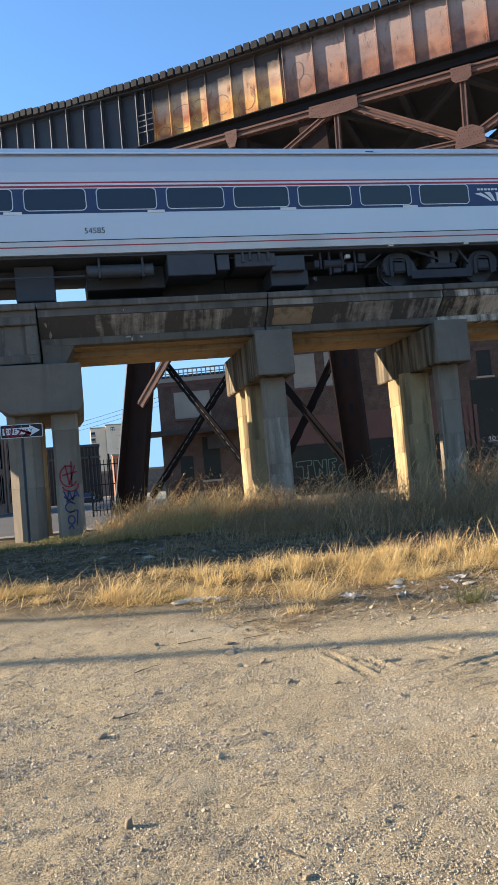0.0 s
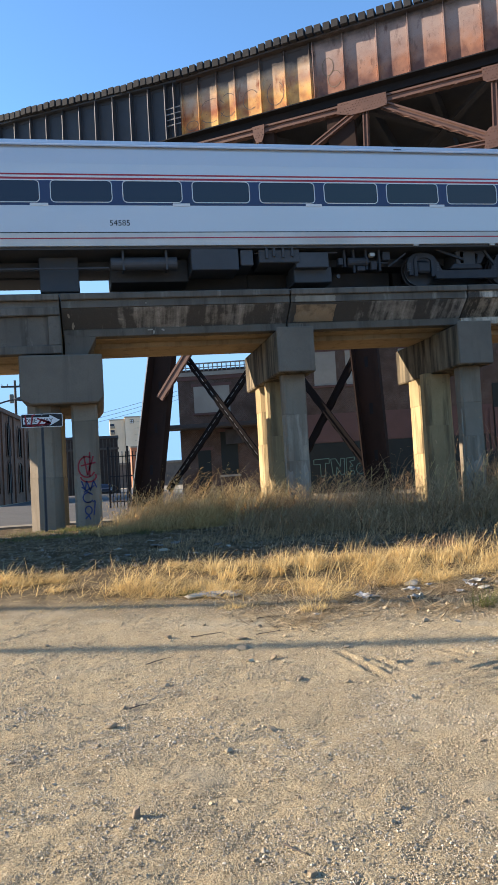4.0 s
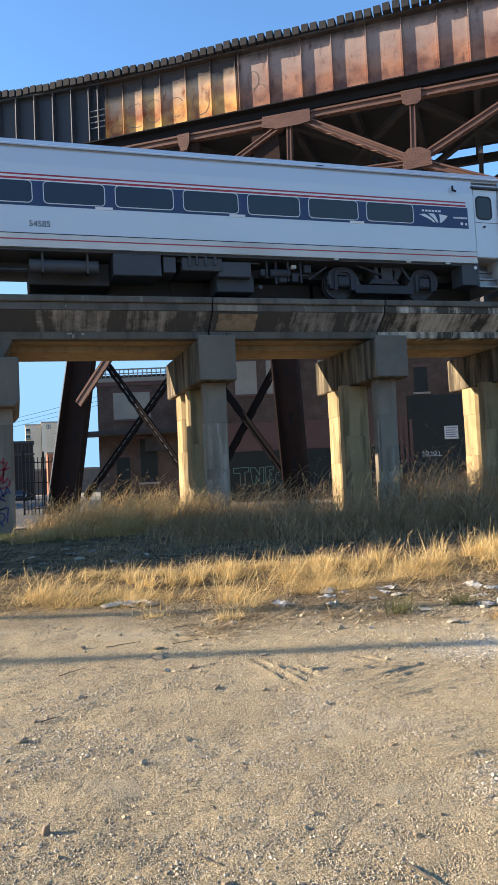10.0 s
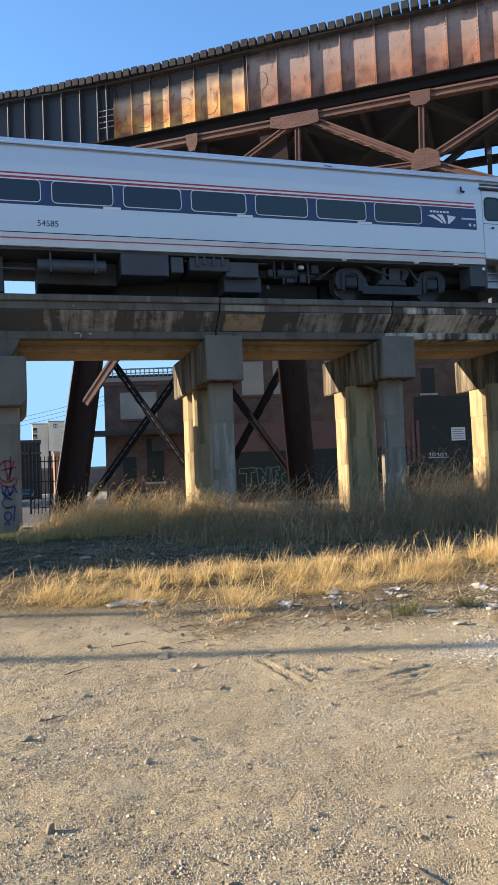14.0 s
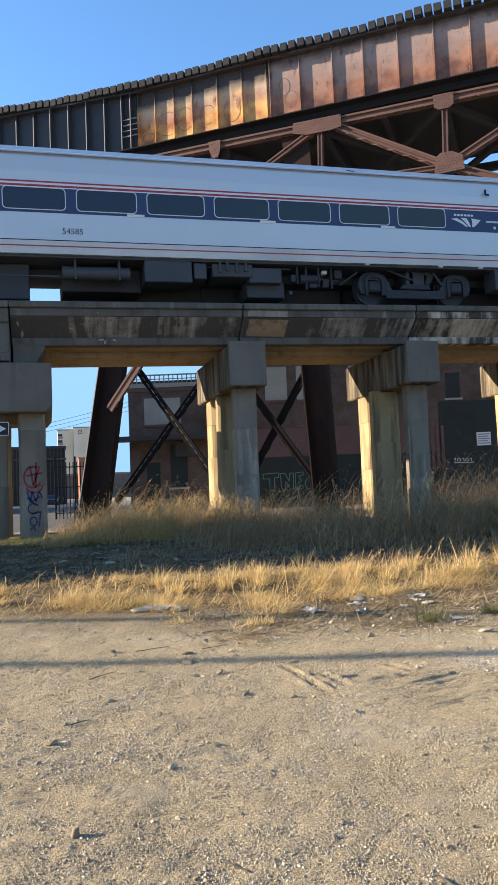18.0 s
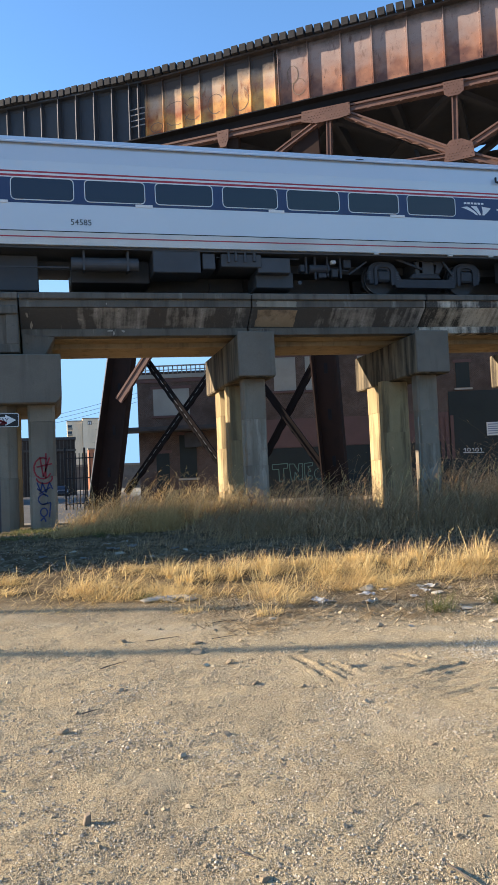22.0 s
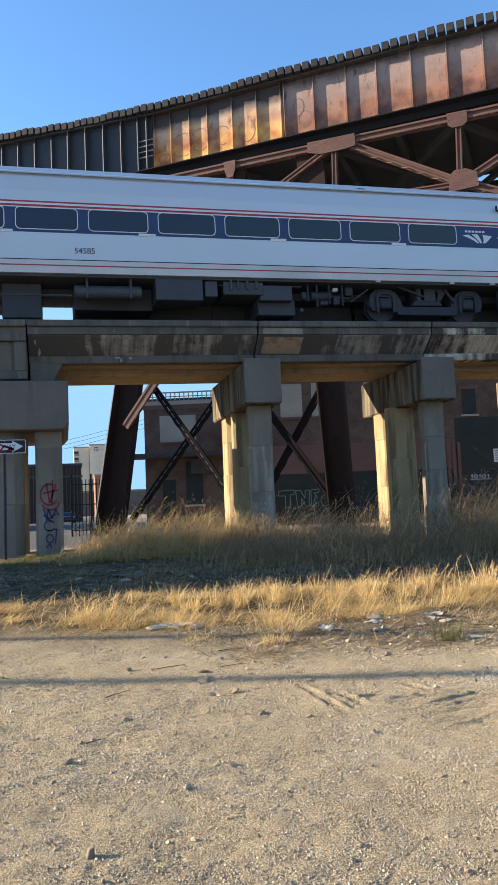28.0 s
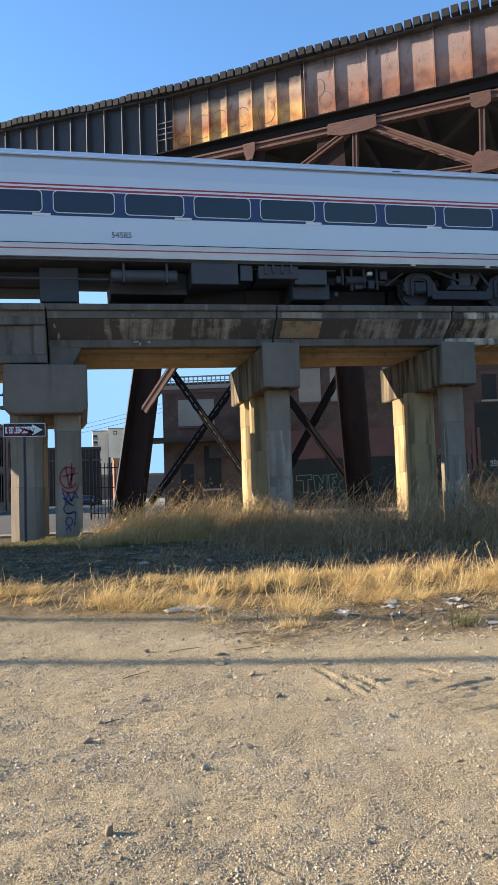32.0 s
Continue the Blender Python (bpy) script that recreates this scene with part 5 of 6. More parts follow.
    T = [[(-1.7, 2.3), (-0.75, 2.35), (-0.75, 2.05), (-1.0, 2.05), (-1.0, 1.25), (-1.3, 1.25), (-1.3, 2.0), (-1.7, 2.0), (-1.7, 2.3)], [(-0.65, 2.3), (-0.55, 1.3), (-0.35, 1.3), (-0.3, 1.8), (-0.05, 1.3), (0.15, 1.3), (0.2, 2.3), (-0.05, 2.3), (-0.08, 1.8), (-0.35, 2.3), (-0.65, 2.3)],
         [(0.3, 2.3), (0.3, 1.3), (0.75, 1.3), (0.75, 1.5), (0.5, 1.55), (0.5, 1.75), (0.7, 1.8), (0.5, 2.1), (0.8, 2.15), (0.8, 2.35), (0.3, 2.3)], arc(1.15, 1.62, 0.26, 0.34, 20, 370)]
    strokes("outline", GRAF_TEAL, boxg, T, 0.045, -0.068)
    strokes("marks", WHITE, thing("wall_marks", "white sprayed marks on the dark wall", "graffiti", at=pose(QX, QY, 0, 0, 0, QTURN)), [[(10.22, 2.72), (10.34, 2.85), (10.34, 2.6)], arc(10.55, 2.72, 0.1, 0.1, 0, 360), [(10.75, 2.75), (10.85, 2.82), (10.85, 2.6)], arc(11.05, 2.7, 0.1, 0.1, 0, 360), [(11.25, 2.75), (11.33, 2.8), (11.33, 2.58)], [(10.2, 2.55), (11.5, 2.52)]], 0.035, -0.048)
    sg = thing("wall_notice", "white notice board with rows of blue print on the wall", "sign", at=pose(QX, QY, 0, 0, 0, QTURN))
    boxpart("board", (11.72, 12.6, -0.09, -0.05, 3.55, 4.38), WHITE, sg, "", 0.01)
    for k in range(5):
        boxpart("print_line", (11.80, 12.52 - 0.1 * (k % 2), -0.093, -0.089, 3.66 + 0.14 * k, 3.72 + 0.14 * k), PRINT, sg)
    return ob


brick_house()


# ---- street and things beyond the viaduct ----
def sheet(name, pts, material, label, category, lift=0.02):
    """A paved surface laid on the ground."""
    bm = bmesh.new()
    top = [bm.verts.new((x, y, float(np.interp(y, (23, 27, 60, 3000), (0.3, 0.24, 0.15, 0.1))) + lift)) for x, y in pts]
    f = bm.faces.new(top)
    g = bmesh.ops.extrude_face_region(bm, geom=[f])
    for v in g["geom"]:
        if isinstance(v, bmesh.types.BMVert):
            v.co.z -= 0.15
    return tagged(part(name, bm, material), label, category, kind="structure")


sheet("road", [(-70, 25.2), (16, 25.2), (16, 34), (-70, 34)], ASPHALT, "worn grey asphalt street behind the viaduct", "road")
sheet("road_2", [(-8.6, 34), (6.5, 34), (6.5, 60), (14, 200), (-5, 200), (-8.6, 60)], ASPHALT, "asphalt side street running away", "road", 0.016)
sheet("pavement", [(-70, 23.4), (12, 23.4), (12, 25.1), (-70, 25.1)], CONC_PALE, "pale concrete kerb and walk beside the street", "pavement", 0.09)


def tan_building():
    """Old two-storey brick block with arched windows along the side street."""
    dx, dy = 1.6, 20.0
    turn = math.degrees(math.atan2(dy, dx))
    ob = thing("warehouse_building", "old tan brick two-storey building with arched windows", "building", at=pose(-9.6, 68.0, 0, 0, 0, turn))
    boxpart("wall", (0, 22, 0, 14, 0, 8.9), BRICK_TAN, ob)
    boxpart("end_wall", (-0.12, 0, 0, 14, 0, 8.7), BRICK_TAN, ob)
    boxpart("cornice", (-0.2, 22, -0.25, 14, 8.9, 9.3), BRICK_TAN, ob, "corbelled cornice")
    boxpart("roof", (0, 22, 0.2, 13.8, 9.3, 9.4), DARKSTEEL, ob)
    for k in range(6):
        x = 1.2 + 5.6 * k
        for z0, z1 in ((4.9, 7.5), (1.2, 3.7)):
            bm = bmesh.new()
            prism(bm, [(x, z0), (x + 2.0, z0)] + arc(x + 1.0, z1, 1.0, 0.6, 0, 180, 8), -0.03, 0.03, "y")
            w = part("window", bm, VOID, ob, "tall arched window")
            bm = bmesh.new()
            ring(bm, [(x - 0.2, z0 - 0.1), (x + 2.2, z0 - 0.1)] + arc(x + 1.0, z1, 1.2, 0.8, 0, 180, 8), [(x, z0), (x + 2.0, z0)] + arc(x + 1.0, z1, 1.0, 0.6, 0, 180, 8), -0.09, 0.0)
            part("frame", bm, BRICK_TAN, w)
            boxpart("mullion", (x + 0.95, x + 1.05, -0.06, -0.03, z0, z1 + 0.5), BOARD, w)
        boxpart("pilaster", (x + 3.4, x + 4.0, -0.14, 0, 0, 8.9), BRICK_TAN, ob)
    boxpart("downpipe", (7.4, 7.6, -0.25, -0.15, 0, 8.8), DARKSTEEL, ob)
    return ob


tan_building()


def ribbed_shed():
    ob = thing("clad_shed", "dark brown shed clad in upright boards", "shed", at=pose(0, 112, 0))
    boxpart("wall", (-6.8, 2.43, 0, 10, 0, 8.4), SHED, ob)
    boxpart("roof", (-6.95, 2.58, -0.2, 10, 8.4, 8.78), DARKSTEEL, ob)
    rib = boxpart("board", (0, 0.13, -0.1, 0, 0.1, 8.3), TIMBER, ob)
    rib.location.x = -6.6
    for k in range(1, 18):
        again(rib, ob, (-6.6 + 0.523 * k, 0, 0))
    boxpart("eave_board", (-6.95, 2.58, -0.28, -0.2, 6.7, 7.0), TIMBER, ob)
    return ob


ribbed_shed()


def iron_fence():
    ob = thing("iron_fence", "tall black iron picket fence beside the street", "fence", at=pose(0.35, 41.5, 0.2))
    post = boxpart("picket", (-0.025, 0.025, -0.025, 0.025, 0, 3.1), BLACK, ob)
    for k in range(1, 12):
        again(post, ob, (0.19 * k, 0, 0))
    for x in (0.0, 1.05, 2.1):
        boxpart("post", (x - 0.05, x + 0.05, -0.05, 0.05, 0, 3.4), BLACK, ob)
    for z in (0.3, 1.7, 2.8):
        boxpart("rail", (-0.05, 2.15, -0.03, 0.03, z, z + 0.06), BLACK, ob)
    return ob


iron_fence()


def tower(name, x0, x1, y, z, label, balconies):
    ob = thing(name, label, "building", "tower blocks", at=pose(0, y, 0))
    boxpart("wall", (x0, x1, 0, 14, 0, z), CREAMWALL, ob)
    for k in range(4):
        boxpart("pier_strip", (x0 + 2.9 + 1.5 * k, x0 + 3.3 + 1.5 * k, -0.25, 0, 0, z), CREAMWALL, ob)
    boxpart("roof_edge", (x0 - 0.2, x1 + 0.2, -0.2, 14, z, z + 0.6), CONC_PALE, ob)
    for k in range(9):
        zz = 5 + k * (z - 6) / 9
        if balconies:
            boxpart("balcony", (x0 + 0.1, x0 + 2.6, -0.8, 0, zz, zz + 1.1), CONC_PALE, ob)
            boxpart("window", (x0 + 0.2, x0 + 2.4, -0.06, 0, zz + 1.2, zz + 2.5), GLASS, ob)
        else:
            boxpart("joint_line", (x0 + 4.5, x1, -0.03, 0, zz + 2.0, zz + 2.1), CONC_PALE, ob)
    return ob


tower("tower_block", 5.0, 12.9, 400, 35.6, "distant cream tower block with balconies", True)
tb = tower("tower_block", 13.0, 21.2, 398, 36.7, "distant white tower block with a roof emblem", False)
em = boxpart("emblem", (15.6, 17.6, -0.3, -0.1, 33.6, 35.6), BLACK, tb, "black and white emblem")
bm = bmesh.new()
for i in range(2):
    for j in range(2):
        box(bm, 15.8 + 0.85 * i, 16.4 + 0.85 * i, -0.36, -0.3, 33.8 + 0.85 * j, 34.4 + 0.85 * j)
part("emblem_squares", bm, WHITE, em)
lo = thing("brick_annex", "distant low orange brick building", "building", at=pose(8.6, 220, 0))
boxpart("wall", (0, 9, 0, 8, 0, 12.0), plain("orange brick", (0.42, 0.17, 0.09), 0.9), lo)
boxpart("roof", (-0.2, 9.2, -0.2, 8, 12.0, 12.4), CONC_PALE, lo)
lo = thing("low_warehouse", "distant long grey warehouse", "building", at=pose(-20, 240, 0))
boxpart("wall", (0, 120, 0, 10, 0, 7.5), CONC_CAP, lo)
boxpart("roof", (-0.3, 120, -0.3, 10, 7.5, 8.2), CONC_PALE, lo)


def parked_car():
    ob = thing("parked_car", "small dark car parked head-on at the street side", "car", at=pose(0.3, 101, float(lie(0.3, 101)) + 0.03))
    bm = bmesh.new()
    prism(bm, [(0, 0.35), (0, 0.75), (0.9, 0.92), (4.1, 0.95), (4.3, 0.7), (4.3, 0.35)], -0.88, 0.88)
    body = part("body", bm, surface("dark car paint", (0.03, 0.04, 0.06), (0.028, 0.036, 0.055), (0.03, 0.035, 0.05), 3, 0.3, 0.3, 0.02), ob, "", 0.05)
    bm = bmesh.new()
    prism(bm, [(0.95, 0.9), (1.6, 1.42), (3.2, 1.45), (3.9, 0.94)], -0.72, 0.72)
    part("cabin", bm, GLASS, ob, "", 0.05)
    for s in (-1, 1):
        for y in (0.75, 3.5):
            bm = bmesh.new()
            rod(bm, (s * 0.72, y, 0.32), (s * 0.9, y, 0.32), 0.32, seg=16)
            part("wheel", bm, BLACK, ob)
        boxpart("headlight", (s * 0.66 - 0.16, s * 0.66 + 0.16, -0.02, 0.02, 0.6, 0.72), WHITE, ob)
    boxpart("bumper", (-0.85, 0.85, -0.06, 0.0, 0.38, 0.55), UNDERBOX, ob, "", 0.02)
    return ob


parked_car()


def street_lamp():
    ob = thing("street_lamp", "grey cobra-head street lamp on a curved arm", "street lamp", at=pose(-4.6, 45, 0))
    bm = bmesh.new()
    rod(bm, (-3.0, 0, 0.2), (-3.0, 0, 5.6), 0.11, 0.08)
    part("pole", bm, UNDERBOX, ob)
    bm = bmesh.new()
    pts = [(-3.0, 5.5), (-2.4, 6.05), (-1.6, 6.45), (-0.8, 6.7), (-0.1, 6.85)]
    for a, b in zip(pts[:-1], pts[1:]):
        rod(bm, (a[0], 0, a[1]), (b[0], 0, b[1]), 0.05, seg=8)
    part("arm", bm, UNDERBOX, ob)
    bm = bmesh.new()
    prism(bm, [(-0.35, 6.78), (-0.1, 6.92), (0.35, 6.95), (0.55, 6.86), (0.5, 6.78), (0.1, 6.7)], -0.16, 0.16, "y")
    part("lamp_head", bm, UNDERBOX, ob, "", 0.03)
    return ob


street_lamp()


def utility_pole():
    ob = thing("utility_pole", "wooden utility pole with crossarm and insulators", "utility pole", at=pose(-9.2, 86, 0))
    bm = bmesh.new()
    rod(bm, (0, 0, 0), (0, 0, 13.8), 0.2, 0.13, 12)
    part("pole", bm, TIMBER, ob)
    boxpart("crossarm", (-1.5, 1.1, -0.1, 0.05, 13.0, 13.2), TIMBER, ob)
    for x in (-1.4, -0.8, 0.5, 1.0):
        bm = bmesh.new()
        rod(bm, (x, -0.03, 13.2), (x, -0.03, 13.4), 0.06, 0.04, 8)
        part("insulator", bm, UNDERBOX, ob)
    boxpart("transformer", (-0.6, -0.15, -0.5, -0.1, 11.2, 12.2), CONC_PALE, ob, "", 0.06)
    return ob


utility_pole()


def cable(name, a, b, r, sag, label, n=24):
    a, b = Vector(a), Vector(b)
    bm = bmesh.new()
    pts = [a.lerp(b, i / n) - Vector((0, 0, 4 * sag * (i / n) * (1 - i / n))) for i in range(n + 1)]
    for p, q in zip(pts[:-1], pts[1:]):
        rod(bm, p, q, r, seg=6)
    return tagged(part(name, bm, BLACK), label, "cable", "overhead cables")


for k in range(3):
    cable("power_cable", (-1.5, 135, 12.6 + 0.7 * k), (30, 135, 21.4 + 0.9 * k), 0.03, 0.6, "thin far power cable strung between poles")
for nm, px, py, ph in (("utility_pole", -1.5, 135.08, 14.4), ("utility_pole", 30, 135.08, 23.6)):
    pl = thing(nm, "plain wooden utility pole carrying power cables", "utility pole", at=pose(px, py, 0))
    bm = bmesh.new()
    rod(bm, (0, 0, 0), (0, 0, ph), 0.15, 0.11, 10)
    part("pole", bm, TIMBER, pl)
# two bundled overhead cables that cross above the lot and throw the long shadow lines
H0 = 9.6
off = H0 / math.tan(SUN_EL)
for (sx, sy), ang in (((-0.11, 9.08), -21.0), ((-0.1, 6.97), -19.5)):
    cx, cy = sx - off * math.cos(SUN_AZ), sy + off * math.sin(SUN_AZ)
    ca, sa = math.cos(radians(ang)), math.sin(radians(ang))
    cable("overhead_cable", (cx - 30 * ca, cy - 30 * sa, H0), (cx + 60 * ca, cy + 60 * sa, H0), 0.095, 0.0, "thick black bundled overhead cable above the lot", 2)


# ---- one-way sign ----
def way_sign():
    ob = thing("one_way_sign", "one-way arrow sign with red spray paint on a post", "traffic sign", at=pose(-1.29, 17.25, -0.04, 0, 0, 0))
    bm = bmesh.new()
    prism(bm, [(-0.03, -0.02), (-0.012, -0.02), (-0.012, 0.012), (0.012, 0.012), (0.012, -0.02), (0.03, -0.02), (0.03, 0.02), (-0.03, 0.02)], 0.3, 3.24, "z")
    part("post", bm, UNDERBOX, ob, "green steel channel post")
    z0, z1, w = 2.92, 3.225, 0.457
    bm = bmesh.new()
    prism(bm, loop_rect(-w, w, z0, z1, 0.03), -0.035, -0.028, "y")
    part("plate", bm, WHITE, ob)
    bm = bmesh.new()
    prism(bm, loop_rect(-w + 0.014, w - 0.014, z0 + 0.014, z1 - 0.014, 0.022), -0.039, -0.0345, "y")
    part("field", bm, BLACK, ob)
    zc = (z0 + z1) / 2
    bm = bmesh.new()
    prism(bm, [(-0.41, zc - 0.075), (0.17, zc - 0.075), (0.17, zc - 0.125), (0.40, zc), (0.17, zc + 0.125), (0.17, zc + 0.075), (-0.41, zc + 0.075)], -0.043, -0.0385, "y")
    part("arrow", bm, WHITE, ob)
    lettering("ONE WAY", 0.135, BLACK, ob, "legend", (-0.39, -0.0445, zc - 0.046), (radians(90), 0, 0))
    sp = [[(-0.36, zc + 0.12), (-0.34, zc - 0.1), (-0.24, zc - 0.11), (-0.2, zc + 0.12), (-0.14, zc + 0.13)], [(-0.12, zc - 0.12), (0.0, zc + 0.02), (0.2, zc - 0.06), (0.05, zc - 0.1), (0.16, zc - 0.02)], [(-0.3, zc - 0.12), (0.1, zc - 0.09)], [(-0.1, zc + 0.05), (0.2, zc - 0.08)]]
    strokes("spray_paint", GRAF_RED, ob, sp, 0.035, -0.046)
    for z in (z0 + 0.04, z1 - 0.04):
        bm = bmesh.new()
        rod(bm, (0, -0.048, z), (0, -0.038, z), 0.012, seg=8)
        part("bolt", bm, STEEL, ob)
    return ob


way_sign()


# ---- stones and litter ----
def icorock(seed, size, flat, material, name, label, at, group=""):
    r = random.Random(seed)
    bm = bmesh.new()
    bmesh.ops.create_icosphere(bm, subdivisions=2, radius=1.0)
    off = Vector((r.random() * 50, r.random() * 50, r.random() * 50))
    cuts = [Vector((r.gauss(0, 1), r.gauss(0, 1), r.gauss(0, 1))).normalized() for _ in range(9)]
    sx, sy = 0.75 + 0.5 * r.random(), 0.65 + 0.4 * r.random()
    for v in bm.verts:
        for c in cuts:
            d = v.co.dot(c)
            if d > 0.5:
                v.co -= c * (d - 0.5)
        v.co *= 1 + 0.18 * noise.noise(v.co * 1.7 + off)
        v.co = Vector((v.co.x * size * sx, v.co.y * size * sy, v.co.z * size * flat))
    x, y = at
    ob = part(name, bm, material)
    ob.matrix_basis = pose(x, y, float(lie(x, y)) + size * flat * 0.45, r.uniform(-8, 8), r.uniform(-8, 8), r.uniform(0, 360))
    return tagged(ob, label, "stone", group)


ROCKS = [(0.68, 5.05, .05), (0.92, 4.31, .055), (0.73, 3.62, .032), (0.82, 3.38, .025), (1.34, 5.3, .06), (1.22, 3.15, .028), (1.46, 4.06, .022), (1.54, 2.8, .03), (1.52, 3.13, .024), (1.74, 2.93, .026), (1.73, 3.05, .02), (0.12, 3.19, .026),
         (1.66, 4.04, .03), (1.94, 3.75, .04), (2.3, 3.74, .035), (2.34, 4.75, .04), (2.67, 4.6, .035), (0.55, 7.18, .08), (1.2, 6.8, .09), (0.94, 7.55, .05), (1.15, 6.42, .09), (1.31, 6.0, .06), (0.51, 2.91, .02), (0.7, 2.74, .045), (-0.02, 4.73, .07), (-0.1, 4.4, .05), (0.07, 5.09, .04)]
for k, (x, y, s) in enumerate(ROCKS):
    icorock(k + 1, s * 0.72, 0.42 if s > 0.03 else 0.6, ROCK, "stone", "tan angular stone lying on the gravel", (x, y), "loose stones")
# the upright stub of stone with a long shadow
bm = bmesh.new()
prism(bm, [(-0.03, -0.02), (0.018, -0.024), (0.03, 0.008), (0.012, 0.03), (-0.02, 0.022)], 0, 0.062, "z")
for v in bm.verts:
    if v.co.z > 0.05:
        v.co.x, v.co.z = v.co.x * 0.7 + 0.008, v.co.z + 0.25 * v.co.x
st = part("stone_stub", bm, WEEDSOIL, None, "", 0.005)
st.matrix_basis = pose(0.075, 3.43, float(lie(0.075, 3.43)) - 0.004, 0, 0, 20) @ Matrix.Diagonal((0.74, 0.74, 0.74, 1.0))
tagged(st, "small upright brown stone stub on the gravel", "stone")

RUBBLES = [(1.14, 9.31, .17), (1.27, 9.02, .14), (1.45, 9.25, .16), (1.63, 9.3, .12), (1.02, 9.12, .16), (1.36, 9.18, .2), (1.52, 9.08, .15), (0.71, 10.31, .12), (3.76, 8.77, .16), (3.51, 8.46, .09), (3.88, 8.45, .07), (4.42, 8.58, .12), (4.35, 8.14, .14), (5.59, 8.3, .16), (5.61, 8.03, .12), (5.13, 7.63, .1), (4.83, 7.0, .13), (4.18, 7.15, .13), (4.1, 6.47, .12), (4.6, 6.38, .10), (3.25, 6.6, .06), (3.58, 7.23, .07), (3.01, 8.14, .08), (2.51, 8.07, .08), (2.16, 7.58, .08), (0.98, 13.2, .14), (0.86, 14.28, .12), (2.16, 13.21, .12), (0.2, 13.6, .12), (1.5, 12.7, .1)]
for k, (x, y, s) in enumerate(RUBBLES):
    icorock(100 + k, s * 0.85, 0.26, RUBBLE, "rubble_chunk", "pale flat chunk of broken concrete in dry grass", (x, y), "rubble chunks")


def litter(seed, x, y, s, material, label):
    """A crumpled sheet."""
    r = random.Random(seed)
    n = 5
    bm = bmesh.new()
    g = [[bm.verts.new(((i / n - 0.5) * s * (1 + 0.2 * r.random()), (j / n - 0.5) * s * 0.6, 0.25 * s * r.random())) for j in range(n + 1)] for i in range(n + 1)]
    for i in range(n):
        for j in range(n):
            bm.faces.new((g[i][j], g[i + 1][j], g[i + 1][j + 1], g[i][j + 1]))
    ext = bmesh.ops.extrude_face_region(bm, geom=bm.faces[:])
    for v in ext["geom"]:
        if isinstance(v, bmesh.types.BMVert):
            v.co.z += 0.004
    ob = part("litter", bm, material)
    ob.matrix_basis = pose(x, y, float(lie(x, y)) + 0.005, r.uniform(-10, 10), r.uniform(-10, 10), r.uniform(0, 360))
    return tagged(ob, label, "litter", "scraps of litter")


PAPER, BLUEFILM = plain("white paper", (0.52, 0.49, 0.44), 0.7, 0, 0.25), plain("grey plastic film", (0.38, 0.39, 0.40), 0.35)
# rags in the viaduct's shade: that shade is put into the grey
GREYRAG = plain("dirty grey cloth", (0.21, 0.20, 0.185), 0.9, 0, 0.3)
for k, (x, y, s) in enumerate(((1.2, 9.15, .3), (1.35, 9.1, .25), (1.05, 9.2, .2), (3.6, 8.4, .2), (3.9, 8.6, .16), (4.45, 8.5, .3), (4.3, 8.3, .2), (5.5, 8.2, .3), (5.2, 7.55, .2), (4.9, 7.05, .3), (5.6, 7.9, .22), (3.4, 7.9, .3), (2.9, 8.2, .25), (4.0, 8.0, .2), (0.9, 13.6, .3), (1.3, 13.9, .25), (0.4, 12.9, .25), (2.0, 13.4, .2), (-0.3, 13.2, .25))):
    litter(k, x, y, s * 0.7, GREYRAG if k > 13 else PAPER if k % 3 else BLUEFILM, "crumpled pale scrap of litter in the grass")
fb = thing("foam_block", "white ribbed foam block lying beside the grass", "litter", at=pose(5.03, 6.95, float(lie(5.03, 6.95)), 0, 0, -12))
boxpart("block", (-0.055, 0.055, -0.045, 0.045, 0, 0.09), PAPER, fb, "", 0.012)
for k in range(5):
    boxpart("rib", (-0.046 + 0.021 * k, -0.037 + 0.021 * k, -0.049, -0.045, 0.012, 0.08), PAPER, fb)


def twig(x, y, ang, ln, seed):
    r = random.Random(seed)
    bm = bmesh.new()
    p = Vector((0, 0, 0.012))
    a = 0.0
    n = 5
    for i in range(n):
        q = p + Vector((math.cos(a), math.sin(a), 0.05 * r.uniform(-1, 1))) * ln / n
        q.z = max(0.008, q.z)
        rod(bm, p, q, 0.0045 - 0.0005 * i, seg=6)
        p, a = q, a + r.uniform(-0.35, 0.35)
    ob = part("twig", bm, TIMBER)
    ob.matrix_basis = pose(x, y, float(lie(x, y)), 0, 0, ang)
    return tagged(ob, "thin dry brown twig on the gravel", "twig", "twigs")


for k, (x, y, a, ln) in enumerate(((0.28, 6.2, 35, .28), (0.75, 7.1, 8, .35), (1.35, 6.9, 5, .25), (0.1, 5.05, 30, .14), (3.2, 8.0, -25, .5), (3.6, 7.9, -12, .4), (2.2, 7.7, 12, .4), (1.5, 7.6, 25, .3), (4.6, 7.2, -20, .5), (0.65, 2.98, -60, .12), (1.38, 2.6, -75, .2), (5.2, 6.9, 5, .5))):
    twig(x, y, a, ln, k)


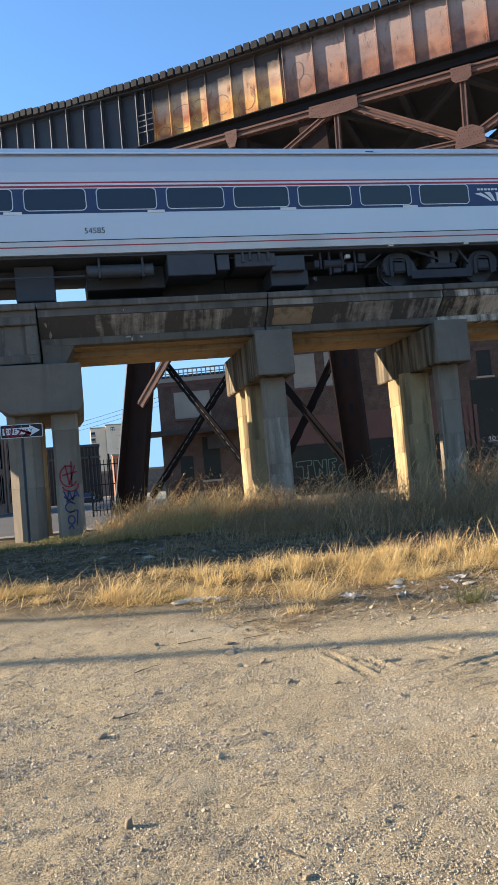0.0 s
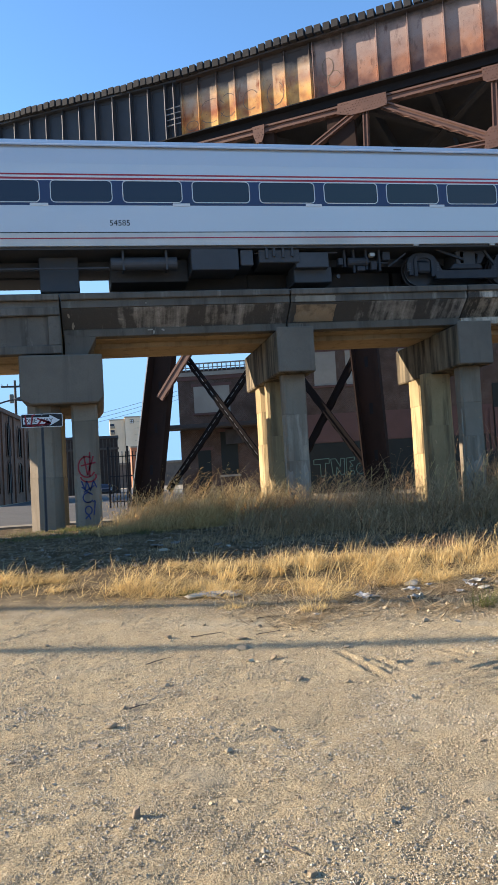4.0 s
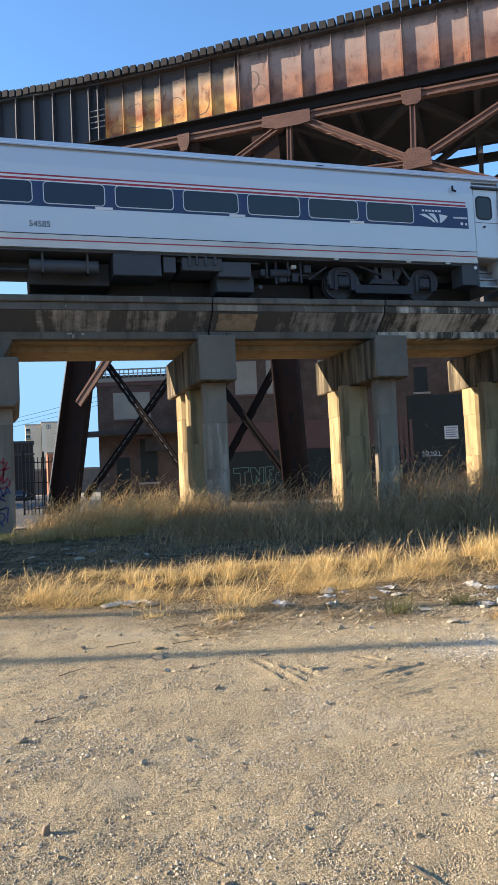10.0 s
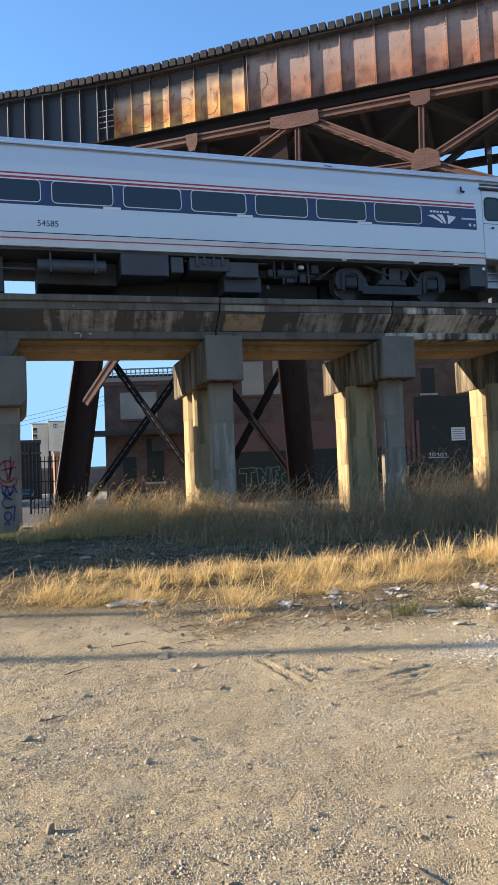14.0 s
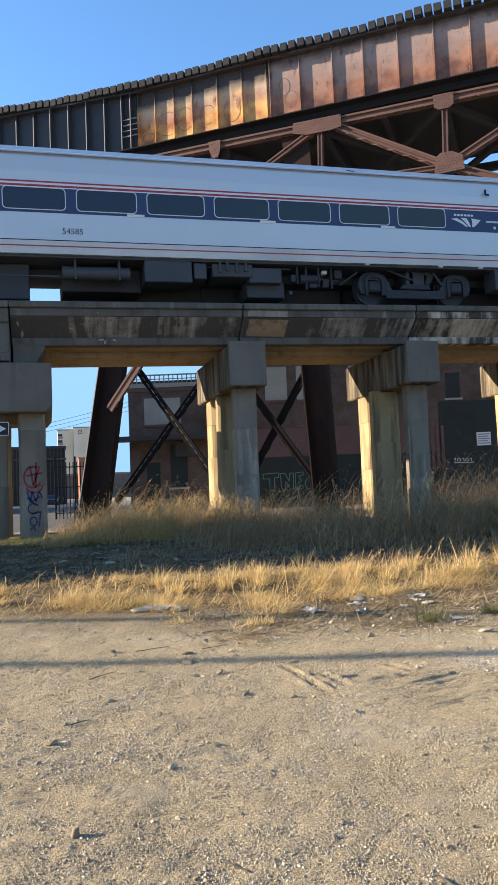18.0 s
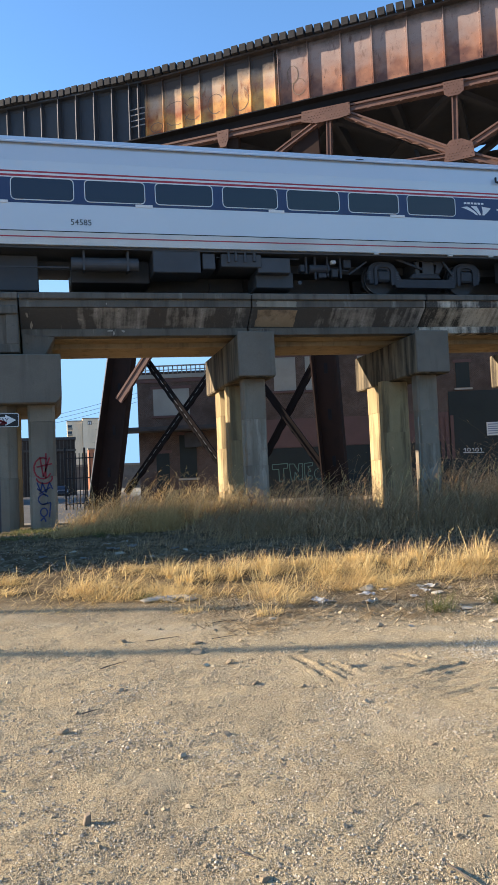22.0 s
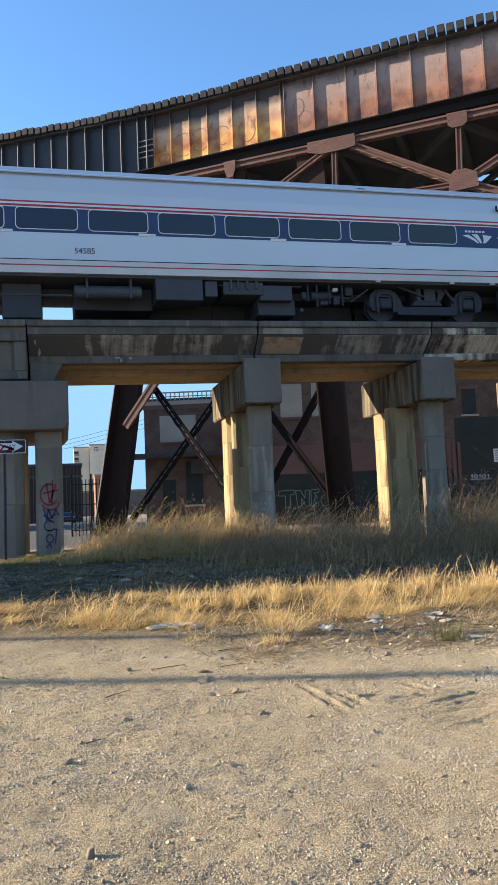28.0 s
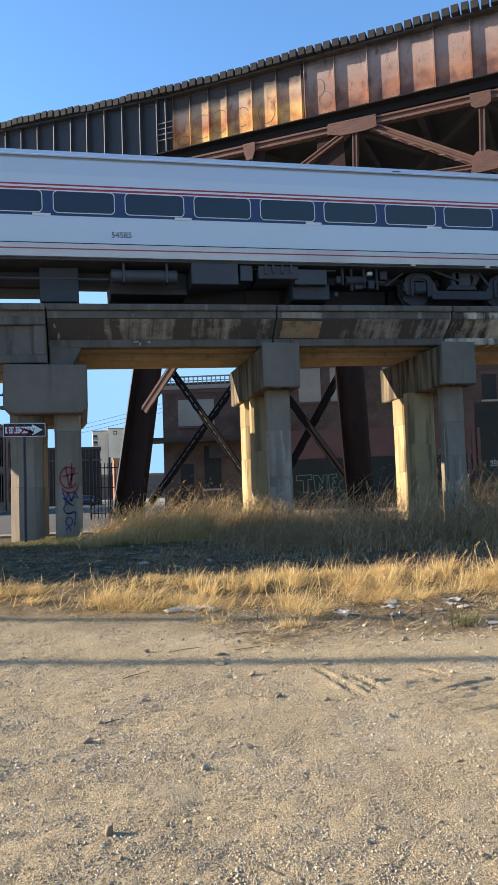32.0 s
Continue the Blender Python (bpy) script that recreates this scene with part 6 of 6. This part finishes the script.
def gravel(name, n, where, sizes, material, label, seed):
    """Loose stones, each a small faceted lump."""
    r = np.random.RandomState(seed)
    x, y = where(r, n)
    n = len(x)
    s = r.uniform(*sizes, n) * (0.6 + 0.42 * r.exponential(0.8, n).clip(0, 3)) * np.clip(y / 3.2, 1, 1.8) ** 0.7
    base = np.array([(1, 0, 0), (0, 1, 0), (-1, 0, 0), (0, -1, 0), (0, 0, 1), (0, 0, -1), (.6, .6, .5), (-.6, -.55, .5)], float)
    faces = np.array([(0, 6, 4), (6, 1, 4), (1, 2, 4), (2, 7, 4), (7, 3, 4), (3, 0, 4), (0, 1, 6), (2, 3, 7), (1, 0, 5), (2, 1, 5), (3, 2, 5), (0, 3, 5)])
    V = base[None] * r.uniform(0.6, 1.25, (n, 8, 1)) * s[:, None, None]
    V[..., 2] *= r.uniform(0.45, 0.9, (n, 1))
    a = r.uniform(0, 6.283, n)
    c, d = np.cos(a)[:, None], np.sin(a)[:, None]
    X, Y = V[..., 0] * c - V[..., 1] * d, V[..., 0] * d + V[..., 1] * c
    P = np.stack([X + x[:, None], Y + y[:, None], V[..., 2] + (lie(x, y) + s * 0.25)[:, None]], -1).reshape(-1, 3)
    F = (faces[None] + 8 * np.arange(n)[:, None, None]).reshape(-1, 3)
    me = bpy.data.meshes.new(name)
    me.from_pydata(P.tolist(), [], F.tolist())
    me.materials.append(material)
    return tagged(new(name, me), label, "gravel", kind="stuff")


def specks(name, n, where, sizes, material, label, seed):
    """Fine grit: small five-sided grains."""
    r = np.random.RandomState(seed)
    x, y = where(r, n)
    n = len(x)
    s = r.uniform(*sizes, n) * r.uniform(0.6, 1.3, n) * np.clip(y / 3.2, 1, 2) ** 0.6
    a = r.uniform(0, 6.283, n)[:, None] + np.arange(5)[None] * 1.2566 + r.uniform(-0.3, 0.3, (n, 5))
    rad = s[:, None] * r.uniform(0.7, 1.3, (n, 5))
    z = lie(x, y)
    ringp = np.stack([x[:, None] + rad * np.cos(a), y[:, None] + rad * np.sin(a), np.repeat((z - 0.002)[:, None], 5, 1) + 0.3 * s[:, None] * r.rand(n, 5)], -1)
    top = np.stack([x + s * r.uniform(-0.4, 0.4, n), y + s * r.uniform(-0.4, 0.4, n), z + s * r.uniform(0.7, 1.4, n)], -1)[:, None]
    P = np.concatenate([ringp, top], 1).reshape(-1, 3)
    F = (np.array([(0, 1, 5), (1, 2, 5), (2, 3, 5), (3, 4, 5), (4, 0, 5)])[None] + 6 * np.arange(n)[:, None, None]).reshape(-1, 3)
    me = bpy.data.meshes.new(name)
    me.from_pydata(P.tolist(), [], F.tolist())
    me.materials.append(material)
    return tagged(new(name, me), label, "gravel", kind="stuff")


def field(r, n, y0, y1, power=1.0):
    y = (y0 ** power + (y1 ** power - y0 ** power) * r.rand(n)) ** (1 / power)
    return r.uniform(-0.44, 1.02, n) * y + 0.15 + r.normal(0, 0.25, n), y + r.normal(0, 0.12, n)


BEDS = [(0.36, 5.4), (0.11, 4.78), (0.45, 4.5), (0.77, 4.09), (0.88, 3.75), (0.04, 4.37), (0.58, 3.07), (0.01, 3.18), (1.32, 3.87), (1.09, 3.23), (1.23, 3.04), (1.21, 2.83), (1.14, 2.63), (0.87, 2.7), (2.0, 4.81), (1.68, 4.43), (2.25, 3.9), (-0.5, 4.4), (-0.3, 3.7), (-0.6, 5.2)]


def bed(x, y):
    """How thick the grey gravel lies."""
    g = sum(np.exp(-((x - cx) / 0.30) ** 2 - ((y - cy) / 0.24) ** 2) for cx, cy in BEDS)
    return 0.55 * np.clip(g, 0, 1.2) + 0.75 * value_noise(x * 1.9, y * 1.9, 3, 23) + 0.25 * (value_noise(x * 6, y * 6, 2, 29) - 0.5)


def lot(y0, y1, power, sparse):
    def f(r, n):
        x, y = field(r, n, y0, y1, power)
        keep = value_noise(x * 2.3, y * 2.3, 3, 11) + 0.5 * (r.rand(n) - 0.5) > sparse
        return x[keep], y[keep]
    return f


def beds(y0, y1, power, level):
    def f(r, n):
        x, y = field(r, n, y0, y1, power)
        keep = bed(x, y) + 0.35 * (r.rand(n) - 0.5) > level
        return x[keep], y[keep]
    return f


def spill(cx, cy, sx, sy):
    return lambda r, n: (r.normal(cx, sx, n), r.normal(cy, sy, n))


specks("grit", 130000, lot(2.1, 5.5, 0.8, 0.34), (0.0024, 0.0048), STONE, "fine tan grit over the sandy lot", 1)
specks("grit_beyond", 70000, lot(5.0, 9.2, 1.0, 0.40), (0.0026, 0.0056), STONE, "fine tan grit towards the grass", 6)
gravel("fine_gravel", 42000, lot(2.1, 5.8, 1.0, 0.46), (0.0022, 0.0046), STONE, "loose tan gravel over the sandy lot", 7)
gravel("fine_gravel_beyond", 20000, lot(5.0, 9.2, 1.0, 0.52), (0.0026, 0.0060), STONE, "loose tan gravel towards the grass", 8)
gravel("coarse_gravel", 84000, beds(2.1, 6.4, 1.0, 0.70), (0.0026, 0.0060), GREYSTONE, "patches of coarse grey gravel", 2)
gravel("pebbles", 520, lot(2.2, 8.5, 1.2, 0.45), (0.007, 0.013), STONE, "scattered pebbles", 9)
specks("stone_dust", 9000, spill(4.2, 5.50, 0.46, 0.16), (0.003, 0.006), CHALK, "white stone dust", 10)
gravel("crushed_stone", 7500, spill(4.25, 5.42, 0.50, 0.24), (0.0032, 0.0075), CHALK, "spill of white crushed stone", 3)
gravel("crushed_stone_heap", 2600, spill(2.26, 3.05, 0.17, 0.17), (0.003, 0.0075), CHALK, "small spill of white crushed stone", 4)
gravel("shade_debris", 5200, lambda r, n: (r.uniform(-4, 9, n), r.uniform(11.4, 16.5, n)), (0.006, 0.018), WEEDSOIL, "clods and debris in the shade of the viaduct", 12)
gravel("shade_rubble", 380, lambda r, n: (r.uniform(-4, 8, n), r.normal(13.4, 0.9, n)), (0.006, 0.016), RUBBLES_GREY, "grey rubble and rags strewn in the shade of the viaduct", 13)
gravel("grass_rubble", 1700, lambda r, n: (lambda x: (x, 8.6 - 0.30 * x + r.normal(0, 0.7, n)))(r.uniform(1.2, 8, n)), (0.005, 0.012), STONE, "small rubble and chips along the grass", 5)


# ---- grass ----
def blades(name, feet, length, width, tilt, wind, material, label, seed, curl=0.5, drift=0.5, lay=0.15, wild=0.9):
    """Dry blades, each a tapering strip that bends over; tufts differ in size and lean, blades fan out from the tuft."""
    x, y, cx, cy, k = feet
    r = np.random.RandomState(seed)
    n, m = len(x), int(k.max()) + 1
    L = length * r.uniform(0.45, 1.15, n) * r.uniform(0.5, 1.35, m)[k]
    out = np.arctan2(y - cy, x - cx)
    lean = r.normal(wind, 0.7, m)[k]
    hx, hy = np.cos(out) + 2 * drift * np.cos(lean) + r.normal(0, wild, n), np.sin(out) + 2 * drift * np.sin(lean) + r.normal(0, wild, n)
    head = np.arctan2(hy, hx)
    t0 = np.clip(np.abs(r.normal(lay, tilt, n)) * r.uniform(0.7, 1.35, m)[k], 0, 1.5)
    bend = curl * r.uniform(0.05, 1.0, n)
    z = lie(x, y) - 0.01
    side = head + r.uniform(0.8, 2.2, n)
    cs, sn, cw, sw = np.cos(head), np.sin(head), np.cos(side), np.sin(side)
    rows = []
    for s, wf in ((0, 1.0), (0.4, 0.85), (0.75, 0.55), (1.0, 0.0)):
        h = L * (np.sin(t0) * s + bend * s * s * 0.8)
        v = L * (np.cos(t0) * s - bend * s ** 3 * 0.5)
        px, py, pz = x + h * cs, y + h * sn, z + np.maximum(v, 0.012 + 0.02 * s)
        w = width * wf * 0.5
        if wf:
            rows.append(np.stack([px - cw * w, py - sw * w, pz], -1))
        rows.append(np.stack([px + cw * w, py + sw * w, pz], -1))
    P = np.stack(rows, 1).reshape(-1, 3)
    o = 7 * np.arange(n)[:, None]
    quads = np.concatenate([o + np.array([0, 1, 3, 2]), o + np.array([2, 3, 5, 4])])
    tris = o + np.array([4, 5, 6])
    me = bpy.data.meshes.new(name)
    me.from_pydata(P.tolist(), [], quads.tolist() + tris.tolist())
    me.materials.append(material)
    return tagged(new(name, me), label, "grass", kind="stuff")


def tufts(r, n, per, xs, front, back, spread, clump, seed, freq=1.5):
    """Blade feet gathered in tufts between two edges of a strip."""
    tx = r.uniform(xs[0], xs[1], n)
    u = r.rand(n)
    f, b = np.interp(tx, *front), np.interp(tx, *back)
    ty = f + (b - f) * u
    keep = value_noise(tx * freq, ty * freq, 3, seed) > clump + np.interp(tx, (-0.6, 0.7), (0.06, 0.0))
    tx, ty = tx[keep], ty[keep]
    k = np.repeat(np.arange(len(tx)), per)
    sp = spread * r.uniform(0.5, 1.5, len(tx))[k]
    return tx[k] + r.normal(0, 1, len(k)) * sp, ty[k] + r.normal(0, 1, len(k)) * sp, tx[k], ty[k], k


FRONT = ((-4, -0.12, 0.5, 0.94, 1.4, 1.76, 2.5, 3.14, 4.2, 5.1, 5.8, 6.7, 8.5, 11), (10.9, 9.75, 9.25, 9.45, 8.75, 8.75, 8.2, 8.7, 8.75, 8.65, 9.0, 9.1, 8.9, 8.6))
BACK = ((-4, 0, 2, 4, 6, 8, 11), (12.2, 11.6, 11.5, 11.2, 11.0, 11.1, 11.1))
rg = np.random.RandomState(8)
f = tufts(rg, 400, 105, (-4, 11), FRONT, BACK, 0.075, 0.455, 31, 1.5)
blades("golden_grass", f, np.interp(f[0], (-2, 2, 5, 9), (0.27, 0.29, 0.31, 0.37)), 0.0052, 0.42, 0.1, STRAW, "strip of dry golden grass arching over in tufts", 41, 1.9, 0.6, 0.8, 1.5)
f = tufts(rg, 600, 20, (-4, 11), FRONT, BACK, 0.14, 0.42, 31, 1.5)
blades("matted_grass", f, np.interp(f[0], (-2, 9), (0.20, 0.30)), 0.006, 0.3, 0.0, STRAW, "matted straw lying flat between the tufts", 40, 0.6, 0.8, 1.2)
f = tufts(rg, 850, 5, (-2, 11), FRONT, BACK, 0.16, 0.40, 31, 1.4)
blades("broken_stems", f, np.interp(f[0], (1, 9), (0.34, 0.58)), 0.0085, 0.4, -0.3, STRAW, "broken pale stems crossing through the grass", 49, 0.2, 0.4, 1.15)
f = tufts(rg, 110, 46, (0.2, 10), FRONT, BACK, 0.09, 0.50, 33, 0.9)
blades("rusty_grass", f, 0.24, 0.006, 0.5, 0.2, BRONZE, "rust-brown dead stalks among the golden grass", 58, 1.2, 0.4, 0.6, 1.4)
f = tufts(rg, 60, 44, (1.2, 9), ((1, 11), (9.9, 9.4)), ((1, 11), (10.8, 10.9)), 0.035, 0.3, 37)
blades("tall_grass_tufts", f, np.interp(f[0], (1, 5, 9), (0.34, 0.34, 0.44)), 0.007, 0.34, 0.4, STRAW, "taller golden grass tufts with open tips", 42, 0.4, 0.2)
f = tufts(rg, 300, 16, (-3, 9), ((-3, 1.2, 9), (9.6, 8.3, 6.3)), ((-3, 9), (10.4, 8.8)), 0.11, 0.54, 39)
blades("sparse_grass", f, 0.16, 0.005, 0.25, 0.1, STRAW, "sparse trampled straw at the edge of the gravel", 43, 0.6, 0.3, 1.2)
f = tufts(rg, 900, 10, (1.6, 8.5), ((1.8, 8.5), (7.0, 5.7)), ((1.8, 8.5), (8.6, 8.8)), 0.16, 0.42, 61, 1.7)
blades("stem_litter", f, 0.27, 0.011, 0.05, 0.0, DEADSTEM, "broken stems and straw strewn over the dirt", 50, 0.05, 0.1, 1.5)
for nm, cx, cy, L, mat, lab, sd in (("weed_tuft", 3.91, 7.21, 0.22, GREEN, "small green weed tuft at the grass edge", 81), ("weed_tuft", 4.72, 7.3, 0.20, GREEN, "small green weed tuft at the grass edge", 82), ("grass_clump", 4.62, 6.42, 0.15, BRONZE, "low orange clump of dead grass", 83), ("grass_clump", 1.42, 8.3, 0.17, STRAW, "low clump of dead grass", 84), ("grass_clump", 2.15, 7.75, 0.14, STRAW, "low clump of dead grass", 85), ("weed_tuft", 1.0, 9.35, 0.12, GREEN, "small green weed tuft at the grass edge", 86)):
    rr = np.random.RandomState(sd)
    n = 150
    px, py = rr.normal(cx, 0.075, n), rr.normal(cy, 0.05, n)
    blades(nm, (px, py, np.full(n, cx), np.full(n, cy), np.zeros(n, int)), L * np.ones(n), 0.0055, 0.6, 0.3, mat, lab, sd, 0.7, 0.2)
def curve_of(L, tilt, bend, s, steps=8):
    """How far out and up a bending stem has come at the share s of its length."""
    h, v = np.zeros(len(L)), np.zeros(len(L))
    for k in range(steps):
        th = tilt + bend * s * (k + 0.5) / steps
        h, v = h + L * s / steps * np.sin(th), v + L * s / steps * np.cos(th)
    return h, v


def ribbons(base, az, tilt, bend, L, w, r, seg=4):
    """Tapering strips that curl over: points and faces."""
    n = len(L)
    side = az + math.pi / 2 + r.normal(0, 0.7, n)
    w = w * r.uniform(0.5, 1.7, n)
    cs, sn = np.cos(side), np.sin(side)
    floor = lie(base[:, 0], base[:, 1]) + 0.01
    rows = []
    for k in range(seg + 1):
        h, v = curve_of(L, tilt, bend, k / seg, 6)
        x, y, z = base[:, 0] + h * np.cos(az), base[:, 1] + h * np.sin(az), np.maximum(base[:, 2] + v, floor)
        half = w * (1 - 0.85 * (k / seg) ** 1.5) / 2
        if k < seg:
            rows.append(np.stack([x - cs * half, y - sn * half, z], -1))
        rows.append(np.stack([x + cs * half, y + sn * half, z], -1))
    P = np.stack(rows, 1).reshape(-1, 3)
    o = (2 * seg + 1) * np.arange(n)[:, None]
    F = [o + np.array([2 * k, 2 * k + 1, 2 * k + 3, 2 * k + 2]) for k in range(seg - 1)]
    return P, np.concatenate(F).tolist() + (o + np.array([2 * seg - 2, 2 * seg - 1, 2 * seg])).tolist()


def weeds(name, feet, height, leaves, material, label, seed, wind=0.1, bent=(0.7, 2.5), leaf=(0.18, 0.42), stem_w=0.009, leaf_w=0.0085):
    """Dry plants: arching stems with drooping leaves all the way up and a nodding head."""
    x, y, cx, cy, k = feet
    r = np.random.RandomState(seed)
    n, m = len(x), int(k.max()) + 1
    L = 1.3 * height * r.uniform(0.5, 1.2, n) * r.uniform(0.55, 1.4, m)[k]
    az = np.where(r.rand(n) < 0.7, r.normal(wind, 0.9, n), r.uniform(-3.14, 3.14, n))
    tilt, bend = np.abs(r.normal(0.25, 0.30, n)), r.uniform(*bent, n) * r.uniform(0.6, 1.4, n)
    base = np.stack([x, y, lie(x, y) - 0.01], -1)
    P, F = ribbons(base, az, tilt, bend, L, stem_w, r, 5)
    me = bpy.data.meshes.new(name)
    pts, faces = [P], F
    count = len(P)
    for j in range(leaves):
        head = j >= leaves - 2
        at = r.uniform(0.82, 1.0, n) if head else r.uniform(0.05, 0.85, n)
        h, v = curve_of(L, tilt, bend, at)
        b = base + np.stack([h * np.cos(az), h * np.sin(az), v], -1)
        az2 = az + (r.normal(0, 0.5, n) if head else r.normal(0, 1.5, n))
        th = tilt + bend * at + (r.normal(0.1, 0.3, n) if head else r.uniform(0.1, 0.9, n))
        ln = (r.uniform(0.06, 0.16, n) if head else r.uniform(*leaf, n)) * np.clip(height, 0.4, 1.2)
        P, F = ribbons(b, az2, th, r.uniform(0.4, 1.9, n), ln, leaf_w * (1.5 if head else 1.0), r, 3)
        pts.append(P)
        faces = faces + [[i + count for i in f] for f in F]
        count += len(P)
    me.from_pydata(np.concatenate(pts).tolist(), [], faces)
    me.materials.append(material)
    return tagged(new(name, me), label, "weeds", kind="stuff")


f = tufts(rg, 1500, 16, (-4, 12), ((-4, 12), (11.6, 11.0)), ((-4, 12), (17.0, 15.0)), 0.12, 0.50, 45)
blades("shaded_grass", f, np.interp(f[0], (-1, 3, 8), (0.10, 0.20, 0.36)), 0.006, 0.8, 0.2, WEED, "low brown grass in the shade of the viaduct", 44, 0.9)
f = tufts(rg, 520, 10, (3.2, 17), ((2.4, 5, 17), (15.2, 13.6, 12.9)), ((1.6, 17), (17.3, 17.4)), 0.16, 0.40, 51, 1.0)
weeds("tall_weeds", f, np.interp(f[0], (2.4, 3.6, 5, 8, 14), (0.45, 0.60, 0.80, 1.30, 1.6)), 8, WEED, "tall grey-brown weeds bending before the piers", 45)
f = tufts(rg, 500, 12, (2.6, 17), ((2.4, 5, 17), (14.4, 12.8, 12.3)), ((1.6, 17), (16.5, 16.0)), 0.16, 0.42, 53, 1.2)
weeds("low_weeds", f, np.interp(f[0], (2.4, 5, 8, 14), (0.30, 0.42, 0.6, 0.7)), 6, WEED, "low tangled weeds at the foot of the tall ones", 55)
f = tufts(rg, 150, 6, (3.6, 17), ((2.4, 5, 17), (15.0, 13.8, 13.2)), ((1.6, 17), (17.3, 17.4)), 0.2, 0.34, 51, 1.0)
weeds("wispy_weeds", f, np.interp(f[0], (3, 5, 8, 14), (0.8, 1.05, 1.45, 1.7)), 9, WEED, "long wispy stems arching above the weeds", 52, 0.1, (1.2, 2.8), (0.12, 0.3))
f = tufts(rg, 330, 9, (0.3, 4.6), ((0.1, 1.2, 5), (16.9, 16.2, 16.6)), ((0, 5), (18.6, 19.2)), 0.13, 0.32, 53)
weeds("sunlit_weeds", f, np.interp(f[0], (0, 1, 3, 5), (0.42, 0.85, 0.90, 0.75)), 8, SUNWEED, "bronze weeds bending beside the pier, sunlight put into their colour", 46, 0.1, (0.8, 2.2))
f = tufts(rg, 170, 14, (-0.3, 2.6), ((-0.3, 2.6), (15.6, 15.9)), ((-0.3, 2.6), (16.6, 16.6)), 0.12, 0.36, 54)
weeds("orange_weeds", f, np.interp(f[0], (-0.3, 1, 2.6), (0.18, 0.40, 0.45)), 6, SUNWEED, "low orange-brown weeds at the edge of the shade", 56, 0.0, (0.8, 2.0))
f = tufts(rg, 330, 9, (4, 18), ((4, 18), (17.2, 17.2)), ((4, 18), (22.5, 22.5)), 0.14, 0.42, 57)
weeds("weeds_under_deck", f, np.interp(f[0], (4, 8, 16), (0.5, 1.0, 1.3)), 7, WEED, "weeds under the viaduct deck", 47)
f = tufts(rg, 420, 26, (-4, 1.2), ((-4, 1.2), (15.6, 15.4)), ((-4, 1.2), (18.4, 17.6)), 0.10, 0.36, 59)
blades("green_grass", f, 0.13, 0.006, 0.6, 0.2, GREEN, "short green grass round the pier foot", 48, 0.6)


def plumes(n, xs, front, back, h, seed):
    """Feathery seed heads above the weeds."""
    r = np.random.RandomState(seed)
    X = r.uniform(*xs, n)
    f, b = np.interp(X, *front), np.interp(X, *back)
    Y = f + (b - f) * r.rand(n)
    H = np.interp(X, *h) * r.uniform(0.8, 1.15, n)
    x, y, zz, L = [], [], [], []
    V, Q = [], []
    for i in range(n):
        dx, dy = r.normal(0.18, 0.15), r.normal(0, 0.12)
        z0 = float(lie(X[i], Y[i]))
        pts = [Vector((X[i] + dx * s * s * H[i] * 1.4, Y[i] + dy * s * s, z0 + H[i] * (s - 0.12 * s * s))) for s in (0, 0.35, 0.7, 1.0)]
        w = 0.0035
        for a, b in zip(pts[:-1], pts[1:]):
            o = len(V)
            V += [(a.x - w, a.y, a.z), (a.x + w, a.y, a.z), (b.x + w, b.y, b.z), (b.x - w, b.y, b.z)]
            Q.append((o, o + 1, o + 2, o + 3))
        tip, d = pts[-1], (pts[-1] - pts[-2]).normalized()
        for k in range(16):
            c = tip - d * 0.26 * r.rand()
            q = c + Vector((r.normal(0.012, 0.014), r.normal(0, 0.014), r.uniform(-0.01, 0.05)))
            o = len(V)
            V += [tuple(c), tuple(q + Vector((0.003, 0, 0.008))), tuple(q - Vector((0.003, 0, 0.006)))]
            Q.append((o, o + 1, o + 2))
    me = bpy.data.meshes.new("seed_heads")
    me.from_pydata(V, [], Q)
    me.materials.append(STRAW)
    return tagged(new("seed_heads", me), "feathery dry seed heads above the weeds", "grass", kind="stuff")


plumes(150, (0.6, 16), ((0.6, 5, 16), (16.6, 14.0, 13.5)), ((0.6, 16), (18.5, 17.6)), ((0.6, 3, 5, 9, 16), (0.9, 0.95, 1.0, 1.4, 1.6)), 71)
plumes(12, (1.5, 9), ((1, 9), (10.0, 9.6)), ((1, 9), (10.8, 10.9)), ((1, 9), (0.40, 0.55)), 72)


# ---- what moves ----
def motions():
    """The train stands, eases back a hand's width, then pulls away ahead."""
    shift = [(0.0, 0.0), (25.5, 0.0), (26.5, -0.03), (27.5, -0.085), (28.0, -0.118), (28.5, -0.142), (29.0, -0.158), (29.5, -0.163), (30.0, -0.150), (30.5, -0.098), (31.0, -0.012), (31.5, 0.128), (32.0, 0.323)]
    for ob, x in ((COACH, XC), (NEXT, 28.2)):
        walk(ob, [(t, pose(x + s, 20.02, RAIL + LIFT + TG * (x + s), 0, -TILT, 0)) for t, s in shift])


motions()
